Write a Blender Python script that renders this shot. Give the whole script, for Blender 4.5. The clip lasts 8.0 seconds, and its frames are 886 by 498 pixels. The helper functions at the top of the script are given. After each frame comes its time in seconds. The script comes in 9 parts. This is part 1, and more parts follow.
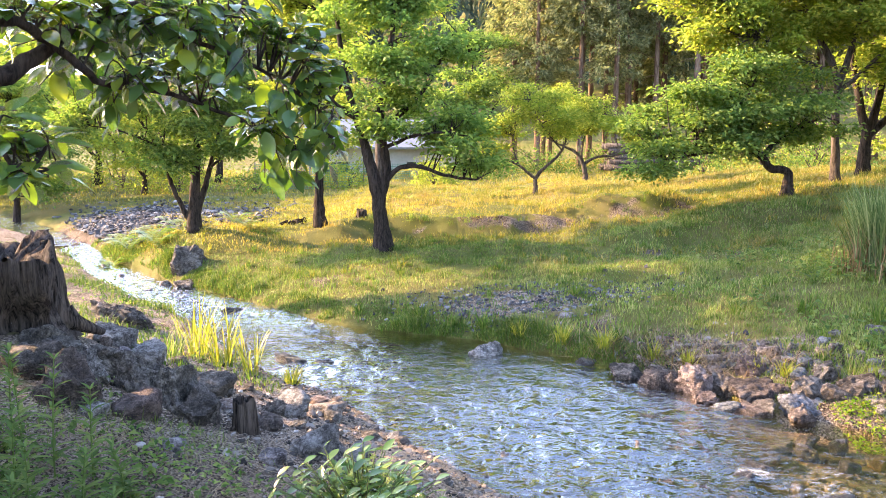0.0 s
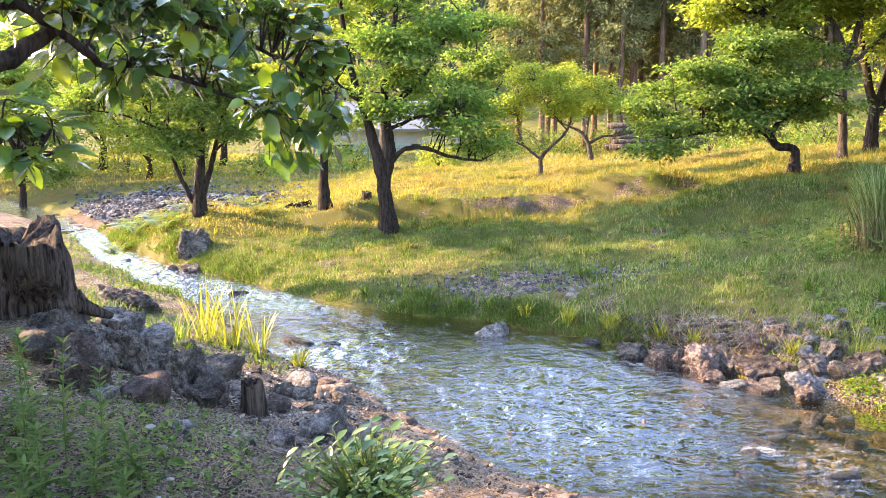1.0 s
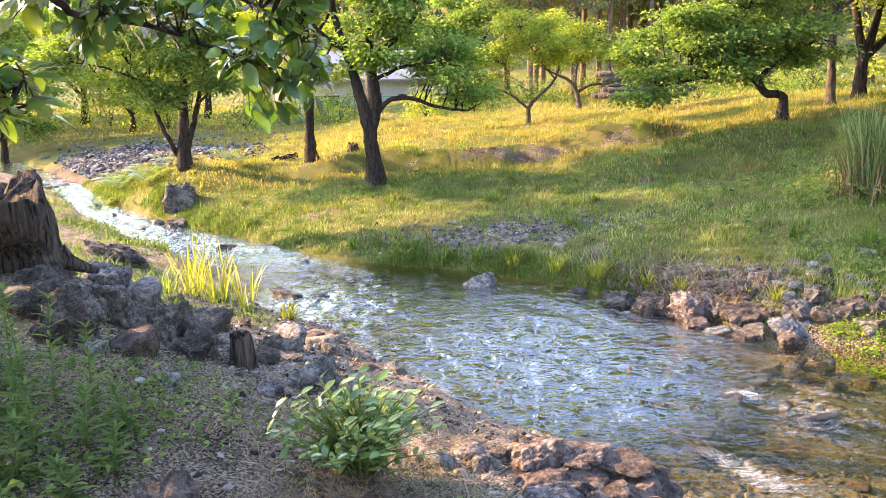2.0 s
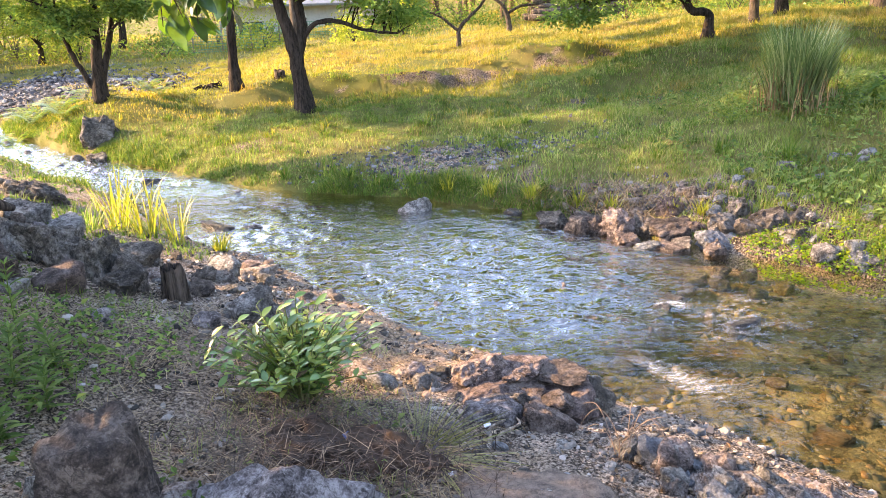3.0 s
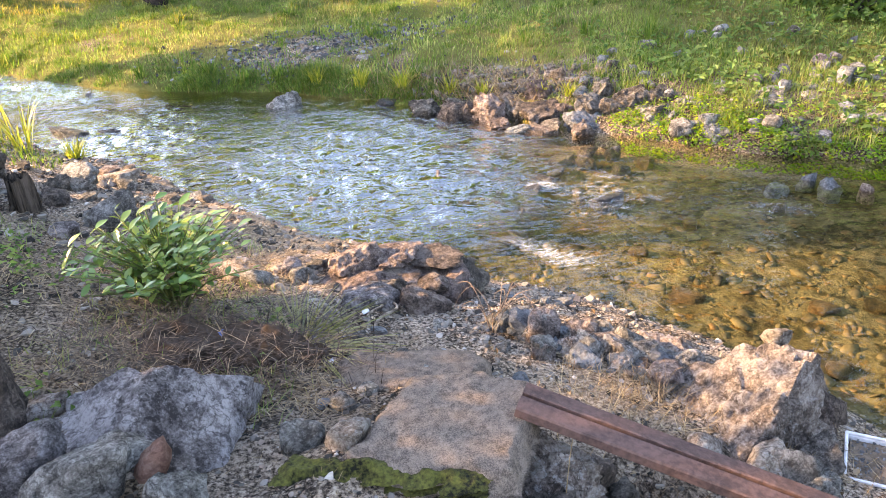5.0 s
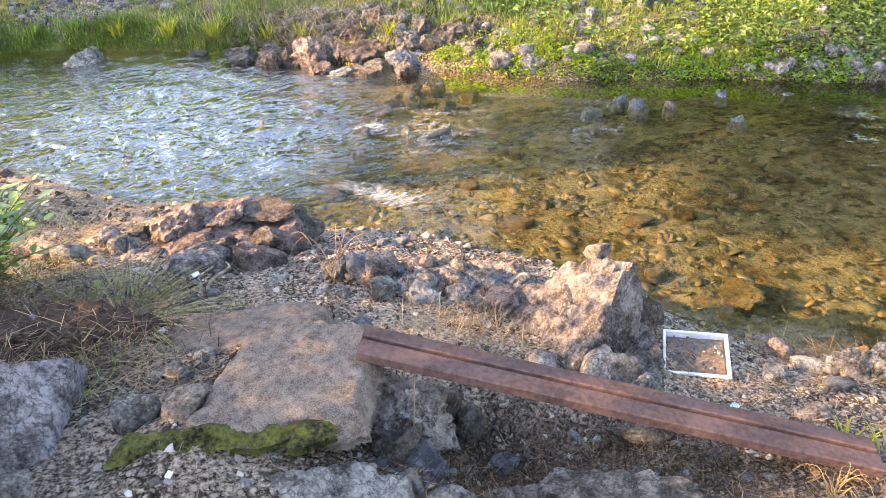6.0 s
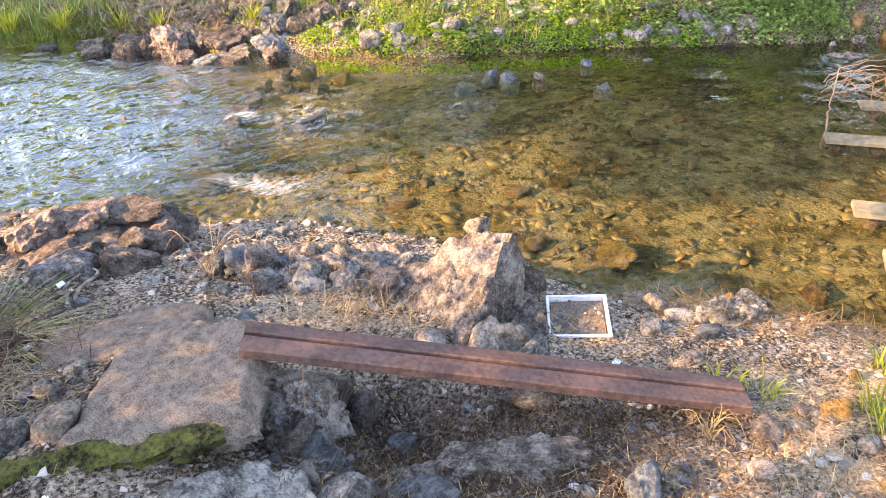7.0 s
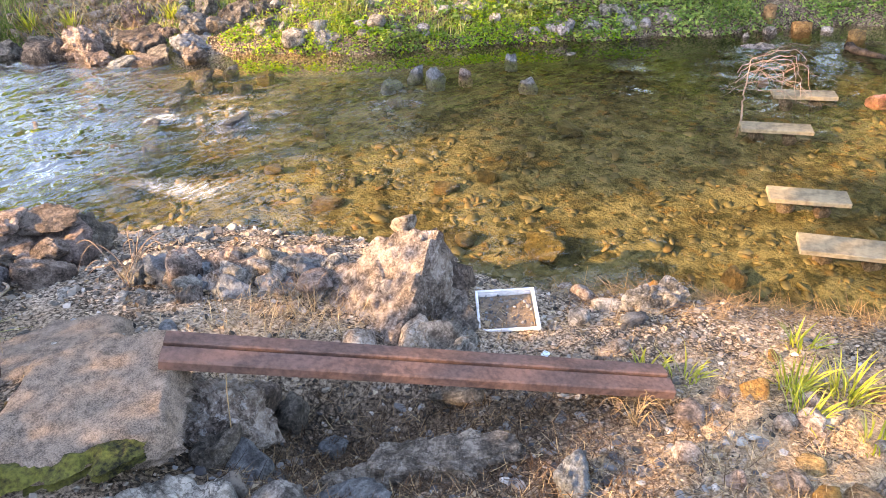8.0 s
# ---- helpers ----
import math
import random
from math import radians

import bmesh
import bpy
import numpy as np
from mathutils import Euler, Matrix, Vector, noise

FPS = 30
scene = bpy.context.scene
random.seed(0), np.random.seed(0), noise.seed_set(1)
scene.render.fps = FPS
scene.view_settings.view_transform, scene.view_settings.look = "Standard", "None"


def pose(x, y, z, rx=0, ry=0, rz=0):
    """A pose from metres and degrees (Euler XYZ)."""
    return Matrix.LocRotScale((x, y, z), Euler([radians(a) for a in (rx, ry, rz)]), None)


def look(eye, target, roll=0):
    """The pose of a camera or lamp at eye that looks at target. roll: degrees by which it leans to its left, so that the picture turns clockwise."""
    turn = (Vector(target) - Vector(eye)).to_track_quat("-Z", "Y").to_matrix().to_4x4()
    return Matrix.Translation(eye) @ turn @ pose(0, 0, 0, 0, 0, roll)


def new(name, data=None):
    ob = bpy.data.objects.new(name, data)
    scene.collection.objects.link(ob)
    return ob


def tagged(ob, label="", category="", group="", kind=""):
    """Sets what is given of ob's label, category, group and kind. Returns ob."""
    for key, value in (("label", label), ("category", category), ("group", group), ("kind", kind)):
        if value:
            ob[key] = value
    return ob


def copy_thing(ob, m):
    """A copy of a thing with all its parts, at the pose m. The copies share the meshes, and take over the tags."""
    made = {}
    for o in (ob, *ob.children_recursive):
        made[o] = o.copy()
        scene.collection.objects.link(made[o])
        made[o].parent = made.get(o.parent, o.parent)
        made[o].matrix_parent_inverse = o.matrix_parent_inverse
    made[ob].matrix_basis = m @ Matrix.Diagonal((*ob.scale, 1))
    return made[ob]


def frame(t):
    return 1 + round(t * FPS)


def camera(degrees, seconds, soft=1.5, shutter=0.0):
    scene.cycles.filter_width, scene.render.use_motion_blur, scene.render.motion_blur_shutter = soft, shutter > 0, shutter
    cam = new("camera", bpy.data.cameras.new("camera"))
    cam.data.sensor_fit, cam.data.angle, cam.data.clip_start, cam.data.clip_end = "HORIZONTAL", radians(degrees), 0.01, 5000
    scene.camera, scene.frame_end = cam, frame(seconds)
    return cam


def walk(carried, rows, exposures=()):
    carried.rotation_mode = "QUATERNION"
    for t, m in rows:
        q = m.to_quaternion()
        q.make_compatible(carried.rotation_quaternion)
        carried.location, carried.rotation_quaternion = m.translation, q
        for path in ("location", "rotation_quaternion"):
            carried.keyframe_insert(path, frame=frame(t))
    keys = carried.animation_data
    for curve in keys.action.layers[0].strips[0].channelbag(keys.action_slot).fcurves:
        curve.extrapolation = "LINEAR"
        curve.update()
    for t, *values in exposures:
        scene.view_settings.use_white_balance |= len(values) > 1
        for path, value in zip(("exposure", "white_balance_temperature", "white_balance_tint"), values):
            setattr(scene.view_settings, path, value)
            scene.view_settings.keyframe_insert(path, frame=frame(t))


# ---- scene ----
# camera: a person on the near bank turns right and tilts down
cam = camera(60.94, 8.0, soft=0.65)
PATH = [
    (0.0, -0.000, 0.000, 2.600, 82.02, -0.07, -0.00),
    (0.5, -0.003, -0.002, 2.600, 81.47, 0.14, 0.13),
    (1.0, -0.001, 0.002, 2.595, 80.63, 0.53, 0.33),
    (2.3, 0.024, 0.006, 2.583, 75.40, 1.57, -1.69),
    (2.5, 0.023, 0.010, 2.560, 74.29, 1.75, -3.02),
    (3.0, 0.030, 0.013, 2.537, 71.44, 1.71, -5.84),
    (3.5, 0.050, 0.013, 2.518, 69.29, 1.62, -9.08),
    (4.0, 0.058, 0.009, 2.502, 67.65, 1.46, -11.35),
    (4.2, 0.058, 0.007, 2.501, 67.07, 1.56, -11.59),
    (5.3, 0.120, -0.023, 2.491, 61.61, 1.57, -18.73),
    (5.5, 0.135, -0.025, 2.479, 60.64, 1.44, -21.63),
    (6.0, 0.167, -0.026, 2.476, 58.71, 1.44, -28.53),
    (6.5, 0.189, -0.030, 2.473, 57.67, 1.36, -33.81),
    (7.0, 0.213, -0.039, 2.472, 57.02, 1.14, -38.08),
    (7.5, 0.241, -0.048, 2.467, 56.72, 0.78, -41.58),
    (8.0, 0.265, -0.061, 2.470, 56.69, 0.41, -43.20),
]
walk(cam, [(t, pose(x, y, z, rx, ry, rz)) for t, x, y, z, rx, ry, rz in PATH], [(0.0, 3.32, 6750, 22), (2.4, 3.28, 7200, 21), (4.1, 3.34, 7550, 19), (5.4, 3.43, 7650, 18), (6.5, 3.53, 7750, 18), (8.0, 3.55, 7900, 18)])

# ---- light: low evening sun from the left of the stream, clear sky ----
SUN_AZ, SUN_EL = radians(-72.0), radians(23.0)       # azimuth from +y towards +x
sun_way = Vector((math.sin(SUN_AZ) * math.cos(SUN_EL), math.cos(SUN_AZ) * math.cos(SUN_EL), math.sin(SUN_EL)))
world = bpy.data.worlds.new("world")
scene.world = world
world.use_nodes = True
wn = world.node_tree.nodes
sky = wn.new("ShaderNodeTexSky")
sky.sky_type, sky.sun_disc = "NISHITA", False
sky.sun_elevation, sky.sun_rotation = SUN_EL, SUN_AZ
wn["Background"].inputs["Strength"].default_value = 0.15
world.node_tree.links.new(sky.outputs[0], wn["Background"].inputs["Color"])
sun = new("sun", bpy.data.lights.new("sun", "SUN"))
sun.data.energy, sun.data.angle, sun.data.color = 2.75, radians(0.6), (1.0, 0.70, 0.37)
sun.matrix_world = look(sun_way * 60, (0, 0, 0))

# ---- small tools ----
def lerp_table(v, xs, ys):
    return np.interp(v, xs, ys)


def value_noise(p, seed=0):
    """Smooth noise in -1..1 for an (n, 3) array."""
    p = np.asarray(p, float)
    i = np.floor(p).astype(np.int64)
    f = p - i
    f = f * f * (3 - 2 * f)
    total = np.zeros(len(p))
    for dx in (0, 1):
        for dy in (0, 1):
            for dz in (0, 1):
                h = (i[:, 0] + dx) * 374761393 + (i[:, 1] + dy) * 668265263 + (i[:, 2] + dz) * 2147483647 + seed * 974711
                h = (h ^ (h >> 13)) * 1274126177
                h = (h ^ (h >> 16)) & 0xFFFF
                w = (f[:, 0] if dx else 1 - f[:, 0]) * (f[:, 1] if dy else 1 - f[:, 1]) * (f[:, 2] if dz else 1 - f[:, 2])
                total += w * (h / 32767.5 - 1)
    return total


def fbm(p, octaves=4, seed=0):
    p = np.asarray(p, float)
    total, amp = np.zeros(len(p)), 0.5
    for k in range(octaves):
        total += amp * value_noise(p * 2.0**k + 17.3 * k, seed + k)
        amp *= 0.5
    return total


def flat3(x, y, s):
    x, y = np.asarray(x, float).ravel(), np.asarray(y, float).ravel()
    return np.stack([x * s, y * s, 0 * x + 0.5], 1)


def mesh_np(name, V, F, smooth=True):
    V, F = np.asarray(V, np.float32), np.asarray(F, np.int32)
    me = bpy.data.meshes.new(name)
    me.vertices.add(len(V))
    me.vertices.foreach_set("co", V.ravel())
    me.loops.add(F.size)
    me.loops.foreach_set("vertex_index", F.ravel())
    me.polygons.add(len(F))
    me.polygons.foreach_set("loop_start", np.arange(0, F.size, F.shape[1], dtype=np.int32))
    me.update(calc_edges=True)
    me.polygons.foreach_set("use_smooth", np.full(len(F), smooth))
    return me


def attr(me, name, values):
    me.attributes.new(name, "FLOAT", "POINT").data.foreach_set("value", np.asarray(values, np.float32).ravel())


def put(name, me, material, parent=None, label="", at=None):
    ob = new(name, me)
    if not me.materials:
        me.materials.append(material)
    if at is not None:
        ob.matrix_basis = at
    if parent is not None:
        ob.parent = parent
    return tagged(ob, label=label) if label else ob


def empty(name, x, y, z, rz=0.0):
    ob = new(name)
    ob.empty_display_size = 0.1
    ob.matrix_basis = pose(x, y, z, 0, 0, rz)
    return ob


def joined(pieces):
    """Vertices and faces of many (V, F) pieces with equal face size as one."""
    Vs, Fs, n = [], [], 0
    for V, F in pieces:
        Vs.append(V)
        Fs.append(np.asarray(F) + n)
        n += len(V)
    return np.concatenate(Vs), np.concatenate(Fs)


def ico(sub):
    bm = bmesh.new()
    bmesh.ops.create_icosphere(bm, subdivisions=sub, radius=1.0)
    V = np.array([v.co[:] for v in bm.verts])
    F = np.array([[v.index for v in f.verts] for f in bm.faces])
    bm.free()
    return V, F


ICO = {k: ico(k) for k in (1, 2, 3, 4, 5)}


def crag(p, seed, steps=5.0):
    """Broken ledges: noise in steps with short slopes between them."""
    n = fbm(p, 3, seed) * steps
    f = n - np.floor(n)
    return (np.floor(n) + np.clip((f - 0.5) * 5 + 0.5, 0, 1)) / steps


def rock_shape(seed, sub=3, planes=14, rough=0.07, soft=20.0, low=0.5):
    """A faceted boulder, about one in radius: soft-edged planes with broken relief."""
    rng = np.random.default_rng(seed)
    V, F = ICO[sub]
    N = rng.normal(size=(planes, 3))
    N /= np.linalg.norm(N, axis=1)[:, None]
    d = rng.uniform(0.62, 1.0, planes)
    N[0], d[0] = np.array([rng.normal(0, 0.22), rng.normal(0, 0.22), 1.0]), rng.uniform(0.42, 0.62)
    N[0] /= np.linalg.norm(N[0])
    q = np.maximum(V @ N.T, 1e-3) / d
    r = (q**soft).sum(1) ** (-1 / soft)
    r = np.clip(r, 0.2, 1.25)
    P = V * r[:, None]
    P = P * (1 + rough * 2.2 * fbm(P * 1.6 + seed, 3, seed)[:, None] + (rough * 1.6 * fbm(P * 4.5 + seed, 4, seed + 9)[:, None] - rough * 1.1 * np.clip(1 - 7 * np.abs(fbm(P * 2.6 + seed, 2, seed + 5)), 0, 1)[:, None] if sub > 2 else 0))
    if sub > 3:
        P = P * (1 + rough * (0.9 * (1 - 2.6 * np.abs(fbm(P * 2.4 + seed, 3, seed + 21))) + 0.55 * (1 - 2.6 * np.abs(fbm(P * 6.0 + seed, 3, seed + 22))))[:, None])
        P = P * (1 + rough * 1.5 * crag(P * 1.9 + seed, seed + 31)[:, None] + rough * 0.8 * crag(P * 4.3 + seed, seed + 33)[:, None])
    P /= np.abs(P).max(0)
    P[:, 2] = np.where(P[:, 2] < -low, -low + (P[:, 2] + low) * 0.25, P[:, 2])
    return P, F


def tube(path, radii, sides=7, seed=0, knobs=0.0, close=True):
    """A round limb along a path; quads, with the ends closed to a point."""
    path, radii = np.asarray(path, float), np.asarray(radii, float)
    t = np.gradient(path, axis=0)
    t /= np.linalg.norm(t, axis=1)[:, None] + 1e-9
    ref = np.where(np.abs(t[:, 2:3]) > 0.9, [[1.0, 0, 0]], [[0, 0, 1.0]])
    a = np.cross(t, ref)
    a /= np.linalg.norm(a, axis=1)[:, None] + 1e-9
    for k in range(1, len(a)):
        a[k] = a[k - 1] - t[k] * (a[k - 1] @ t[k])
        a[k] /= np.linalg.norm(a[k]) + 1e-9
    b = np.cross(t, a)
    ang = np.arange(sides) * 2 * np.pi / sides
    ring = path[:, None] + radii[:, None, None] * (np.cos(ang)[None, :, None] * a[:, None] + np.sin(ang)[None, :, None] * b[:, None])
    V = ring.reshape(-1, 3)
    if knobs:
        n = fbm(V / max(radii.max(), 0.02) * 0.8 + seed, 3, seed)
        axis = np.repeat(path, sides, 0)
        V = axis + (V - axis) * (1 + knobs * n[:, None])
    n = len(path)
    i = np.arange(n - 1)[:, None] * sides + np.arange(sides)[None]
    j = np.arange(n - 1)[:, None] * sides + (np.arange(sides)[None] + 1) % sides
    F = np.stack([i, j, j + sides, i + sides], -1).reshape(-1, 4)
    if close:
        V = np.concatenate([V, path[:1], path[-1:]])
        s0, s1, k = len(V) - 2, len(V) - 1, np.arange(0, sides, 2)
        k1, k2 = (k + 1) % sides, (k + 2) % sides
        cap0 = np.stack([np.full(len(k), s0), k2, k1, k], 1)
        o = (n - 1) * sides
        cap1 = np.stack([np.full(len(k), s1), o + k, o + k1, o + k2], 1)
        if sides % 2 == 0:
            F = np.concatenate([F, cap0, cap1])
    return V, F


def smooth_path(pts, steps=6, wob=0.0, rng=None):
    """A Catmull-Rom line through the points, with a slight wander."""
    p = np.asarray(pts, float)
    p = np.concatenate([[2 * p[0] - p[1]], p, [2 * p[-1] - p[-2]]])
    out = []
    for k in range(1, len(p) - 2):
        for s in np.arange(steps) / steps:
            out.append(0.5 * (2 * p[k] + (p[k + 1] - p[k - 1]) * s + (2 * p[k - 1] - 5 * p[k] + 4 * p[k + 1] - p[k + 2]) * s**2 + (3 * p[k] - p[k - 1] - 3 * p[k + 1] + p[k + 2]) * s**3))
    out.append(p[-2])
    out = np.array(out)
    if wob and rng is not None:
        out[1:-1] += rng.normal(0, wob, (len(out) - 2, 3))
    return out


def blades(P, height, width, lean, rng, curl=0.35, way=None, tilt=None):
    """Grass blades: each a bent strip of three triangles rooted at P."""
    n = len(P)
    az = rng.uniform(0, 2 * np.pi, n) if way is None else way + rng.normal(0, 0.5, n)
    side = np.stack([-np.sin(az), np.cos(az), 0 * az], 1)
    fwd = np.stack([np.cos(az), np.sin(az), 0 * az], 1)
    up = np.array([0, 0, 1.0])
    h = np.broadcast_to(height, (n,))[:, None]
    w = np.broadcast_to(width, (n,))[:, None] / 2
    l = np.broadcast_to(lean, (n,))[:, None]
    mid = P + h * 0.55 * (up * np.cos(l) + fwd * np.sin(l))
    l2 = l + curl
    tip = mid + h * 0.5 * (up * np.cos(l2) + fwd * np.sin(l2))
    V = np.stack([P - side * w, P + side * w, mid - side * w * 0.8, mid + side * w * 0.8, tip], 1).reshape(-1, 3)
    o = np.arange(n)[:, None] * 5
    F = np.concatenate([o + [[0, 1, 3]], o + [[0, 3, 2]], o + [[2, 3, 4]]])
    return V, F


def leaves(P, N, size, rng, ratio=0.5, fold=0.18, along=None):
    """Small leaves: two triangles folded on the midrib. P: bases, N: the way of each leaf's face."""
    n = len(P)
    N = N / (np.linalg.norm(N, axis=1)[:, None] + 1e-9)
    a = rng.normal(size=(n, 3)) if along is None else along + rng.normal(0, 0.35, (n, 3))
    a -= N * (a * N).sum(1)[:, None]
    a /= np.linalg.norm(a, axis=1)[:, None] + 1e-9
    b = np.cross(N, a)
    s = np.broadcast_to(size, (n,))[:, None]
    left = P + s * (0.45 * a + ratio * 0.5 * b + fold * N)
    right = P + s * (0.45 * a - ratio * 0.5 * b + fold * N)
    tip = P + s * a - s * 0.08 * N
    V = np.stack([P, right, tip, left], 1).reshape(-1, 3)
    o = np.arange(n)[:, None] * 4
    return V, np.concatenate([o + [[0, 1, 2]], o + [[0, 2, 3]]])


def many(shapes, P, size, rng, flatten=1.0, spin=True, tilt=0.4):
    """Copies of small shapes [(V, F)...] as one mesh: random turn, size per axis."""
    Vs, Fs, n = [], [], 0
    pick = rng.integers(0, len(shapes), len(P))
    for k, (V, F) in enumerate(shapes):
        sel = np.where(pick == k)[0]
        if not len(sel):
            continue
        m = len(sel)
        a = rng.uniform(0, 2 * np.pi, m)
        tx, ty = rng.normal(0, tilt, m), rng.normal(0, tilt, m)
        s = np.broadcast_to(size, (len(P),))[sel][:, None] * rng.uniform(0.7, 1.3, (m, 3)) * [1, 1, flatten]
        v = V[None] * s[:, None]
        y = v[..., 1] * np.cos(tx)[:, None] - v[..., 2] * np.sin(tx)[:, None]
        z = v[..., 1] * np.sin(tx)[:, None] + v[..., 2] * np.cos(tx)[:, None]
        x = v[..., 0] * np.cos(ty)[:, None] + z * np.sin(ty)[:, None]
        z = -v[..., 0] * np.sin(ty)[:, None] + z * np.cos(ty)[:, None]
        X = x * np.cos(a)[:, None] - y * np.sin(a)[:, None]
        Y = x * np.sin(a)[:, None] + y * np.cos(a)[:, None]
        W = np.stack([X, Y, z], -1) + P[sel][:, None]
        Vs.append(W.reshape(-1, 3))
        Fs.append((F[None] + (np.arange(m) * len(V))[:, None, None]).reshape(-1, F.shape[1]) + n)
        n += m * len(V)
    return np.concatenate(Vs), np.concatenate(Fs)

# ---- materials ----
class Nodes:
    """A short hand for building a node material."""

    def __init__(self, name):
        self.m = bpy.data.materials.new(name)
        self.m.use_nodes = True
        self.t = self.m.node_tree
        self.t.nodes.clear()
        self.out = self.t.nodes.new("ShaderNodeOutputMaterial")

    def n(self, kind, operation=None, feature=None, attribute_name=None, **values):
        node = self.t.nodes.new("ShaderNode" + kind)
        if operation:
            node.operation = operation
        if feature:
            node.feature = feature
        if attribute_name:
            node.attribute_name = attribute_name
        for key, v in values.items():
            self.link(v, node.inputs[int(key[1:]) if key[0] == "i" and key[1:].isdigit() else key.replace("_", " ")])
        return node

    def link(self, v, sock):
        if isinstance(v, bpy.types.NodeSocket):
            self.t.links.new(v, sock)
        else:
            sock.default_value = (*v, 1) if isinstance(v, tuple) and len(v) == 3 and sock.type == "RGBA" else v

    def coord(self, which="Object"):
        return self.n("TexCoord").outputs[which]

    def scaled(self, vec, s):
        return self.n("Mapping", Vector=vec, Scale=s).outputs[0]

    def noise(self, vec, scale, detail=6.0, rough=0.6):
        return self.n("TexNoise", Vector=vec, Scale=scale, Detail=detail, Roughness=rough).outputs["Fac"]

    def ramp(self, fac, *stops):
        node = self.n("ValToRGB", Fac=fac)
        e = node.color_ramp.elements
        while len(e) < len(stops):
            e.new(0.5)
        for el, (p, c) in zip(e, stops):
            el.position, el.color = p, (*c, 1) if isinstance(c, tuple) else (c, c, c, 1)
        return node.outputs["Color"]

    def mix(self, fac, a, b, blend="MIX"):
        node = self.t.nodes.new("ShaderNodeMix")
        node.data_type, node.blend_type = "RGBA", blend
        self.link(fac, node.inputs[0])
        self.link(a, node.inputs[6])
        self.link(b, node.inputs[7])
        return node.outputs[2]

    def math(self, op, a, b=0.0):
        return self.n("Math", operation=op, i0=a, i1=b).outputs[0]

    def bump(self, height, strength=0.5, dist=0.02):
        return self.n("Bump", Height=height, Strength=strength, Distance=dist).outputs[0]

    def random(self):
        return self.n("ObjectInfo").outputs["Random"]

    def island(self):
        return self.n("NewGeometry").outputs["Random Per Island"]

    def attribute(self, name):
        return self.n("Attribute", attribute_name=name).outputs["Fac"]

    def tint(self, colour, by, hue=0.03, sat=0.3, val=0.5):
        v = self.math("ADD", self.math("MULTIPLY", by, val), 1 - val / 2)
        h = self.math("ADD", self.math("MULTIPLY", self.math("FRACT", self.math("MULTIPLY", by, 7.31)), hue), 0.5 - hue / 2)
        s = self.math("ADD", self.math("MULTIPLY", self.math("FRACT", self.math("MULTIPLY", by, 3.77)), sat), 1 - sat / 2)
        return self.n("HueSaturation", Hue=h, Saturation=s, Value=v, Color=colour).outputs[0]

    def done(self, shader):
        self.t.links.new(shader, self.out.inputs["Surface"])
        return self.m

    def principled(self, colour, rough=0.8, normal=None, spec=0.3, metal=0.0):
        p = self.n("BsdfPrincipled", Base_Color=colour, Roughness=rough, Metallic=metal)
        p.inputs["Specular IOR Level"].default_value = spec
        if normal is not None:
            self.link(normal, p.inputs["Normal"])
        return self.done(p.outputs[0])


def stone_material(name, dark, mid, light, lichen=(0.5, 0.5, 0.46), lichen_at=0.66, scale=6.0, rough=0.85, warm=0.25):
    m = Nodes(name)
    c = m.coord()
    r = m.random()
    shift = m.n("VectorMath", operation="ADD", i0=c, i1=m.n("CombineXYZ", X=m.math("MULTIPLY", r, 31.0), Y=m.math("MULTIPLY", r, 17.0), Z=0.0).outputs[0]).outputs[0]
    big, mid_n, fine = m.noise(shift, scale * 0.7, 5), m.noise(shift, scale * 3.1, 6, 0.65), m.noise(shift, scale * 13, 8, 0.75)
    tone = m.math("ADD", m.math("MULTIPLY", big, 0.30), m.math("ADD", m.math("MULTIPLY", mid_n, 0.34), m.math("MULTIPLY", fine, 0.36)))
    col = m.ramp(tone, (0.42, dark), (0.495, mid), (0.575, light))
    spots = m.ramp(m.noise(shift, scale * 5.5, 8, 0.75), (lichen_at - 0.05, 0.0), (lichen_at + 0.03, 1.0))
    col = m.mix(m.math("MULTIPLY", spots, 0.6), col, lichen)
    col = m.mix(m.ramp(m.noise(shift, scale * 2.6, 7, 0.75), (0.37, 0.8), (0.45, 0.0)), col, dark)
    col = m.tint(col, r, 0.03, warm, 0.4)
    veins = m.n("TexVoronoi", Vector=m.n("VectorMath", operation="ADD", i0=shift, i1=m.n("VectorMath", operation="SCALE", i0=m.n("TexNoise", Vector=shift, Scale=scale * 2.0, Detail=4.0).outputs["Color"], Scale=0.22).outputs[0]).outputs[0], Scale=scale * 0.9, feature="DISTANCE_TO_EDGE").outputs["Distance"]
    crack = m.ramp(veins, (0.0, 0.0), (0.022, 1.0))
    col = m.mix(m.math("MULTIPLY", m.math("SUBTRACT", 1.0, crack), 0.7), col, dark)
    h = m.math("ADD", m.math("MULTIPLY", fine, 0.55), m.math("MULTIPLY", crack, 0.22))
    h = m.math("ADD", h, m.math("MULTIPLY", m.noise(shift, scale * 2.8, 8, 0.75), 0.9))
    return m.principled(col, rough, m.bump(h, 1.0, 0.06), 0.3)


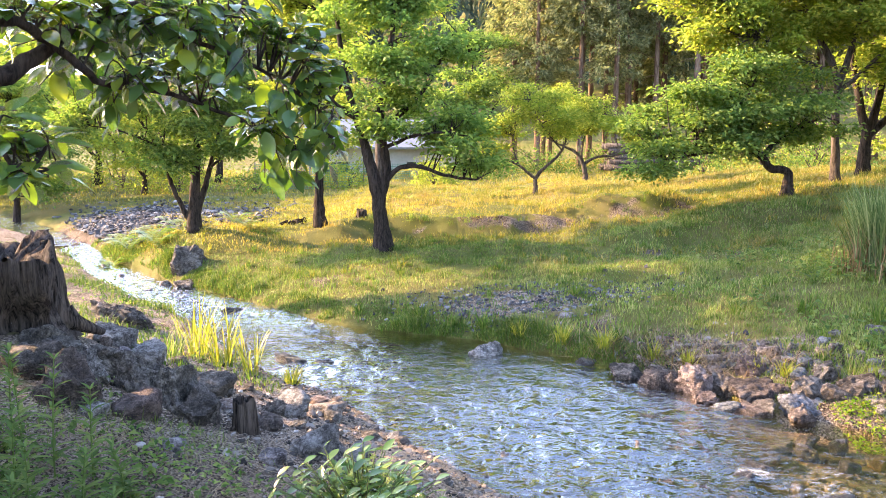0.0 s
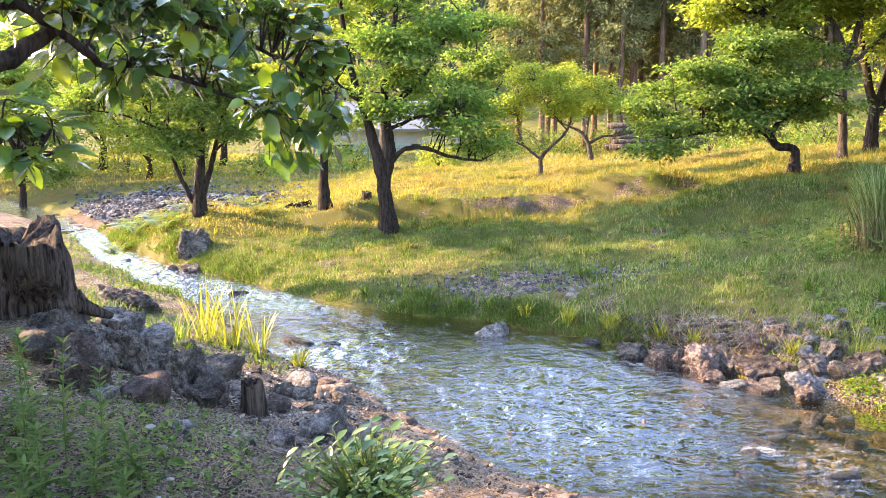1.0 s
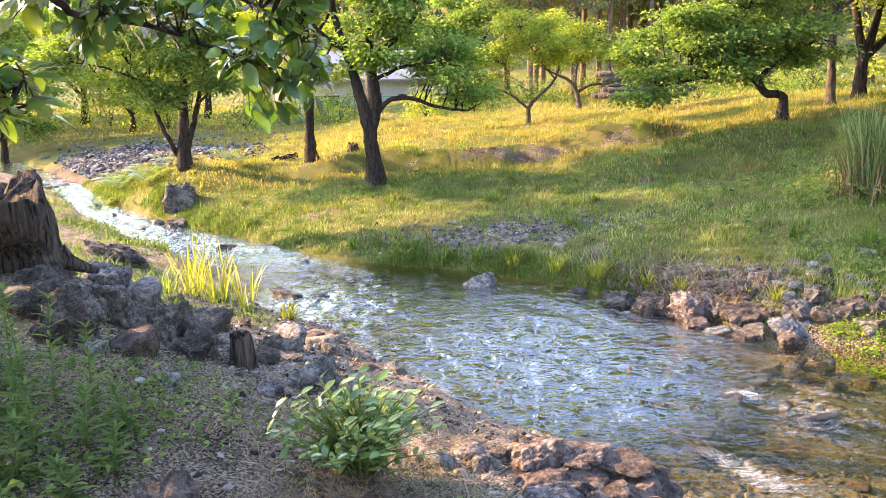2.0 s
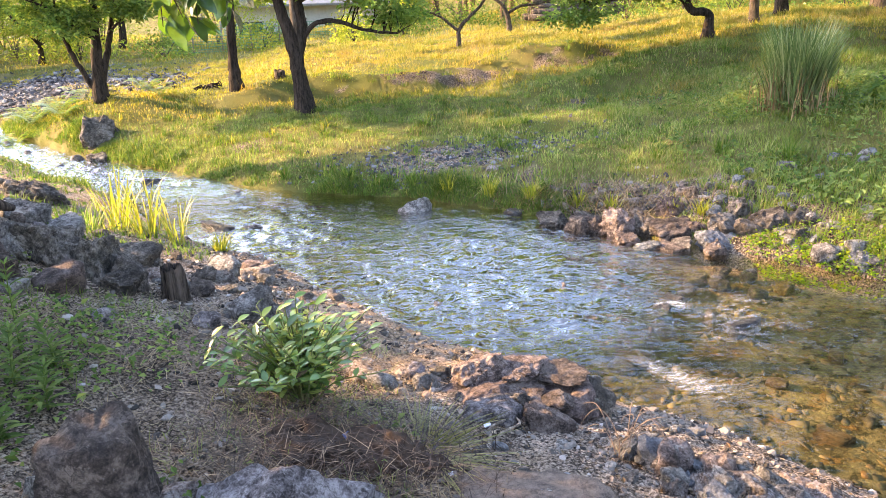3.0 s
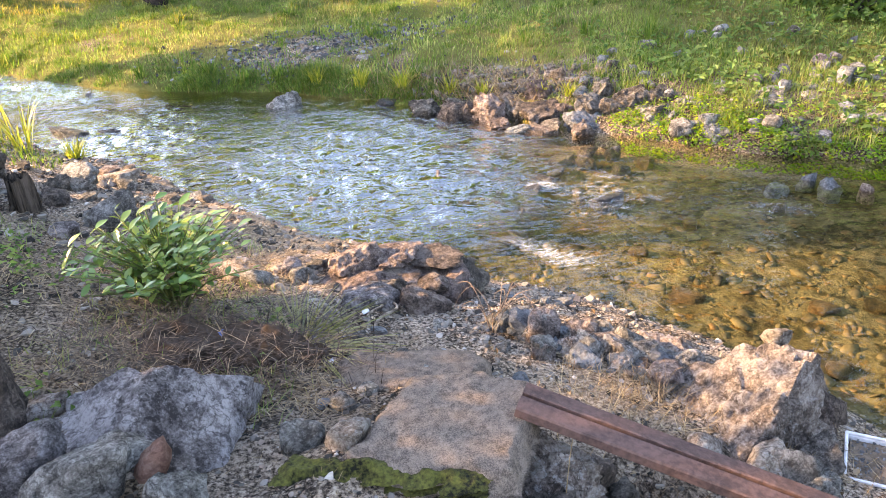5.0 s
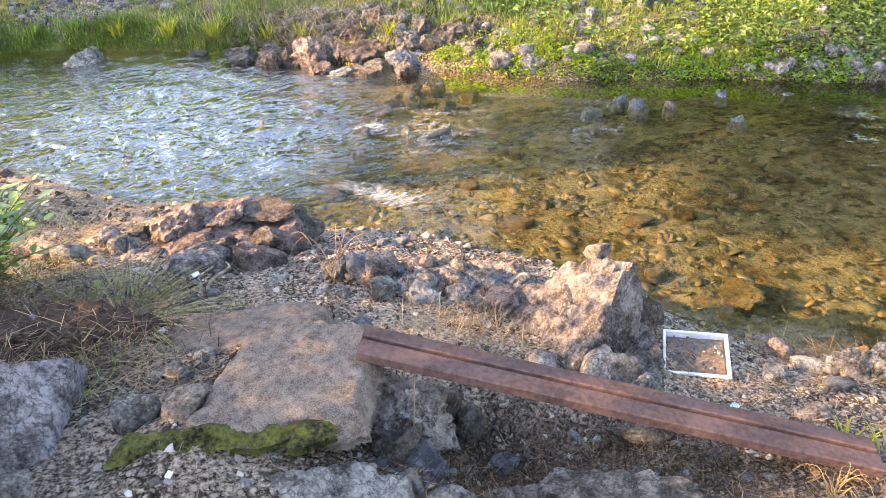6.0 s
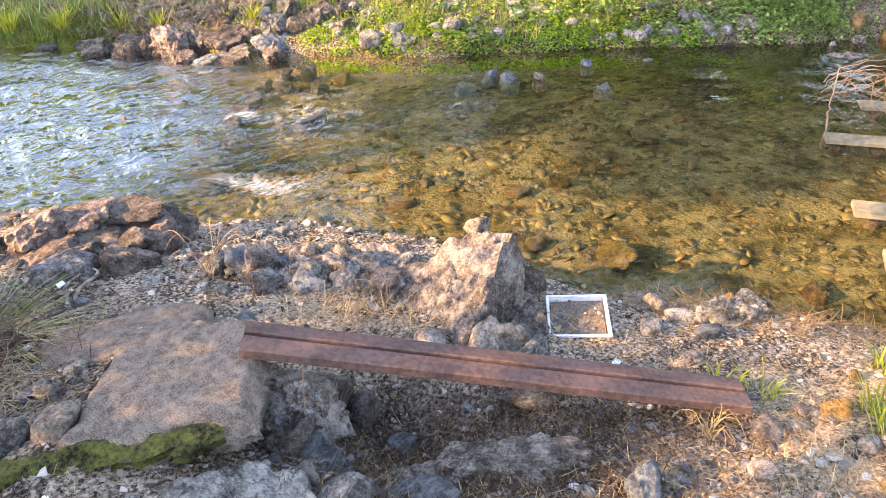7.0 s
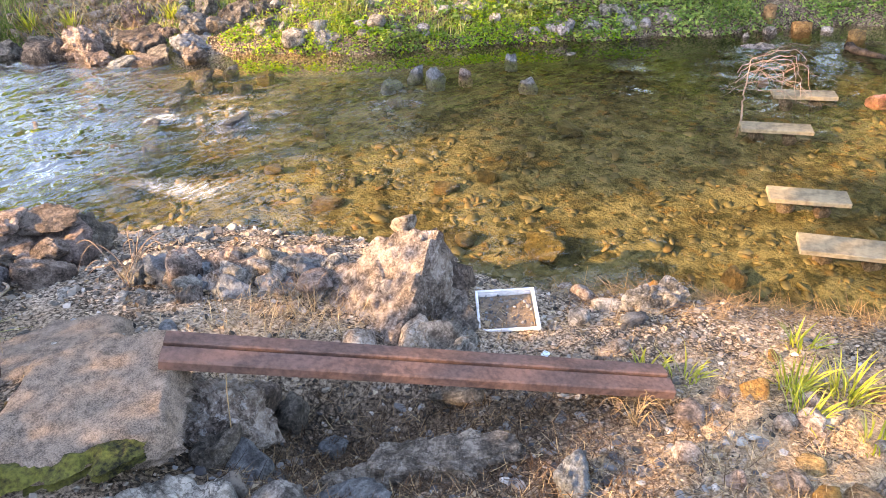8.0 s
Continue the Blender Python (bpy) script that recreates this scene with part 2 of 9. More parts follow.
STONE_GREY = stone_material("grey_stone", (0.036, 0.033, 0.031), (0.19, 0.178, 0.167), (0.44, 0.42, 0.40))
STONE_PURPLE = stone_material("purple_grey_stone", (0.036, 0.030, 0.032), (0.185, 0.163, 0.168), (0.45, 0.415, 0.43), (0.52, 0.50, 0.50), 0.64)
STONE_BROWN = stone_material("brown_stone", (0.032, 0.023, 0.020), (0.165, 0.126, 0.11), (0.37, 0.305, 0.275), (0.46, 0.43, 0.41), 0.68)
STONE_PALE = stone_material("pale_weathered_stone", (0.055, 0.040, 0.033), (0.25, 0.198, 0.17), (0.50, 0.44, 0.40), (0.56, 0.55, 0.56), 0.60)
STONE_DARK = stone_material("dark_stone", (0.026, 0.022, 0.019), (0.10, 0.086, 0.075), (0.27, 0.238, 0.21), (0.38, 0.36, 0.33), 0.65)
STONE_DARKBROWN = stone_material("dark_brown_stone", (0.03, 0.022, 0.02), (0.10, 0.075, 0.066), (0.25, 0.195, 0.17), (0.38, 0.35, 0.33), 0.66)
STONE_BLUE = stone_material("blue_grey_stone", (0.05, 0.055, 0.065), (0.14, 0.15, 0.17), (0.27, 0.285, 0.31), (0.42, 0.43, 0.43), 0.70)
STONE_LAYERED = stone_material("layered_dark_stone", (0.028, 0.024, 0.02), (0.125, 0.108, 0.093), (0.33, 0.295, 0.26), (0.46, 0.44, 0.42), 0.62)
STONE_WET = stone_material("wet_stone", (0.02, 0.02, 0.022), (0.055, 0.055, 0.058), (0.14, 0.14, 0.145), (0.2, 0.2, 0.2), 0.75, rough=0.28)
STONE_WETOCHRE = stone_material("wet_ochre_stone", (0.018, 0.015, 0.008), (0.066, 0.051, 0.024), (0.13, 0.098, 0.046), (0.20, 0.17, 0.11), 0.66, rough=0.35)
WEED_STONES = stone_material("weedy_grey_stone", (0.06, 0.06, 0.065), (0.17, 0.17, 0.18), (0.33, 0.33, 0.35))
WEED_STONES_PALE = stone_material("weedy_pale_stone", (0.10, 0.098, 0.10), (0.25, 0.245, 0.25), (0.46, 0.45, 0.46))
STONE_RED = stone_material("reddish_stone", (0.16, 0.07, 0.05), (0.30, 0.15, 0.11), (0.42, 0.24, 0.18), (0.40, 0.33, 0.28), 0.8)
STONE_OCHRE = stone_material("ochre_stone", (0.10, 0.06, 0.025), (0.26, 0.145, 0.05), (0.38, 0.25, 0.10), (0.36, 0.28, 0.16), 0.78)


def pebble_material(name, stops, rough=0.85, bump=0.4, silt=False):
    """Loose stones in one mesh: each island has its own shade."""
    m = Nodes(name)
    c = m.coord()
    fine = m.noise(c, 60, 5, 0.7)
    col = m.ramp(m.island(), *stops)
    if silt:
        col = m.mix(0.62, col, m.ramp(m.noise(c, 3.4, 6, 0.62), (0.37, (0.015, 0.013, 0.006)), (0.46, (0.062, 0.053, 0.023)), (0.56, (0.118, 0.100, 0.047)), (0.66, (0.125, 0.066, 0.019))))
    col = m.mix(1.0, col, m.ramp(fine, (0.3, 0.6), (0.7, 1.0)), "MULTIPLY")
    return m.principled(col, rough, m.bump(fine, bump, 0.01), 0.3)


GRAVEL = pebble_material("gravel_stones", [(0.0, (0.014, 0.013, 0.012)), (0.35, (0.08, 0.07, 0.063)), (0.65, (0.26, 0.23, 0.205)), (0.85, (0.25, 0.18, 0.14)), (1.0, (0.50, 0.47, 0.44))])
GREY_GRAVEL = pebble_material("grey_gravel_stones", [(0.0, (0.035, 0.035, 0.04)), (0.4, (0.095, 0.095, 0.105)), (0.85, (0.18, 0.18, 0.19)), (1.0, (0.34, 0.34, 0.34))])
BED_STONES = pebble_material("riverbed_stones", [(0.0, (0.018, 0.015, 0.008)), (0.3, (0.05, 0.042, 0.02)), (0.6, (0.092, 0.078, 0.036)), (0.86, (0.088, 0.075, 0.037)), (0.95, (0.16, 0.085, 0.02)), (1.0, (0.22, 0.195, 0.13))], 0.6, silt=True)


def ground_material():
    m = Nodes("ground_soil_and_turf")
    c = m.coord()
    soil_f, fine = m.noise(c, 2.5, 6, 0.65), m.noise(c, 55, 6, 0.75)
    cells = m.n("TexVoronoi", Vector=c, Scale=38.0)
    grit = m.mix(0.45, m.ramp(fine, (0.41, (0.024, 0.018, 0.014)), (0.48, (0.22, 0.172, 0.136)), (0.57, (0.56, 0.465, 0.385))), m.n("RGBToBW", Color=cells.outputs["Color"]).outputs[0], "OVERLAY")
    soil = m.mix(m.ramp(soil_f, (0.42, 0.0), (0.62, 1.0)), grit, m.mix(m.ramp(fine, (0.41, 0.0), (0.58, 1.0)), (0.020, 0.014, 0.010), (0.44, 0.335, 0.25)))
    turf = m.mix(m.ramp(m.noise(c, 0.55, 5, 0.6), (0.38, 0.0), (0.62, 1.0)), m.mix(fine, (0.06, 0.075, 0.018), (0.15, 0.165, 0.04)), m.mix(fine, (0.10, 0.085, 0.03), (0.22, 0.19, 0.07)))
    # dark soil colour, also painting the shade under the beam and far bank
    soil = m.mix(m.attribute("humus_shade"), soil, m.mix(m.ramp(fine, (0.4, 0.0), (0.62, 1.0)), (0.022, 0.015, 0.011), (0.21, 0.158, 0.118)))
    # pale orange soil colour painting the patches of sunlight
    soil = m.mix(m.attribute("sun_patch"), soil, m.mix(m.ramp(fine, (0.36, 0.0), (0.62, 1.0)), (0.20, 0.13, 0.085), (0.60, 0.45, 0.31)))
    bed = m.mix(0.5, m.mix(m.ramp(m.noise(c, 14, 6, 0.75), (0.4, 0.0), (0.6, 1.0)), (0.016, 0.013, 0.006), (0.135, 0.112, 0.052)), m.ramp(m.noise(c, 3.4, 6, 0.62), (0.37, (0.015, 0.013, 0.006)), (0.45, (0.060, 0.054, 0.023)), (0.54, (0.128, 0.122, 0.064)), (0.62, (0.165, 0.152, 0.086)), (0.70, (0.145, 0.090, 0.030))))
    bed = m.mix(m.ramp(m.noise(c, 6.5, 4, 0.6), (0.58, 0.0), (0.64, 0.7)), bed, (0.135, 0.080, 0.024))
    bed = m.mix(m.ramp(m.noise(c, 9.0, 4, 0.55), (0.38, 0.9), (0.46, 0.0)), bed, (0.020, 0.021, 0.009))
    green = m.math("MULTIPLY", m.attribute("turf"), 1.0)
    edge = m.ramp(m.math("ADD", green, m.math("MULTIPLY", m.math("SUBTRACT", m.noise(c, 4, 5), 0.5), 0.9)), (0.4, 0.0), (0.6, 1.0))
    col = m.mix(edge, soil, turf)
    col = m.mix(m.attribute("bed"), col, bed)
    lumps = m.ramp(m.n("TexVoronoi", Vector=m.n("VectorMath", operation="ADD", i0=c, i1=m.n("VectorMath", operation="SCALE", i0=m.n("TexNoise", Vector=c, Scale=30.0, Detail=3.0).outputs["Color"], Scale=0.03).outputs[0]).outputs[0], Scale=27.0, feature="DISTANCE_TO_EDGE").outputs["Distance"], (0.0, 0.0), (0.16, 1.0))
    stony = m.math("MULTIPLY", m.ramp(m.noise(c, 3.0, 5, 0.6), (0.44, 0.0), (0.60, 1.0)), m.math("SUBTRACT", 1.0, m.attribute("bed")))
    # gaps between lumps coloured near black, painting the shade of crevices
    col = m.mix(m.math("MULTIPLY", m.math("MULTIPLY", stony, m.math("SUBTRACT", 1.0, edge)), m.math("SUBTRACT", 1.0, lumps)), col, (0.018, 0.013, 0.010))
    h = m.math("ADD", m.math("MULTIPLY", fine, 0.7), m.math("MULTIPLY", cells.outputs["Distance"], 0.4))
    h = m.math("ADD", h, m.math("MULTIPLY", m.math("MULTIPLY", lumps, stony), 0.5))
    return m.principled(col, 0.92, m.bump(h, 1.0, 0.035), 0.15)


GROUND = ground_material()


def water_material():
    """Clear shallow water: gloss by Fresnel over a faintly tinted clear body, white where it breaks."""
    m = Nodes("stream_water")
    c = m.coord()
    bend = m.n("VectorMath", operation="ADD", i0=c, i1=m.n("VectorMath", operation="SCALE", i0=m.n("TexNoise", Vector=c, Scale=1.6, Detail=3.0).outputs["Color"], Scale=0.35).outputs[0]).outputs[0]
    flow = m.n("Mapping", Vector=bend, Rotation=(0.0, 0.0, 0.75), Scale=(0.42, 1.5, 1.0)).outputs[0]
    h = m.math("ADD", m.math("MULTIPLY", m.noise(bend, 4.2, 2, 0.45), 0.60), m.math("MULTIPLY", m.noise(flow, 9.5, 3, 0.5), 0.40))
    rough_water = m.attribute("riffle")
    fast = m.math("MAXIMUM", m.math("MULTIPLY", m.math("SUBTRACT", rough_water, 0.14), 1.16), 0.0)
    nrm = m.n("Bump", Height=h, Strength=m.math("ADD", 0.06, m.math("MULTIPLY", rough_water, 0.94)), Distance=0.20).outputs[0]
    # mask darkens the body tint, painting shade and dark reflections rather than depth
    tint = m.mix(m.attribute("deep"), (0.97, 0.93, 0.80), (0.24, 0.25, 0.21))
    clear = m.n("BsdfTransparent", Color=tint).outputs[0]
    gloss = m.n("BsdfGlossy", Color=(1, 1, 1), Roughness=0.03, Normal=nrm).outputs[0]
    facing = m.n("LayerWeight", Blend=0.5, Normal=nrm).outputs["Facing"]
    fres = m.math("ADD", 0.02, m.math("MULTIPLY", m.math("POWER", facing, 5.0), 0.98))
    fres = m.math("MINIMUM", m.math("ADD", m.math("MULTIPLY", fres, m.math("ADD", 1.05, m.math("MULTIPLY", fast, 3.3))), m.math("MULTIPLY", fast, 0.17)), 1.0)
    body = m.n("MixShader", Fac=fres, i1=clear, i2=gloss).outputs[0]
    # white diffuse froth, also painting the small glints on the streaks
    foam_glints = m.n("BsdfDiffuse", Color=(0.62, 0.66, 0.72), Roughness=1.0).outputs[0]
    froth = m.noise(m.n("Mapping", Vector=bend, Rotation=(0.0, 0.0, 0.75), Scale=(0.5, 1.5, 1.0)).outputs[0], 19, 10, 0.85)
    broken = m.ramp(m.math("ADD", froth, m.math("MULTIPLY", m.attribute("foam_glints"), 0.34)), (0.76, 0.0), (1.0, 0.72))
    return m.done(m.n("MixShader", Fac=broken, i1=body, i2=foam_glints).outputs[0])


WATER = water_material()


def leaf_material(name, stops, through_light=0.45, gloss=0.12, rough=0.45, per="island", clear=(1.45, 1.5, 0.85), patch=None):
    m = Nodes(name)
    by = m.island() if per == "island" else m.random()
    col = m.ramp(by, *stops)
    c = m.coord()
    col = m.mix(1.0, col, m.ramp(m.noise(c, 1.3, 4, 0.6), (0.3, 0.65), (0.7, 1.15)), "MULTIPLY")
    if patch:
        col = m.mix(m.ramp(m.noise(c, 0.9, 5, 0.7), (0.50, 0.0), (0.64, 0.8)), col, patch)
        col = m.mix(m.ramp(m.noise(m.scaled(c, (1.1, 1.7, 1.0)), 0.45, 4, 0.6), (0.42, 0.0), (0.6, 0.55)), col, (0.11, 0.17, 0.03))
    d = m.n("BsdfDiffuse", Color=col).outputs[0]
    t = m.n("BsdfTranslucent", Color=m.mix(1.0, col, clear, "MULTIPLY")).outputs[0]
    body = m.n("MixShader", Fac=through_light, i1=d, i2=t).outputs[0]
    g = m.n("BsdfGlossy", Color=(1, 1, 1), Roughness=rough).outputs[0]
    fres = m.math("MULTIPLY", m.n("Fresnel", IOR=1.45).outputs[0], gloss * 8)
    return m.done(m.n("MixShader", Fac=fres, i1=body, i2=g).outputs[0])


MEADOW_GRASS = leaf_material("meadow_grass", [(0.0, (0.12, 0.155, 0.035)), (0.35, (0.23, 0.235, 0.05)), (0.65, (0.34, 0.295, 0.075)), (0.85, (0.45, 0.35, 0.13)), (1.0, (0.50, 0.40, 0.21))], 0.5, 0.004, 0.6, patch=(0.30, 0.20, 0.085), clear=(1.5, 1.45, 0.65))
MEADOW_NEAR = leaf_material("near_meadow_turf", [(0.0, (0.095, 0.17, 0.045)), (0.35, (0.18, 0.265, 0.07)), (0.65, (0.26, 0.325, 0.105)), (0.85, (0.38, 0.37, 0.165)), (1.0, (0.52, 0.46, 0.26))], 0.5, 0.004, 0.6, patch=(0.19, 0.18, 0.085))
GREEN_GRASS = leaf_material("fresh_green_grass", [(0.0, (0.045, 0.10, 0.022)), (0.5, (0.115, 0.195, 0.04)), (0.85, (0.19, 0.25, 0.065)), (1.0, (0.30, 0.26, 0.12))], 0.5, 0.004, 0.6)
STRAW = leaf_material("dry_straw", [(0.0, (0.10, 0.06, 0.033)), (0.4, (0.25, 0.165, 0.09)), (0.8, (0.42, 0.31, 0.18)), (1.0, (0.52, 0.42, 0.27))], 0.25, 0.005, 0.6, clear=(1.0, 0.9, 0.6))
NEEDLES = leaf_material("orange_brown_needles", [(0.0, (0.06, 0.03, 0.014)), (0.5, (0.20, 0.11, 0.04)), (1.0, (0.42, 0.26, 0.10))], 0.25, 0.005, 0.6, clear=(1.0, 0.8, 0.5))
# brown litter, its tones darkened to stand for shade under the beam
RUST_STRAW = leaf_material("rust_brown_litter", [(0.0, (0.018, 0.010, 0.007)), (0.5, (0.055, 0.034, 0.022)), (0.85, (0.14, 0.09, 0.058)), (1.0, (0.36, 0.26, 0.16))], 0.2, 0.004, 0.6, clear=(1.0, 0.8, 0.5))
LEAF_MAPLE = leaf_material("green_tree_leaves", [(0.0, (0.09, 0.175, 0.05)), (0.5, (0.18, 0.295, 0.085)), (1.0, (0.30, 0.40, 0.13))], 0.5, 0.006, clear=(1.45, 1.5, 0.6))
LEAF_YELLOW = leaf_material("yellow_green_tree_leaves", [(0.0, (0.15, 0.225, 0.04)), (0.5, (0.27, 0.335, 0.065)), (1.0, (0.42, 0.42, 0.10))], 0.6, 0.004)
LEAF_DARK = leaf_material("deep_green_tree_leaves", [(0.0, (0.075, 0.145, 0.045)), (0.5, (0.15, 0.24, 0.07)), (1.0, (0.27, 0.345, 0.11))], 0.5, 0.006, clear=(1.45, 1.5, 0.6))
# shade put into the leaf colour, so the water mirrors dark trees
LEAF_SHADE = leaf_material("shade_dark_leaves", [(0.0, (0.018, 0.035, 0.014)), (0.5, (0.035, 0.06, 0.022)), (1.0, (0.07, 0.10, 0.035))], 0.3, 0.01)
LEAF_BIG = leaf_material("glossy_broad_leaves", [(0.0, (0.04, 0.09, 0.03)), (0.5, (0.075, 0.145, 0.045)), (0.85, (0.13, 0.21, 0.05)), (1.0, (0.26, 0.31, 0.05))], 0.5, 0.10, 0.22, per="object", clear=(1.6, 1.7, 0.35))
LEAF_BIG_MANY = leaf_material("glossy_broad_leaves_joined", [(0.0, (0.04, 0.09, 0.03)), (0.5, (0.075, 0.145, 0.045)), (0.85, (0.13, 0.21, 0.05)), (1.0, (0.26, 0.31, 0.05))], 0.5, 0.10, 0.22, clear=(1.6, 1.7, 0.35))
LEAF_SHRUB = leaf_material("shrub_leaves", [(0.0, (0.08, 0.17, 0.06)), (0.5, (0.16, 0.28, 0.085)), (1.0, (0.33, 0.42, 0.11))], 0.45, 0.12, 0.25)
LEAF_WEED = leaf_material("weed_leaves", [(0.0, (0.06, 0.115, 0.035)), (0.5, (0.135, 0.215, 0.065)), (1.0, (0.25, 0.31, 0.11))], 0.45, 0.01)
LEAF_CRESS = leaf_material("bright_creeping_leaves", [(0.0, (0.09, 0.20, 0.015)), (0.5, (0.17, 0.30, 0.02)), (1.0, (0.32, 0.37, 0.03))], 0.5, 0.02)
CEDAR = leaf_material("cedar_foliage", [(0.0, (0.11, 0.135, 0.07)), (0.5, (0.21, 0.23, 0.12)), (1.0, (0.33, 0.32, 0.17))], 0.4, 0.004, 0.7)
CEDAR_FAR = leaf_material("far_cedar_foliage", [(0.0, (0.035, 0.055, 0.045)), (0.5, (0.06, 0.085, 0.065)), (1.0, (0.095, 0.12, 0.085))], 0.3, 0.004, 0.7)


def bark_material(name, dark, light, stretch=(14, 14, 2.5), moss=0.0):
    m = Nodes(name)
    c = m.scaled(m.coord(), stretch)
    n1, n2 = m.noise(c, 1.6, 8, 0.7), m.noise(c, 7, 6, 0.7)
    h = m.math("ADD", n1, m.math("MULTIPLY", n2, 0.4))
    col = m.ramp(h, (0.58, dark), (0.84, light))
    if moss:
        col = m.mix(m.ramp(m.noise(m.coord(), 5, 5), (0.55, 0.0), (0.7, moss)), col, (0.08, 0.10, 0.03))
    return m.principled(col, 0.9, m.bump(h, 1.0, 0.03), 0.15)


BARK_DARK = bark_material("dark_bark", (0.012, 0.009, 0.008), (0.065, 0.05, 0.042))
BARK_GREY = bark_material("grey_bark", (0.03, 0.025, 0.022), (0.14, 0.115, 0.10))
BARK_CEDAR = bark_material("cedar_bark", (0.07, 0.042, 0.03), (0.25, 0.17, 0.125), (10, 10, 0.8))
STUMP_WOOD = bark_material("weathered_stump_wood", (0.007, 0.005, 0.004), (0.125, 0.10, 0.085), (15, 15, 1.2))
DRIFT = bark_material("grey_driftwood", (0.12, 0.09, 0.07), (0.42, 0.35, 0.29), (20, 20, 3))


def plain(name, colour, rough=0.7, var=0.25, scale=18.0, bump=0.3, metal=0.0, spec=0.3):
    m = Nodes(name)
    c = m.coord()
    n1, n2 = m.noise(c, scale, 6, 0.65), m.noise(c, scale * 0.15, 4)
    f = m.math("ADD", m.math("MULTIPLY", n1, 0.6), m.math("MULTIPLY", n2, 0.4))
    k = [tuple(max(0.0, v * s) for v in colour) for s in (1 - var, 1, 1 + var)]
    return m.principled(m.ramp(f, (0.40, k[0]), (0.5, k[1]), (0.60, k[2])), rough, m.bump(n1, bump, 0.01), spec, metal)


CONCRETE = plain("rough_concrete", (0.165, 0.128, 0.105), 0.95, 0.6, 190.0, 1.0)
MOSS = plain("green_moss", (0.046, 0.046, 0.009), 0.95, 0.95, 60.0, 1.0)
RUST = plain("rusty_painted_steel", (0.080, 0.046, 0.040), 0.75, 0.4, 45.0, 0.4, 0.0)
PLASTIC = plain("white_weathered_plastic", (0.55, 0.54, 0.57), 0.5, 0.2, 25.0, 0.1)
PLANK = plain("weathered_plank_wood", (0.145, 0.118, 0.078), 0.8, 0.35, 22.0, 0.4)
PAINT_WALL = plain("pale_house_wall", (0.5, 0.5, 0.5), 0.85, 0.1, 6.0, 0.1)
ROOF_TIN = plain("grey_roof_sheet", (0.22, 0.23, 0.25), 0.5, 0.2, 5.0, 0.1, 0.2)
DARK_PANE = plain("dark_window_pane", (0.05, 0.06, 0.07), 0.12, 0.2, 3.0, 0.0)
NET_GREEN = plain("green_fence_net", (0.05, 0.22, 0.13), 0.6, 0.2, 8.0, 0.1)
CRATE_SOIL = plain("dry_brown_soil", (0.115, 0.085, 0.062), 0.95, 0.5, 60.0, 1.0)
SOIL_DARK = plain("dark_turned_soil", (0.036, 0.022, 0.014), 0.95, 0.6, 35.0, 1.0)
POST_WOOD = plain("grey_fence_post", (0.20, 0.17, 0.14), 0.85, 0.3, 14.0, 0.4)

# ---- the stream's two banks, upstream to downstream ----
NEAR_BANK = np.array([(-60, 62), (-22, 31), (-12, 21.5), (-8.64, 17.4), (-6.87, 14.6), (-5.07, 12.4), (-3.89, 11.2), (-2.34, 8.8), (-1.79, 8.13), (-1.08, 7.56),
                      (-0.54, 6.62), (-0.02, 6.0), (0.45, 5.3), (1.15, 4.75), (1.5, 4.25), (1.8, 4.05), (2.08, 3.8), (2.5, 3.2), (2.78, 2.6), (2.86, 2.17),
                      (3.15, 1.85), (3.45, 1.5), (3.62, 1.2), (4.0, 0.6), (6, -3), (11, -12), (20, -30)], float)
FAR_BANK = np.array([(-60, 66), (-22, 34), (-12, 23), (-8.95, 18.9), (-7.55, 16.74), (-6.3, 15.24), (-5.15, 13.98), (-3.98, 12.9), (-2.74, 11.77), (-1.5, 10.64),
                     (-0.65, 10.16), (0.35, 9.8), (1.25, 9.17), (1.73, 8.68), (2.34, 8.35), (2.57, 7.94), (2.93, 7.5), (3.4, 7.0), (3.96, 6.43), (4.53, 5.88),
                     (5.19, 5.41), (5.87, 5.0), (6.53, 4.47), (7.47, 3.8), (8.9, 2.9), (12, -1), (20, -12), (30, -30)], float)


def to_line(x, y, line):
    """Distance to a bank line, positive on its left, and the way along it."""
    x, y = np.asarray(x, float).ravel(), np.asarray(y, float).ravel()
    best, side, along = np.full(len(x), 1e9), np.zeros(len(x)), np.zeros(len(x))
    run = 0.0
    for a, b in zip(line[:-1], line[1:]):
        d = b - a
        n = np.hypot(*d)
        t = np.clip(((x - a[0]) * d[0] + (y - a[1]) * d[1]) / n**2, 0, 1)
        px, py = x - a[0] - t * d[0], y - a[1] - t * d[1]
        r = np.hypot(px, py)
        s = np.sign(d[0] * (y - a[1]) - d[1] * (x - a[0]))
        hit = r < best - 1e-9
        best, side, along = np.where(hit, r, best), np.where(hit, s, side), np.where(hit, run + t * n, along)
        run += n
    return best * np.where(side == 0, 1, side), along


def bump2(x, y, cx, cy, rx, ry, turn=0.0):
    c, s = math.cos(turn), math.sin(turn)
    u, v = ((x - cx) * c + (y - cy) * s) / rx, (-(x - cx) * s + (y - cy) * c) / ry
    return np.exp(-(u * u + v * v))


def step01(v, a, b):
    t = np.clip((v - a) / (b - a), 0, 1)
    return t * t * (3 - 2 * t)


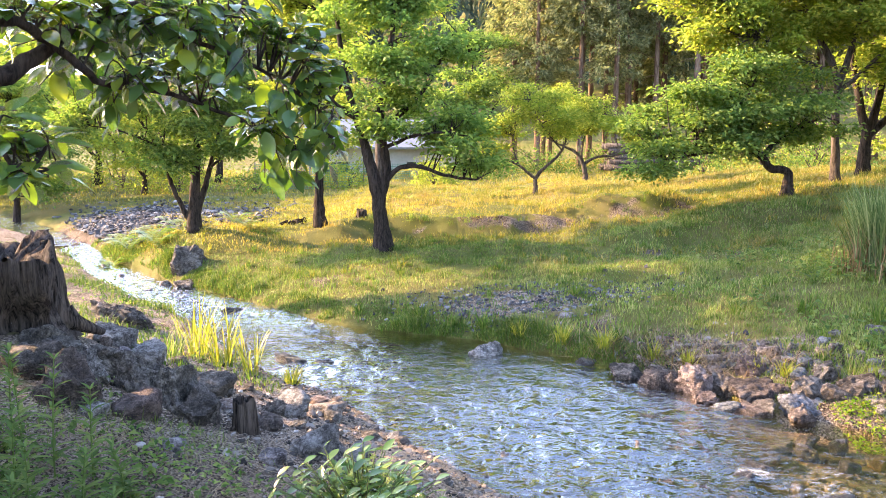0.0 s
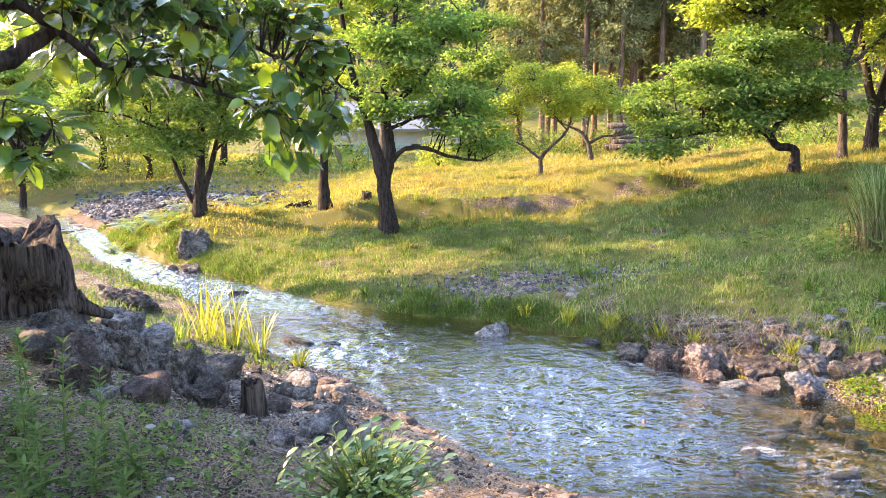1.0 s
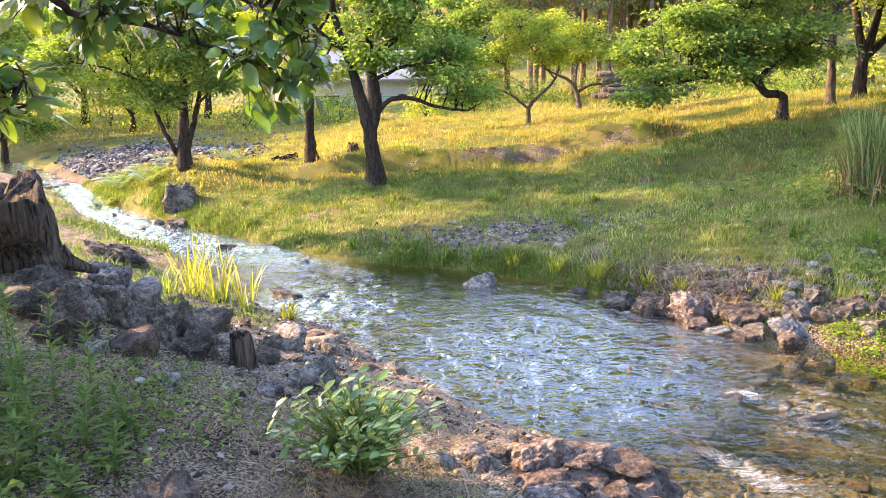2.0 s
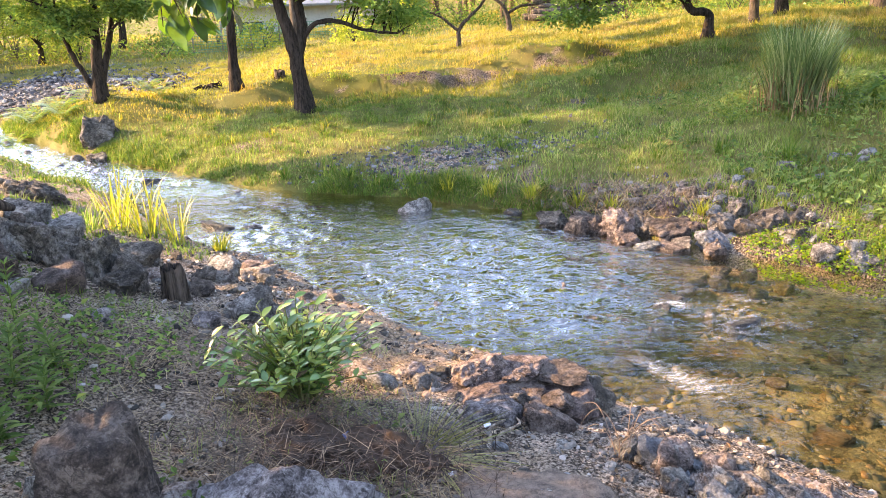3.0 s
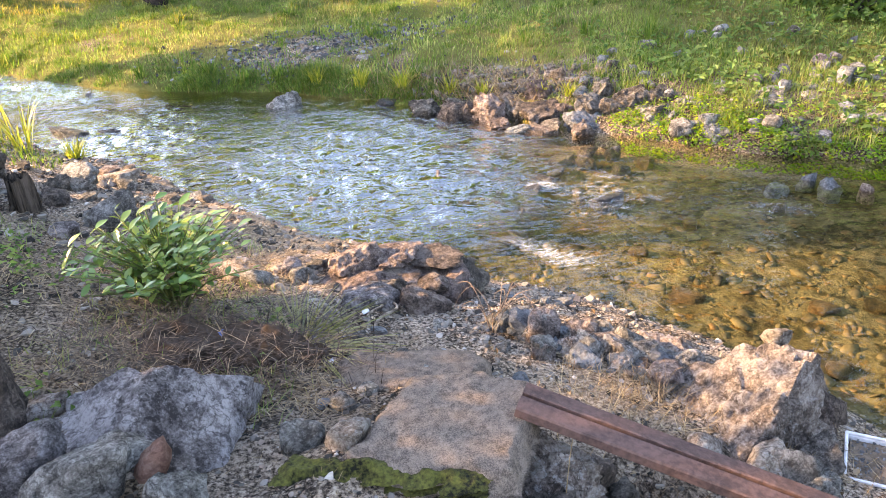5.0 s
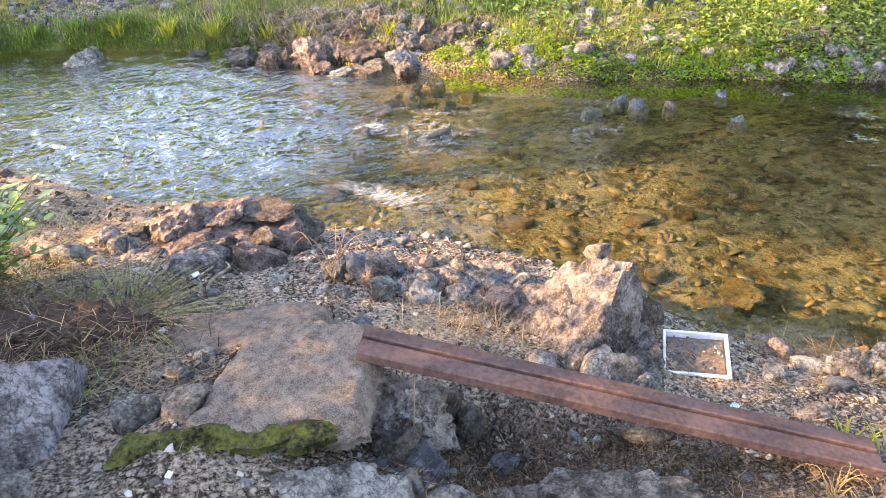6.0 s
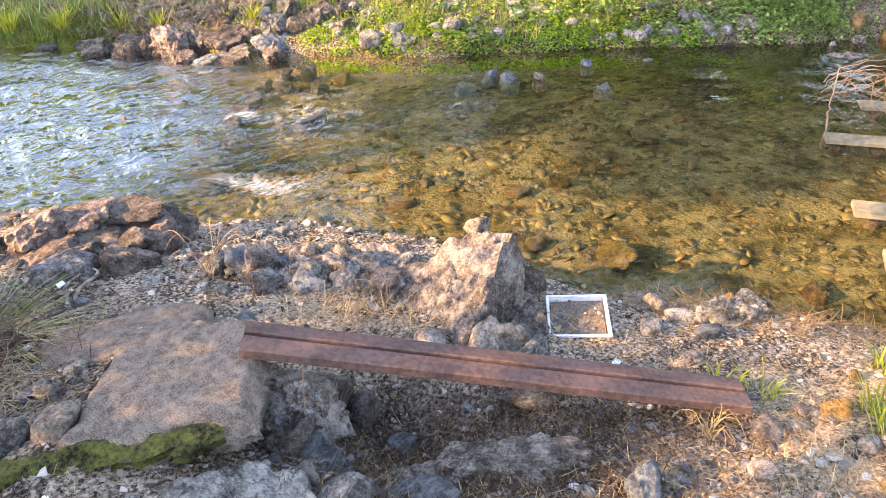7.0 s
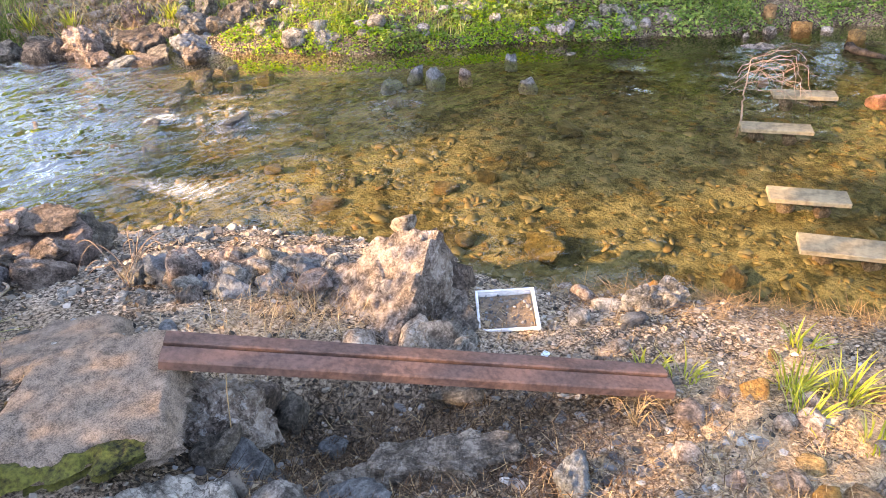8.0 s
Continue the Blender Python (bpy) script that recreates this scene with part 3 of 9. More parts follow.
def scars(x, y):
    """Where the turf is worn through on the meadow's low steps."""
    k = 0.85 + 1.6 * fbm(flat3(x, y, 1.6), 3, 91)
    return np.clip(k * (1.0 * bump2(x, y, 1.0, 15.7, 2.4, 0.22, 0.03) + 1.1 * bump2(x, y, 4.9, 15.4, 1.5, 0.30, -0.1) + 0.9 * bump2(x, y, 6.0, 16.4, 1.4, 0.5) + 0.8 * bump2(x, y, 4.0, 12.6, 1.6, 0.35, -0.2) + 0.6 * bump2(x, y, 2.4, 9.2, 1.4, 0.6, -0.5) + 0.6 * bump2(x, y, 5.0, 9.6, 1.2, 0.5, -0.5) + 0.5 * bump2(x, y, -2.0, 12.4, 1.6, 0.5, -0.5)), 0, 1)


def land(x, y, fine=True):
    """Height of the ground, and how far each place lies on either bank."""
    x, y = np.asarray(x, float).ravel(), np.asarray(y, float).ravel()
    near, along = to_line(x, y, NEAR_BANK)
    far, _ = to_line(x, y, FAR_BANK)
    near = -near                                    # positive on the near side's land
    wob = 0.10 * fbm(flat3(x, y, 1.7), 3, 3)
    n, f = near + wob, far + wob
    zn = lerp_table(n, [0, 0.12, 0.5, 1.0, 2.0, 4.0, 12], [-0.02, 0.05, 0.16, 0.30, 0.52, 0.92, 1.15])
    zn = zn + 0.45 * bump2(x, y, -3.5, 5.8, 1.1, 1.4) + 0.22 * bump2(x, y, -2.2, 4.4, 1.0, 1.2) - 0.24 * bump2(x, y, 1.36, 1.66, 0.50, 0.36, -0.65)
    zn = zn + 0.05 * bump2(x, y, 0.40, 2.05, 0.42, 0.5) - 0.04 * bump2(x, y, 2.3, 1.3, 0.7, 0.6)
    zf = lerp_table(f, [0, 0.10, 0.4, 1.0, 3.0, 6, 12, 20, 45], [-0.02, 0.07, 0.20, 0.36, 0.60, 0.68, 0.74, 0.76, 0.85])
    zf = zf + 0.42 * bump2(x, y, 10.5, 19.0, 6.5, 6.0) + 0.35 * bump2(x, y, 6.6, 15.2, 2.4, 2.2) + 0.28 * bump2(x, y, 6.2, 9.8, 2.0, 2.0) + 0.42 * bump2(x, y, -5.0, 15.8, 1.5, 1.3) + 0.55 * step01(x, 4.0, 11.0) * step01(f, 0.8, 5.0)
    terrace = step01(y - 0.03 * x + 0.12 * np.sin(x * 1.7) - 15.5, 0.0, 0.22)
    zf = zf + 0.38 * terrace * step01(x, -4.0, -1.5) * (1 - step01(x, 4.2, 6.0)) + 0.25 * step01(y - 13.4 - 0.25 * np.sin(x * 1.3), 0, 0.5) * step01(x, 2.2, 3.4) * 0.8
    hill = step01(y + 0.10 * np.abs(x), 55, 150)
    zf = zf + (14 + 34 * step01(x, -25, 12)) * hill
    zn = zn + 9 * step01(-x - 0.3 * y, 55, 140) + 25 * step01(-y, 25, 100)
    wide = np.maximum(np.minimum(-near, -far), 0)
    zb = -np.minimum(0.05 + 0.34 * np.minimum(wide, 9) + 0.9 * np.clip(0.22 - np.abs(far + 0.22), 0, 1) * (far < 0) + 0.10 * (far > -0.3), 0.115) + 0.05 * fbm(flat3(x, y, 2.3), 3, 8)
    z = np.where(n > 0, zn, np.where(f > 0, zf, np.minimum(zb, -0.02)))
    ground = (n > 0) | (f > 0)
    z = z + np.where(ground, 1, 0.6) * ((0.035 + 0.06 * step01(f, 0.5, 2.5)) * fbm(flat3(x, y, 1.1), 4, 5) + 0.05 * step01(f, 0.5, 2.5) * fbm(flat3(x, y, 2.6), 3, 12) + (0.030 * fbm(flat3(x, y, 5.0), 4, 6) if fine else 0)) * np.clip(np.maximum(n, f) * 4 + 0.4, 0.4, 1.6)
    return z, near, far, along


def gz(x, y):
    return float(land([x], [y])[0][0])


def make_ground():
    front = np.linspace(radians(-46), radians(88), 430)
    back = np.linspace(radians(88), radians(314), 70)[1:-1]
    a = np.concatenate([front, back])                # from +y towards +x
    r = np.concatenate([[0.05], 0.4 * (1200 / 0.4) ** np.linspace(0, 1, 420)])
    A, Rr = np.meshgrid(a, r)
    x, y = (Rr * np.sin(A)).ravel(), (Rr * np.cos(A)).ravel()
    z, near, far, _ = land(x, y)
    na, nr = len(a), len(r)
    i = np.arange(nr - 1)[:, None] * na + np.arange(na)[None]
    j = np.arange(nr - 1)[:, None] * na + (np.arange(na)[None] + 1) % na
    F = np.stack([i, j, j + na, i + na], -1).reshape(-1, 4)[:, ::-1]
    me = mesh_np("ground", np.stack([x, y, z], 1), F)
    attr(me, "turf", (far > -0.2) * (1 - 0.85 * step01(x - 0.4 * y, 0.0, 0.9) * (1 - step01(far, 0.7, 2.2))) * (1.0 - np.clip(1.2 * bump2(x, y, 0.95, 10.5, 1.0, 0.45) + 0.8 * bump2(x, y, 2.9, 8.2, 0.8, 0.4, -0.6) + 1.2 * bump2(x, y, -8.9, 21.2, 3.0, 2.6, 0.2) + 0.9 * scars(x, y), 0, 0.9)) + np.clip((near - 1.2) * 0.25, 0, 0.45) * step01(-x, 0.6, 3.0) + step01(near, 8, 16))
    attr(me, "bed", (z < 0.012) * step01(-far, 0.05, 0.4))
    # sunlight painted on the path's end, the gravel strip and the path
    attr(me, "sun_patch", np.clip(1.2 * bump2(x, y, 2.7, 0.35, 0.7, 0.6) + 1.1 * bump2(x, y, 0.0, 5.5, 1.3, 0.45, -0.7) + 0.7 * bump2(x, y, 1.6, 2.6, 0.5, 0.3), 0, 0.9))
    # dark soil, plus shade painted under the beam and along the far bank
    attr(me, "humus_shade", np.clip(1.6 * bump2(x, y, 1.35, 1.5, 0.85, 0.45, -0.6) + 0.65 * bump2(x, y, -1.3, 4.0, 1.5, 1.1) + 0.8 * scars(x, y) + 0.7 * bump2(x, y, -0.3, 2.6, 0.9, 0.7) + 0.85 * step01(y, 8.5, 10.0) * step01(far, -0.6, -0.1) * (1 - step01(far, 0.3, 0.9)) + 0.75 * step01(x - 0.4 * y, 0.2, 1.4) * step01(far, -0.4, 0.1) * (1 - step01(far, 2.0, 4.0)), 0, 0.95))
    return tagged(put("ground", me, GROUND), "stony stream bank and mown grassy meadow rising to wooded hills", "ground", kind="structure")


make_ground()


def make_water():
    pieces, info = [], []
    for x0, x1, y0, y1, step in ((-9.5, 9.2, 0.4, 19.5, 0.045), (-60, 30, -30, 66, 0.5)):
        xs, ys = np.arange(x0, x1, step), np.arange(y0, y1, step)
        X, Y = np.meshgrid(xs, ys)
        x, y = X.ravel(), Y.ravel()
        near, along = to_line(x, y, NEAR_BANK)
        far, _ = to_line(x, y, FAR_BANK)
        near = -near
        ok = (near < 0.35) & (far < 0.35)
        if step > 0.1:
            ok &= ~((x > -9.5) & (x < 9.0) & (y > 0.4) & (y < 19.3))
        nx = len(xs)
        q = (np.arange(len(ys) - 1)[:, None] * nx + np.arange(nx - 1)[None]).ravel()
        F = np.stack([q, q + 1, q + nx + 1, q + nx], 1)
        F = F[ok[F].all(1)]
        past = ((x - 1.8) * 1.7 - (y - 4.72) * 1.1) / 2.02      # below the sill where the riffle breaks
        riffle = 0.03 + (1.05 * bump2(x, y, 1.0, 6.7, 1.9, 1.9) + 0.25 * bump2(x, y, 2.0, 5.4, 0.7, 0.7)) * (1 - 0.9 * step01(past, -0.6, 0.7)) + 0.15 * bump2(x, y, 3.0, 5.1, 0.9, 0.8, 0.6) + 0.04 * bump2(x, y, 4.6, 4.0, 1.7, 1.0, -0.6) + 0.7 * bump2(x, y, -1.3, 8.5, 1.1, 0.8) + 0.8 * step01(y, 9.6, 11.6) * (1 - 0.8 * bump2(x, y, -0.6, 10.0, 1.4, 0.5, -0.6))
        riffle = np.clip(riffle, 0, 1)
        across = near
        s = np.stack([along * 2.2, across * 9.0, 0 * x], 1)
        w = fbm(s, 3, 21) + 0.6 * fbm(np.stack([along * 7, across * 15, 0 * x], 1), 2, 25) + 0.5 * fbm(np.stack([x * 6, y * 6, 0 * x], 1), 2, 27)
        z = 0.040 * riffle * w + 0.002 * w
        # breaking water, with broad faint patches that paint white glints
        foam_glints = np.clip(0.55 * bump2(x, y, 1.90, 4.70, 0.14, 0.36, 0.6) + 0.58 * bump2(x, y, 2.1, 4.25, 0.2, 0.4, 0.7) + 0.75 * bump2(x, y, 2.45, 5.7, 0.2, 0.14) + 0.35 * bump2(x, y, 3.1, 5.75, 0.25, 0.10, -0.6) + 0.13 * riffle + 0.48 * bump2(x, y, 2.7, 5.2, 0.9, 0.45, 1.0) + 0.34 * bump2(x, y, 3.5, 5.0, 0.9, 0.4, -0.7) + 0.32 * bump2(x, y, 3.8, 4.5, 1.7, 0.8, -0.6) + 0.4 * bump2(x, y, 2.5, 4.2, 0.6, 0.2, -0.8) + 0.6 * bump2(x, y, 7.0, 2.6, 0.16, 0.12) + 0.55 * bump2(x, y, 7.4, 2.3, 0.2, 0.12) + 0.5 * bump2(x, y, 8.0, 2.6, 0.3, 0.12, -0.9) + 0.5 * bump2(x, y, 4.7, 1.5, 0.12, 0.2) + 0.65 * bump2(x, y, -0.75, 7.9, 0.5, 0.25, -0.6)
                       + 0.8 * bump2(x, y, -1.4, 9.2, 0.35, 0.12) + 0.3 * bump2(x, y, 4.3, 4.6, 0.5, 0.25) + 0.45 * bump2(x, y, 5.3, 3.6, 0.9, 0.3, -0.6), 0, 1)
        pieces.append((np.stack([x, y, z], 1), F))
        # painted darkness at the bend's shaded reach and under the riffles, not depth
        deep = np.clip(0.85 * bump2(x, y, 7.0, 3.5, 2.6, 0.95, -0.68) + 0.95 * np.maximum(riffle - 0.2, 0) + 0.9 * bump2(x, y, 0.0, 9.3, 1.5, 0.6, -0.5), 0, 1)
        info.append((riffle, foam_glints, deep))
    V, F = joined(pieces)
    used = np.zeros(len(V), bool)
    used[F.ravel()] = True
    where = np.cumsum(used) - 1
    me = mesh_np("water", V[used], where[F])
    attr(me, "riffle", np.concatenate([i[0] for i in info])[used])
    attr(me, "foam_glints", np.concatenate([i[1] for i in info])[used])
    attr(me, "deep", np.concatenate([i[2] for i in info])[used])
    return tagged(put("water", me, WATER), "clear shallow stream water with riffles and glints of sky", "water", kind="structure")


make_water()
PEBBLES = [rock_shape(900 + k, 1, 8, 0.12) for k in range(8)]
PEBBLES_FINE = [rock_shape(950 + k, 1, 9, 0.17) for k in range(9)]


def scatter(n, box, keep, seed):
    rng = np.random.default_rng(seed)
    x, y = rng.uniform(box[0], box[1], n), rng.uniform(box[2], box[3], n)
    z, near, far, _ = land(x, y)
    ok = keep(x, y, near, far, rng.uniform(0, 1, n))
    return np.stack([x, y, z], 1)[ok], near[ok], far[ok], rng


def stuff(name, V, F, material, label, category, smooth=True):
    return tagged(put(name, mesh_np(name, V, F, smooth), material), label, category, kind="stuff")


def make_loose_stones():
    P, near, far, rng = scatter(42000, (-3.5, 7.6, 0.6, 10), lambda x, y, n, f, u: (n < -0.05) & (f < -0.28) & (u < np.where(x + 0 * y > 1.2, 0.55, 0.3)), 41)
    V, F = many(PEBBLES_FINE, P - [0, 0, 0.004], rng.uniform(0.008, 0.026, len(P)) * rng.choice([1, 1, 1, 1, 1.4, 1.4, 1.8, 2.2, 2.8], len(P)), rng, 0.36, tilt=0.35)
    stuff("riverbed_stones", V, F, BED_STONES, "brown and ochre cobbles lying under shallow water", "stones")
    P, near, far, rng = scatter(42000, (-3.5, 4.2, 0.3, 9), lambda x, y, n, f, u: (n > -0.12) & (u < np.clip(1.15 - n * 0.38, 0.12, 1) * step01(x * 0.6 + y * 0.1 + 1.3, 0, 0.9)), 42)
    V, F = many(PEBBLES, P + [0, 0, 0.002], (0.004 + 0.034 * rng.uniform(0, 1, len(P)) ** 4.2) * (0.6 + 0.4 * step01(P[:, 1], 2.6, 4.2)), rng, 0.6)
    stuff("bank_gravel", V, F, GRAVEL, "loose grey and tan gravel on the near bank", "gravel", False)
    P, near, far, rng = scatter(26000, (-0.9, 3.4, 0.5, 3.9), lambda x, y, n, f, u: (n > 0.05) & (u < 0.35 + 1.0 * fbm(flat3(x, y, 1.7), 3, 46)), 46)
    V, F = many(PEBBLES, P, 0.003 + 0.014 * rng.uniform(0, 1, len(P)) ** 3, rng, 0.6)
    stuff("path_grit", V, F, GRAVEL, "fine grit and chips on the trodden path", "gravel", False)
    P, near, far, rng = scatter(3600, (0.7, 2.6, 0.4, 2.0), lambda x, y, n, f, u: (n > 0.1) & (u < 1.2 * bump2(x, y, 1.4, 1.2, 0.75, 0.45, -0.6) * (0.3 + 1.2 * fbm(flat3(x, y, 3.0), 3, 47))), 47)
    V, F = many([rock_shape(980 + k, 1, 6, 0.2) for k in range(8)], P + [0, 0, 0.006], 0.008 + 0.022 * rng.uniform(0, 1, len(P)) ** 2.5, rng, 0.5)
    stuff("broken_chips", V, F, GREY_GRAVEL, "pale angular stone chips in the litter by the beam", "stones", False)
    keep = lambda x, y, n, f, u: (u < 1.25 * bump2(x, y, 0.95, 10.5, 1.25, 0.55) + 0.9 * bump2(x, y, 2.9, 8.2, 0.9, 0.45, -0.6) + 0.35 * bump2(x, y, 2.2, 10.9, 1.3, 0.5)) & (f > 0.1)
    P, near, far, rng = scatter(19000, (-1.5, 6, 7, 12.5), keep, 43)
    V, F = many(PEBBLES, P + [0, 0, 0.008], 0.010 + 0.036 * rng.uniform(0, 1, len(P)) ** 3, rng, 0.6)
    stuff("meadow_stones", V, F, GREY_GRAVEL, "grey stones heaped in the grass of the far bank", "stones", False)
    keep = lambda x, y, n, f, u: (f > 0.3) & (u < 1.3 * bump2(x, y, -8.9, 21.2, 3.0, 2.6, 0.2))
    P, near, far, rng = scatter(12000, (-15, -4.5, 17, 27), keep, 44)
    V, F = many(PEBBLES, P + [0, 0, 0.02], rng.uniform(0.03, 0.085, len(P)), rng, 0.6)
    stuff("gravel_bar", V, F, GREY_GRAVEL, "wide bar of grey gravel beside the upper stream", "gravel", False)


make_loose_stones()


def make_grass():
    patch = lambda x, y: fbm(flat3(x, y, 0.7), 4, 61)
    bare = lambda x, y: 1.1 * bump2(x, y, 0.95, 10.5, 1.1, 0.5) + 0.8 * bump2(x, y, 2.9, 8.2, 0.8, 0.4, -0.6) + 1.2 * bump2(x, y, -8.9, 21.2, 3.0, 2.6, 0.2) + 0.85 * scars(x, y)
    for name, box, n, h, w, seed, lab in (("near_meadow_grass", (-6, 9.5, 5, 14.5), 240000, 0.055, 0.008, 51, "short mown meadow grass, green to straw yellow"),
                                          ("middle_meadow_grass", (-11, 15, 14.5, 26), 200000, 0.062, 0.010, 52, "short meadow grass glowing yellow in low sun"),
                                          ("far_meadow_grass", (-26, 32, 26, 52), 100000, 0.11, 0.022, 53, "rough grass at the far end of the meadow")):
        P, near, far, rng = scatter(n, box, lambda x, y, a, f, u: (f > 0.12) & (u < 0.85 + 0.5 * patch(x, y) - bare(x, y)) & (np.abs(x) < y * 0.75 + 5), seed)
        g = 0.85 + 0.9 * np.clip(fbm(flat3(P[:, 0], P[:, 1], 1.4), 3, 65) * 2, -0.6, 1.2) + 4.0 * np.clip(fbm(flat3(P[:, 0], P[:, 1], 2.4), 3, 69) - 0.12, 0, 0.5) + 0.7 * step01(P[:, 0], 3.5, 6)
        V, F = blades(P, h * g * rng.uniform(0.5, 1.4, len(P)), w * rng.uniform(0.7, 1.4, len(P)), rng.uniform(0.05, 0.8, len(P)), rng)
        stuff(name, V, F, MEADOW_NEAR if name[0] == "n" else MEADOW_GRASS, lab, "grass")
    P, near, far, rng = scatter(110000, (-9, 9, 3, 18.5), lambda x, y, n, f, u: (f > -0.12) & (f < 0.9) & (u < 1.25 - 1.1 * f), 54)
    P = P[(P[:, 2] > 0.02) & (rng.uniform(0, 1, len(P)) > 1.1 * bump2(P[:, 0], P[:, 1], 2.95, 7.9, 1.15, 0.6, -0.68) + 0.88 * step01(P[:, 0] - 0.4 * P[:, 1], 0.6, 1.6))]
    g = np.clip(0.5 + 2.6 * fbm(flat3(P[:, 0], P[:, 1], 1.8), 3, 66), 0.15, 1.6)
    P, g = P[g > 0.2], g[g > 0.2]
    V, F = blades(P, 0.20 * g * rng.uniform(0.5, 1.3, len(P)), 0.010, rng.uniform(0.1, 0.7, len(P)), rng, 0.6)
    stuff("bank_grass", V, F, GREEN_GRASS, "longer fresh green grass along the far waterline", "grass")


make_grass()


def along_bank(line, n, lo, hi, y0, seed):
    """Points strewn beside a bank line, between two distances from it."""
    rng = np.random.default_rng(seed)
    seg = np.linalg.norm(np.diff(line, axis=0), axis=1)
    ok = (line[:-1, 1] > y0) & (line[:-1, 1] < 19)
    k = rng.choice(len(seg), n, p=seg * ok / (seg * ok).sum())
    t = rng.uniform(0, 1, n)[:, None]
    d = (line[k + 1] - line[k]) / seg[k][:, None]
    p = line[k] + t * (line[k + 1] - line[k]) + np.stack([-d[:, 1], d[:, 0]], 1) * rng.uniform(lo, hi, n)[:, None]
    z = land(p[:, 0], p[:, 1])[0]
    return np.stack([p[:, 0], p[:, 1], z], 1)[z > 0.0], rng


def make_bank_fringe():
    P, rng = along_bank(FAR_BANK, 90000, -0.05, 0.42, 2.5, 56)
    P = P[rng.uniform(0, 1, len(P)) > 1.15 * bump2(P[:, 0], P[:, 1], 2.95, 7.75, 1.15, 0.55, -0.68) + 0.85 * step01(P[:, 0] - 0.4 * P[:, 1], 0.6, 1.6)]
    g = np.clip(0.6 + 2.6 * fbm(flat3(P[:, 0], P[:, 1], 1.9), 3, 67), 0.1, 1.7)
    P, g = P[g > 0.22], g[g > 0.22]
    V, F = blades(P, 0.13 * g * rng.uniform(0.5, 1.3, len(P)), 0.007, rng.uniform(0.1, 0.9, len(P)), rng, 0.7)
    stuff("waterline_grass", V, F, GREEN_GRASS, "dense green grass hanging over the far waterline", "grass")
    P, rng = along_bank(NEAR_BANK, 13000, -1.9, 0.0, 8.0, 57)
    g = np.clip(0.5 + 2.0 * fbm(flat3(P[:, 0], P[:, 1], 1.5), 3, 68), 0.0, 1.6)
    P, g = P[g > 0.3], g[g > 0.3]
    V, F = blades(P, 0.16 * g * rng.uniform(0.5, 1.3, len(P)), 0.009, rng.uniform(0.1, 0.8, len(P)), rng, 0.7)
    stuff("upstream_bank_grass", V, F, GREEN_GRASS, "green grass and herbs on the near bank upstream", "grass")


make_bank_fringe()


def make_tussocks():
    """Uneven tufts standing out of the mown turf."""
    C, near, far, rng = scatter(5200, (-4, 10, 7, 16), lambda x, y, n, f, u: (f > 0.5) & (u < 0.32 + 1.2 * fbm(flat3(x, y, 0.9), 3, 58) + 0.25 * step01(x, 3, 6)), 58)
    k = np.repeat(np.arange(len(C)), 34)
    P = C[k] + np.stack([rng.normal(0, 0.045, len(k)), rng.normal(0, 0.045, len(k)), np.full(len(k), -0.01)], 1)
    h = (0.06 + 0.12 * rng.uniform(0, 1, len(C)) ** 2)[k] * rng.uniform(0.5, 1.2, len(k))
    V, F = blades(P, h, 0.008, rng.uniform(0.1, 0.9, len(k)), rng, 0.6)
    stuff("meadow_tussocks", V, F, GREEN_GRASS, "uneven green tufts standing out of the mown meadow", "grass")
    C, near, far, rng = scatter(7000, (-8, 13, 12.5, 27), lambda x, y, n, f, u: (f > 0.8) & (u < 0.30 + 1.6 * fbm(flat3(x, y, 0.8), 3, 59)), 59)
    k = np.repeat(np.arange(len(C)), 22)
    P = C[k] + np.stack([rng.normal(0, 0.07, len(k)), rng.normal(0, 0.07, len(k)), np.full(len(k), -0.01)], 1)
    h = (0.08 + 0.18 * rng.uniform(0, 1, len(C)) ** 2)[k] * rng.uniform(0.5, 1.2, len(k))
    V, F = blades(P, h, 0.014, rng.uniform(0.1, 0.9, len(k)), rng, 0.6)
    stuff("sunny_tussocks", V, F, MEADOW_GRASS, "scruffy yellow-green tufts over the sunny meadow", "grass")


make_tussocks()

# ---- trees ----
def limb_points(limbs):
    """Sampled points of limbs given as lists of (x, y, z, radius)."""
    out = []
    for l in limbs:
        l = np.asarray(l, float)
        out.append(smooth_path(l[:, :3], 5))
    return np.concatenate(out)


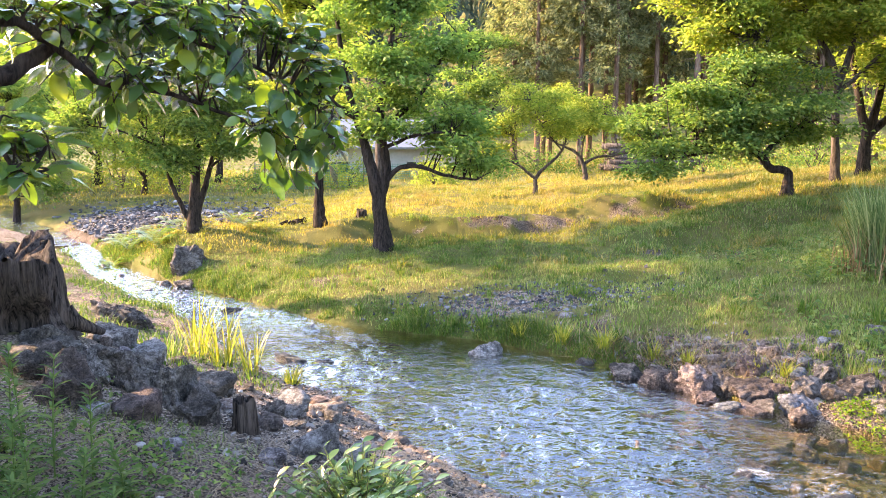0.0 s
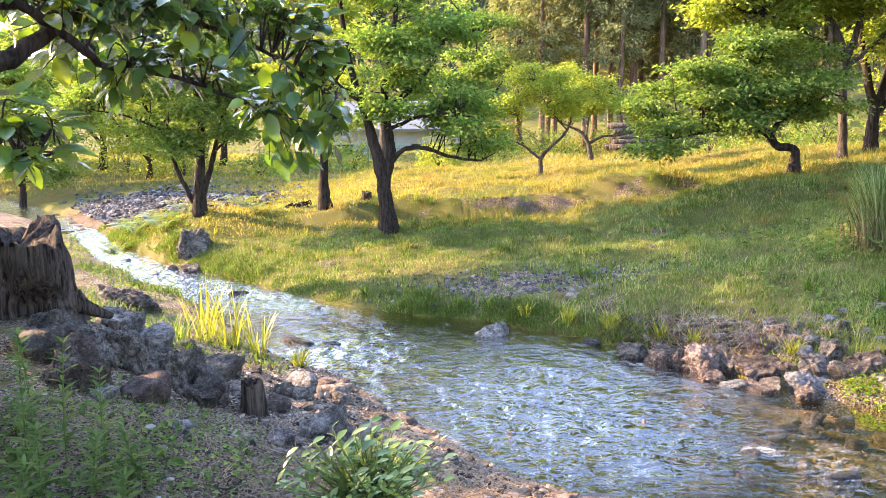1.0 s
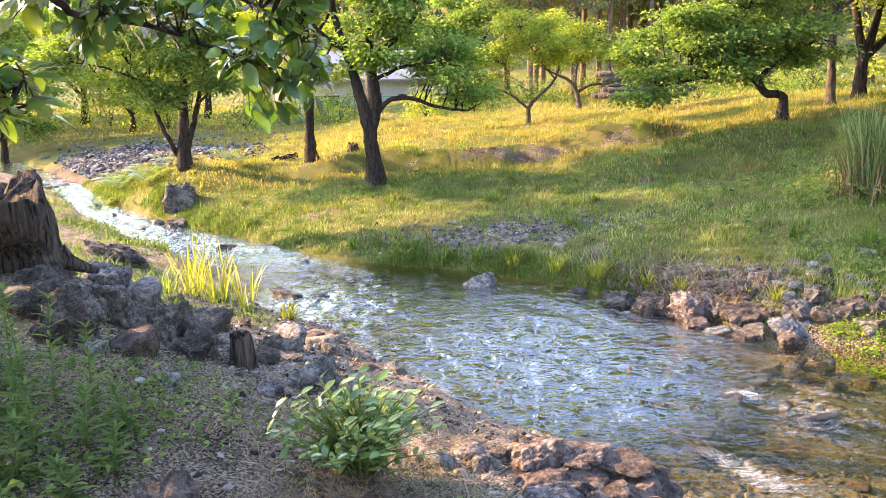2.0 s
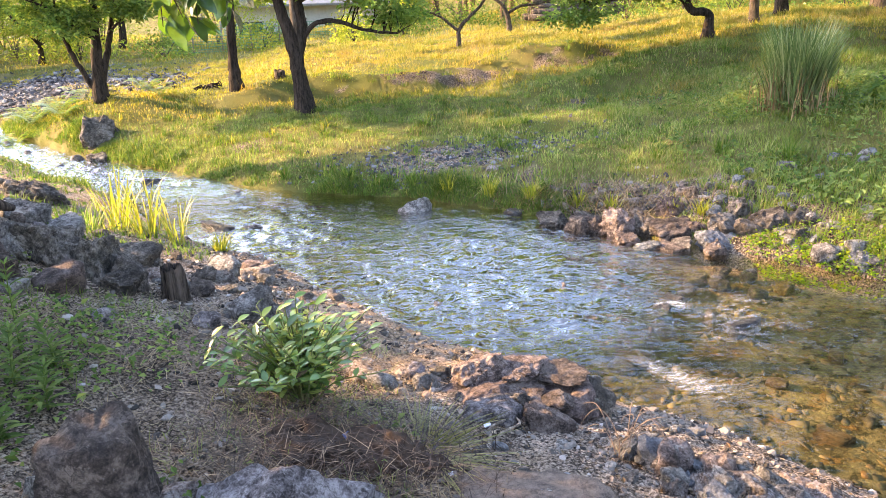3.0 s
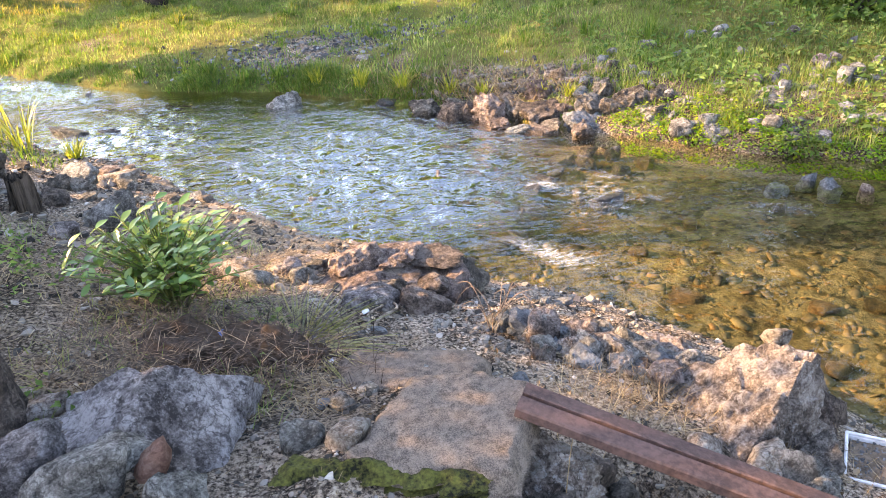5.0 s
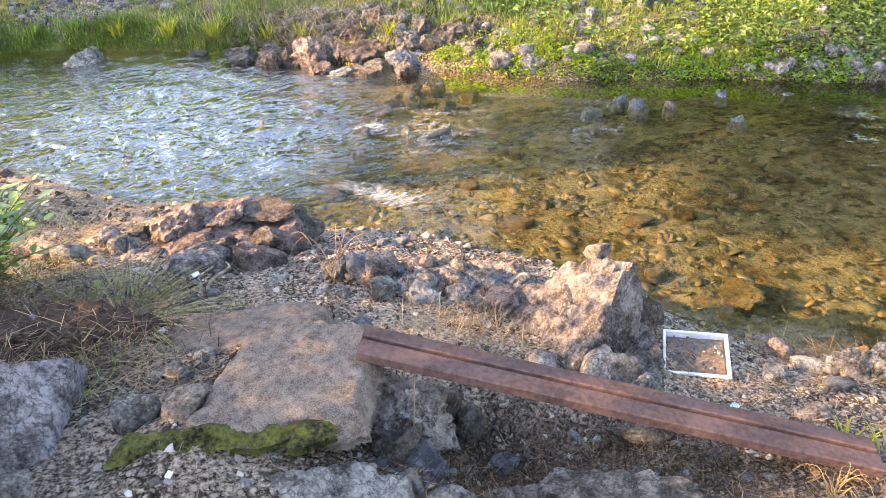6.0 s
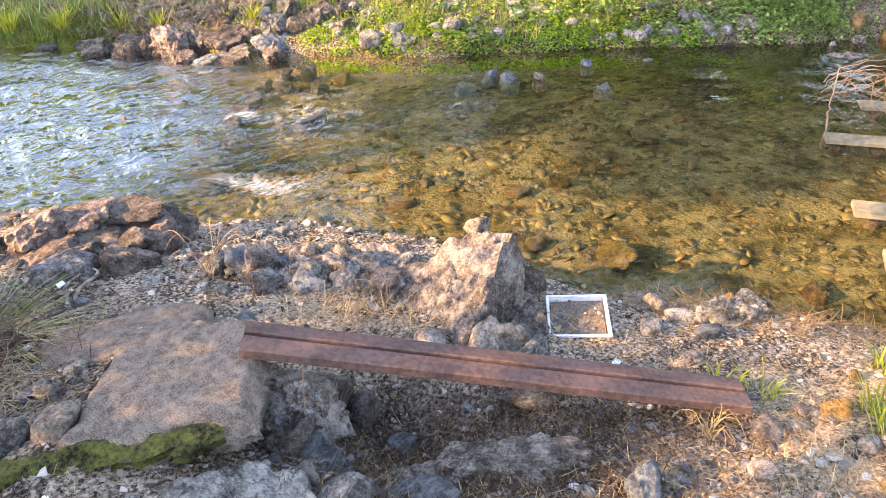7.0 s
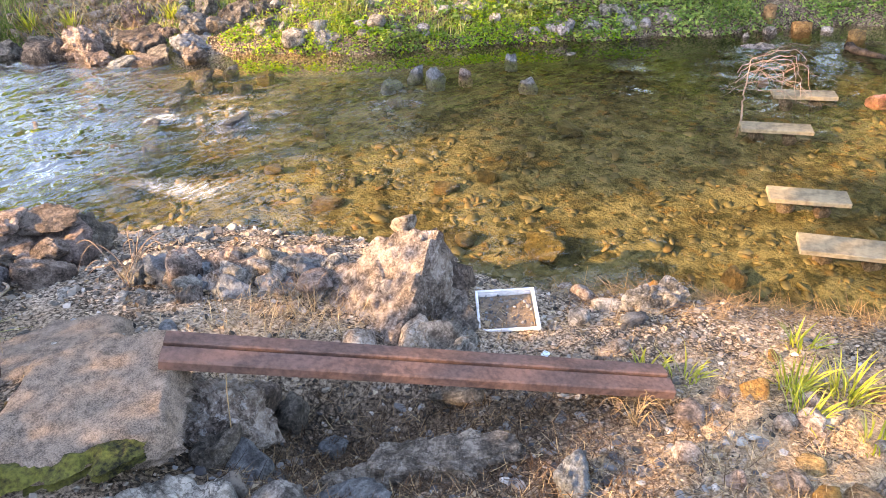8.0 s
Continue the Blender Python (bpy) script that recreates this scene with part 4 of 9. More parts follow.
def crown_parts(blobs, limbs, rng, clusters, per, leaf, spread, ratio=0.5, droop=0.25, flat=0.4):
    """Twigs from the limbs to leaf clusters in the blobs (x, y, z, rx, ry, rz), and the leaves."""
    blobs = np.asarray(blobs, float)
    small = []
    for b in blobs:
        for k in range(6):
            u = rng.normal(size=3)
            u /= np.linalg.norm(u)
            r = rng.uniform(0.24, 0.44)
            small.append(np.r_[b[:3] + u * b[3:] * rng.uniform(0.35, 1.08), b[3] * r * 1.25, b[4] * r * 1.25, 0.10 + 0.10 * b[5]])
    blobs = np.array(small)
    vol = blobs[:, 3] * blobs[:, 4] * blobs[:, 5]
    pick = rng.choice(len(blobs), clusters, p=vol / vol.sum())
    u = rng.normal(size=(clusters, 3))
    u /= np.linalg.norm(u, axis=1)[:, None]
    C = blobs[pick, :3] + u * blobs[pick, 3:] * (rng.uniform(0.25, 1.0, clusters) ** 0.6 * np.where(rng.uniform(0, 1, clusters) < 0.15, 1.5, 1.0))[:, None]
    C[:, 2] -= 0.22 * ((C[:, :2] - blobs[pick, :2]) ** 2).sum(1)
    L = limb_points(limbs)
    twigs = []
    for c in C:
        d = np.linalg.norm(L - c, axis=1) + 0.7 * np.maximum(L[:, 2] - c[2], 0)
        a = L[np.argmin(d)]
        m = (a + c) / 2 + rng.normal(0, 0.06, 3) + [0, 0, 0.08 * np.linalg.norm(c - a)]
        r = 0.008 + 0.006 * np.linalg.norm(c - a)
        twigs.append(tube(np.array([a, (a + m) / 2 + rng.normal(0, 0.02, 3), m, c]), [r, r * 0.8, r * 0.6, r * 0.25], 4))
    k = np.repeat(np.arange(clusters), per)
    off = rng.normal(0, 1, (len(k), 3)) * spread * [1, 1, flat]
    P = C[k] + off
    N = np.stack([rng.normal(0, 0.75, len(k)), rng.normal(0, 0.75, len(k)), np.ones(len(k))], 1)
    along = off * [1, 1, 0.3] + [0, 0, -droop * spread]
    along /= np.linalg.norm(along, axis=1)[:, None] + 1e-9
    return twigs, leaves(P, N, 1.12 * leaf * rng.uniform(0.6, 1.4, len(k)), rng, ratio, along=along)


def make_tree(name, x, y, limbs, blobs, clusters, per, leaf, spread, bark, foliage, label, seed, sides=10, category="tree", flat=0.4, lift=0.0, knobs=0.25):
    """A broadleaf tree: flared trunk and limbs, twigs, crown. Limbs are lists of (x, y, z, radius) from the base."""
    rng = np.random.default_rng(seed)
    tree = tagged(empty(name, x, y, gz(x, y) - 0.05 + lift), label, category)
    for k, l in enumerate(limbs):
        l = np.asarray(l, float)
        path = smooth_path(l[:, :3], 6, 0.006, rng)
        rad = np.interp(np.linspace(0, 1, len(path)), np.linspace(0, 1, len(l)), l[:, 3])
        if k == 0:
            rad = rad * (1 + 0.4 * np.exp(-np.linspace(0, 9, len(rad)))) 
        V, F = tube(path, rad, sides if k == 0 else 8, seed + k, knobs)
        put("trunk" if k == 0 else "limb", mesh_np("trunk" if k == 0 else "limb", V, F), bark, tree)
    twigs, (V, F) = crown_parts(blobs, limbs, rng, clusters, per, leaf, spread, flat=flat)
    tv, tf = joined(twigs)
    tagged(put("branchwork", mesh_np("branchwork", tv, tf), bark, tree), kind="stuff")
    crown = put("crown", mesh_np("crown", V, F, False), foliage, tree)
    return tree


# the dark-trunked tree in the middle of the meadow, forked low
make_tree("broadleaf_tree", -1.17, 14.19,
          [[(0.05, 0, 0, 0.17), (0.0, 0, 0.6, 0.135), (-0.06, 0, 1.15, 0.13), (-0.22, 0.05, 1.75, 0.10), (-0.36, 0.1, 2.3, 0.085), (-0.62, 0.2, 3.1, 0.07), (-0.78, 0.3, 4.1, 0.05), (-0.92, 0.3, 5.3, 0.03)],
           [(-0.04, 0, 0.95, 0.10), (0.10, 0.02, 1.5, 0.09), (0.06, 0, 2.1, 0.08), (0.02, -0.1, 2.8, 0.065), (0.2, -0.1, 3.7, 0.05), (0.3, 0, 4.8, 0.03)],
           [(0.08, 0, 1.35, 0.05), (0.35, -0.05, 1.62, 0.045), (0.7, -0.1, 1.66, 0.04), (1.2, -0.2, 1.5, 0.03), (1.8, -0.3, 1.42, 0.018)],
           [(0.04, 0, 2.4, 0.06), (0.5, 0.3, 2.75, 0.05), (0.95, 0.4, 3.3, 0.035), (1.4, 0.5, 4.2, 0.02)],
           [(-0.4, 0.1, 2.5, 0.05), (-0.8, -0.2, 2.8, 0.04), (-1.1, -0.4, 3.2, 0.02)],
           [(0.1, 0, 2.0, 0.04), (0.6, -0.4, 2.2, 0.03), (1.3, -0.7, 2.3, 0.02)]],
          [(0.0, -0.2, 3.25, 0.95, 0.9, 0.7), (0.75, -0.2, 2.6, 0.9, 0.9, 0.5), (1.5, -0.2, 2.35, 0.7, 0.8, 0.45), (1.75, -0.3, 1.75, 0.5, 0.6, 0.35), (-0.2, 0.2, 4.2, 0.9, 0.9, 0.55), (0.9, 0.2, 3.7, 0.75, 0.8, 0.5), (0.3, 0.5, 5.0, 1.3, 1.0, 0.5), (-0.3, -0.3, 2.45, 0.45, 0.6, 0.35)],
          250, 80, 0.092, 0.17, BARK_DARK, LEAF_MAPLE, "broadleaf tree with a dark forked trunk standing in mown grass", 1)

# the many-stemmed tree by the upper stream
make_tree("broadleaf_tree", -5.22, 15.74,
          [[(0, 0, 0, 0.137), (0.02, 0, 0.5, 0.115), (0.06, 0, 1.1, 0.094), (0.1, 0.1, 1.8, 0.072), (0.0, 0.2, 2.8, 0.050), (0.1, 0.2, 3.8, 0.022)],
           [(-0.03, 0, 0.15, 0.072), (-0.25, 0, 0.55, 0.054), (-0.42, -0.05, 1.0, 0.047), (-0.6, -0.1, 1.7, 0.036), (-1.0, -0.2, 2.4, 0.022)],
           [(0.03, 0, 0.3, 0.079), (0.2, 0.1, 0.9, 0.065), (0.38, 0.15, 1.5, 0.050), (0.6, 0.2, 2.3, 0.036), (0.7, 0.2, 3.1, 0.022)],
           [(0.06, 0, 1.2, 0.036), (-0.5, -0.3, 1.75, 0.029), (-1.3, -0.4, 2.1, 0.018), (-1.9, -0.4, 2.2, 0.011)],
           [(0.3, 0.1, 1.3, 0.029), (0.8, 0, 1.7, 0.022), (1.2, -0.1, 1.9, 0.011)]],
          [(-0.6, -0.2, 2.2, 1.1, 0.9, 0.55), (0.3, 0, 2.4, 0.9, 0.9, 0.6), (-1.7, -0.3, 2.3, 0.9, 0.8, 0.5), (0.0, 0.2, 3.3, 1.5, 1.1, 0.6), (-0.3, 0.3, 4.2, 1.4, 1.0, 0.5), (0.7, -0.1, 1.65, 0.45, 0.5, 0.3), (-0.2, -0.4, 1.6, 0.5, 0.5, 0.3)],
          270, 80, 0.09, 0.18, BARK_DARK, LEAF_DARK, "broadleaf tree with several dark stems at the stream edge", 2)

# the slim straight tree between them
make_tree("slim_tree", -2.63, 16.07,
          [[(0, 0, 0, 0.13), (-0.02, 0, 0.6, 0.095), (0.02, 0, 1.3, 0.085), (0.05, 0, 2.2, 0.075), (0.0, 0.1, 3.4, 0.05), (0.1, 0.1, 4.8, 0.03)],
           [(0.03, 0, 2.0, 0.04), (-0.4, 0.1, 2.5, 0.03), (-0.8, 0.2, 2.9, 0.015)],
           [(0.03, 0, 2.4, 0.04), (0.4, 0.2, 2.9, 0.03), (0.7, 0.3, 3.5, 0.015)]],
          [(-0.3, 0.1, 2.9, 0.8, 0.8, 0.5), (0.2, 0.2, 3.8, 1.0, 0.9, 0.6), (-0.1, 0.2, 4.8, 1.0, 0.9, 0.6)],
          130, 84, 0.088, 0.2, BARK_DARK, LEAF_YELLOW, "slim tree with a straight dark trunk in the meadow", 3)

# two low spreading orchard trees in full sun
make_tree("orchard_tree", 2.45, 20.0,
          [[(0, 0, 0, 0.062), (0.0, 0, 0.3, 0.053), (0.02, 0, 0.55, 0.050), (0.28, 0, 0.85, 0.043), (0.62, 0.05, 1.15, 0.037), (0.8, 0.1, 1.6, 0.025), (0.5, 0.1, 2.2, 0.012)],
           [(0.0, 0, 0.5, 0.040), (-0.3, 0, 0.75, 0.034), (-0.6, -0.05, 0.95, 0.028), (-1.0, -0.1, 1.05, 0.019), (-1.4, -0.1, 1.1, 0.009)],
           [(-0.45, 0, 0.85, 0.025), (-0.6, 0.2, 1.4, 0.019), (-0.5, 0.3, 2.0, 0.009)],
           [(0.7, 0, 1.25, 0.025), (0.2, -0.1, 1.8, 0.019), (-0.2, -0.2, 2.5, 0.009)]],
          [(-0.7, 0, 1.75, 0.75, 0.8, 0.55), (0.2, 0, 2.1, 0.9, 0.9, 0.6), (0.75, 0.1, 1.9, 0.5, 0.7, 0.5), (-1.1, 0, 1.3, 0.5, 0.6, 0.35), (-0.1, 0.1, 2.8, 0.7, 0.7, 0.4)],
          170, 76, 0.068, 0.17, BARK_GREY, LEAF_YELLOW, "low spreading orchard tree with yellow-green sunlit leaves", 4)
make_tree("orchard_tree", 4.5, 24.0,
          [[(0.05, 0, 0, 0.081), (0.0, 0, 0.35, 0.071), (-0.08, 0, 0.65, 0.068), (-0.3, 0, 0.95, 0.050), (-0.8, 0.1, 1.2, 0.031), (-1.4, 0.1, 1.5, 0.012)],
           [(-0.05, 0, 0.6, 0.050), (0.4, -0.05, 0.82, 0.040), (0.9, -0.1, 0.85, 0.031), (1.4, -0.1, 1.05, 0.019), (1.9, -0.1, 1.5, 0.009)],
           [(-0.15, 0, 0.75, 0.031), (0.0, 0.2, 1.4, 0.025), (0.3, 0.3, 2.2, 0.012)]],
          [(-0.8, 0, 1.75, 0.9, 0.8, 0.5), (0.2, 0.1, 2.0, 0.9, 0.8, 0.55), (1.2, 0, 1.75, 0.8, 0.8, 0.45), (1.7, 0, 1.3, 0.5, 0.6, 0.3), (-0.2, 0.2, 2.6, 0.8, 0.8, 0.4)],
          180, 76, 0.075, 0.18, BARK_GREY, LEAF_YELLOW, "low orchard tree with a leaning trunk on the slope", 5)

# the bent tree with a low dark crown on the hillock
make_tree("bent_tree", 6.81, 14.97,
          [[(0.02, 0, 0, 0.12), (0.02, 0, 0.25, 0.095), (0.04, 0, 0.44, 0.085), (-0.06, 0, 0.55, 0.08), (-0.28, 0, 0.57, 0.075), (-0.42, 0, 0.68, 0.075), (-0.55, 0, 0.85, 0.08), (-0.9, 0.1, 0.95, 0.06), (-1.5, 0.2, 1.1, 0.03)],
           [(-0.5, 0, 0.8, 0.06), (-0.2, 0.1, 1.1, 0.045), (0.3, 0.2, 1.35, 0.03), (0.8, 0.3, 1.6, 0.015)],
           [(-0.6, 0, 0.88, 0.06), (-0.8, -0.1, 1.3, 0.04), (-0.9, 0, 1.8, 0.03), (-0.7, 0, 2.4, 0.015)],
           [(-0.8, 0.1, 0.95, 0.04), (-1.6, -0.2, 0.9, 0.03), (-2.5, -0.3, 0.75, 0.015)]],
          [(-1.5, 0, 1.15, 1.2, 0.9, 0.5), (-2.4, -0.1, 0.9, 0.8, 0.7, 0.45), (-0.5, 0.1, 1.35, 1.2, 1.0, 0.5), (0.35, 0.2, 1.55, 0.8, 0.9, 0.45), (-1.3, 0.1, 1.8, 1.3, 1.0, 0.5), (-0.3, 0.2, 2.1, 1.2, 1.0, 0.5), (-2.2, 0.1, 1.5, 0.8, 0.8, 0.45), (-0.9, 0.2, 2.5, 0.8, 0.8, 0.35)],
          240, 80, 0.09, 0.17, BARK_DARK, LEAF_DARK, "bent dark-trunked tree with a low spreading green crown", 6)
# two taller trees with bright crowns at the right edge of the meadow
make_tree("broadleaf_tree", 8.45, 16.4,
          [[(0.06, 0, 0, 0.095), (0.02, 0, 0.8, 0.08), (-0.04, 0, 1.7, 0.077), (-0.05, 0, 2.3, 0.072), (-0.35, 0.1, 3.0, 0.075), (-0.8, 0.2, 3.9, 0.04), (-1.2, 0.2, 4.8, 0.02)],
           [(-0.04, 0, 2.1, 0.08), (0.2, 0, 2.9, 0.065), (0.35, 0, 3.9, 0.05), (0.3, 0.1, 5.2, 0.025)],
           [(0.0, 0, 2.0, 0.05), (0.5, -0.1, 2.5, 0.04), (1.0, -0.2, 3.1, 0.03), (1.4, -0.2, 4.0, 0.015)],
           [(-0.1, 0, 2.3, 0.05), (-0.9, -0.2, 2.7, 0.035), (-1.9, -0.3, 3.1, 0.02)]],
          [(-1.6, -0.1, 3.6, 1.3, 1.0, 0.6), (-0.4, 0, 3.7, 1.2, 1.0, 0.7), (0.8, 0, 3.6, 1.2, 1.0, 0.7), (-1.0, 0.2, 4.7, 1.6, 1.1, 0.6), (0.6, 0.2, 4.9, 1.5, 1.1, 0.7), (-2.2, -0.2, 2.9, 0.8, 0.7, 0.4), (1.4, 0, 2.7, 0.8, 0.8, 0.4), (-3.0, 0, 4.1, 0.9, 0.8, 0.4), (-2.6, 0, 3.4, 0.9, 0.8, 0.35), (-3.7, 0, 4.7, 0.8, 0.8, 0.35), (-1.4, 0, 2.75, 0.9, 0.8, 0.3)],
          440, 87, 0.102, 0.22, BARK_GREY, LEAF_YELLOW, "broadleaf tree with a grey trunk and bright sunlit crown", 7)
make_tree("broadleaf_tree", 9.85, 17.75,
          [[(0, 0, 0, 0.14), (0.0, 0, 0.6, 0.12), (0.0, 0, 1.05, 0.115), (-0.2, 0, 1.7, 0.085), (-0.35, 0.1, 2.6, 0.07), (-0.4, 0.1, 3.8, 0.03)],
           [(0.02, 0, 0.9, 0.11), (0.2, 0, 1.6, 0.09), (0.3, 0, 2.6, 0.07), (0.25, 0.1, 4.2, 0.03)],
           [(0.05, 0, 0.95, 0.10), (0.5, 0, 1.35, 0.08), (1.0, 0.05, 2.0, 0.06), (1.4, 0.1, 3.2, 0.03)]],
          [(0.0, 0.2, 4.0, 1.5, 1.1, 0.7), (1.3, 0.2, 3.6, 1.2, 1.0, 0.7), (0.6, 0.3, 5.1, 1.7, 1.2, 0.7), (0.3, -0.1, 2.9, 0.9, 0.8, 0.4), (2.2, 0.2, 2.6, 1.0, 0.8, 0.6)],
          260, 87, 0.102, 0.22, BARK_DARK, LEAF_YELLOW, "three-stemmed dark tree with a yellow-green crown", 8)
# trees at the right end of the meadow, and past it
make_tree("broadleaf_tree", 13.2, 19.0,
          [[(0, 0, 0, 0.22), (-0.1, 0, 0.8, 0.18), (-0.35, 0, 1.6, 0.15), (-0.3, 0, 2.6, 0.10), (0.1, 0, 4.2, 0.05)],
           [(-0.2, 0, 1.1, 0.13), (0.4, 0, 1.7, 0.10), (0.9, 0, 2.7, 0.06), (1.0, 0, 4.0, 0.03)]],
          [(-0.5, 0, 3.5, 1.3, 1.1, 0.8), (0.8, 0, 3.6, 1.3, 1.1, 0.8), (0.2, 0.1, 4.9, 1.6, 1.3, 0.8), (0.9, -0.2, 2.2, 1.2, 0.8, 0.6), (-0.6, 0.8, 1.4, 1.6, 0.6, 0.7)],
          220, 84, 0.109, 0.24, BARK_GREY, LEAF_YELLOW, "pale-trunked broadleaf tree at the meadow edge", 9)


# the tall tree with pale stems behind the forked one
make_tree("tall_tree", -1.75, 21.0,
          [[(0, 0, 0, 0.13), (0.0, 0, 1.5, 0.11), (0.05, 0, 3.0, 0.10), (0.35, 0, 4.4, 0.09), (0.3, 0, 6.0, 0.06), (0.6, 0.1, 7.8, 0.03)],
           [(0.1, 0, 2.6, 0.10), (-0.5, 0.1, 3.9, 0.08), (-0.9, 0.1, 5.2, 0.06), (-1.3, 0.1, 7.0, 0.03)],
           [(0.3, 0, 4.0, 0.07), (1.0, 0.1, 5.0, 0.05), (1.7, 0.1, 6.2, 0.03)],
           [(-0.4, 0, 3.8, 0.06), (-1.5, 0.2, 4.8, 0.04), (-2.3, 0.2, 5.9, 0.02)]],
          [(-0.8, 0.2, 5.0, 1.3, 1.0, 0.7), (0.7, 0.2, 5.0, 1.3, 1.0, 0.7), (-2.0, 0.2, 5.6, 1.2, 1.0, 0.8), (0.2, 0.3, 6.6, 1.8, 1.2, 0.9), (1.9, 0.2, 5.9, 1.0, 0.9, 0.7), (-1.4, 0.2, 7.2, 1.5, 1.0, 0.8), (0.6, 0.3, 3.8, 0.9, 0.9, 0.4)],
          190, 60, 0.095, 0.24, BARK_GREY, LEAF_YELLOW, "tall tree with pale grey stems and sunlit leaves", 10)
# a thicket of trees closing the valley's upper end
UPPER = [(-11.5, 29.0, 0.75, 0), (-14.5, 25.5, 0.8, 2), (-18.0, 29.0, 1.0, 0), (-21.5, 34.0, 1.2, 2), (-16.0, 35.0, 1.2, 0), (-11.0, 37.0, 1.15, 2), (-26.0, 30.0, 1.2, 0), (-6.5, 40.0, 1.1, 0), (1.5, 42.0, 1.2, 2), (-31.0, 40.0, 1.5, 2), (-24.0, 43.0, 1.6, 0)]
for k, (x, y, s, kind) in enumerate(UPPER):
    L = lambda *pts: [tuple(v * s for v in q) for q in pts]
    make_tree("broadleaf_tree", x, y,
              [L((0, 0, 0, 0.14), (0.1, 0, 1.2, 0.11), (0.0, 0.1, 2.6, 0.08), (0.1, 0.1, 5.0, 0.04)), L((0.05, 0, 1.2, 0.07), (0.9, -0.4, 2.6, 0.05), (1.7, -0.6, 3.8, 0.02)), L((0.05, 0, 1.0, 0.07), (-0.9, -0.4, 2.4, 0.05), (-1.7, -0.5, 3.6, 0.02))],
              L((0, 0, 4.4, 1.6, 1.6, 1.0), (1.3, -0.6, 3.4, 1.2, 1.2, 0.8), (-1.3, -0.5, 3.2, 1.2, 1.2, 0.8), (0.2, 0.4, 5.8, 1.5, 1.5, 0.9), (-0.5, -0.8, 2.0, 1.2, 0.9, 0.5), (1.2, -0.3, 1.7, 0.9, 0.8, 0.5)),
              150, 70, 0.15 * s, 0.28 * s, BARK_DARK, (LEAF_YELLOW, LEAF_MAPLE, LEAF_DARK)[kind], ("yellow-green tree glowing in low sun upstream", "", "shady green tree closing the upper valley")[kind], 40 + k)
# unseen trees added upstream to cast shade, and trees across the bend
make_tree("broadleaf_tree", -11.1, 14.3,
          [[(0, 0, 0, 0.25), (0.0, 0, 1.8, 0.2), (0.1, 0, 4.2, 0.14), (0.0, 0.1, 8.2, 0.05)], [(0.05, 0, 3.4, 0.10), (0.9, -0.6, 5.0, 0.06), (1.4, -1.0, 6.6, 0.02)], [(0.05, 0, 3.6, 0.10), (-0.9, 0.7, 5.2, 0.06), (-1.3, 1.1, 6.8, 0.02)]],
          [(0.2, -0.8, 5.4, 1.5, 1.2, 0.7), (0.0, 0.7, 5.7, 1.5, 1.2, 0.7), (0.6, -0.8, 6.6, 1.5, 1.3, 0.8), (-0.3, 0.8, 7.0, 1.5, 1.3, 0.8), (0.2, -0.4, 8.0, 1.6, 1.5, 0.8), (0.0, 0.5, 9.2, 1.3, 1.3, 0.6), (0.0, -1.2, 4.1, 1.2, 0.8, 0.6)],
          240, 60, 0.125, 0.28, BARK_DARK, LEAF_DARK, "unseen leafy tree added upstream to shade the meadow", 12)
make_tree("broadleaf_tree", -8.8, 12.5,
          [[(0, 0, 0, 0.10), (0.0, 0, 1.2, 0.08), (0.1, 0, 2.6, 0.06), (0.0, 0.1, 4.4, 0.02)], [(0.05, 0, 1.8, 0.05), (0.4, -0.4, 2.8, 0.03), (0.6, -0.7, 3.6, 0.01)]],
          [(0.0, -0.3, 3.0, 0.9, 0.9, 0.5), (0.0, 0.2, 3.8, 0.9, 1.0, 0.5), (0.0, -0.1, 4.6, 0.8, 0.9, 0.4)],
          130, 60, 0.12, 0.22, BARK_DARK, LEAF_DARK, "unseen young tree added upstream to shade the far waterline", 19)
make_tree("broadleaf_tree", -7.6, 8.1,
          [[(0, 0, 0, 0.17), (0.0, 0, 2.0, 0.14), (0.1, 0, 4.6, 0.09), (0.0, 0.1, 7.6, 0.03)], [(0.05, 0, 3.4, 0.06), (0.5, -0.5, 4.8, 0.04), (0.8, -0.9, 5.6, 0.015)], [(0.05, 0, 4.0, 0.06), (-0.4, 0.6, 5.2, 0.04), (-0.6, 1.0, 6.4, 0.015)]],
          [(0.1, 0.7, 4.3, 1.0, 0.8, 0.45), (0, -0.3, 5.1, 1.3, 1.4, 0.55), (0.2, 0.5, 5.4, 1.2, 1.1, 0.6), (0.0, -0.1, 6.3, 1.5, 1.6, 0.7), (0.0, 0.3, 7.3, 1.3, 1.3, 0.7), (0.0, 0.5, 8.4, 1.3, 1.3, 0.7)],
          410, 80, 0.12, 0.22, BARK_DARK, LEAF_DARK, "unseen slender tree added on the near bank to shade the water", 18)
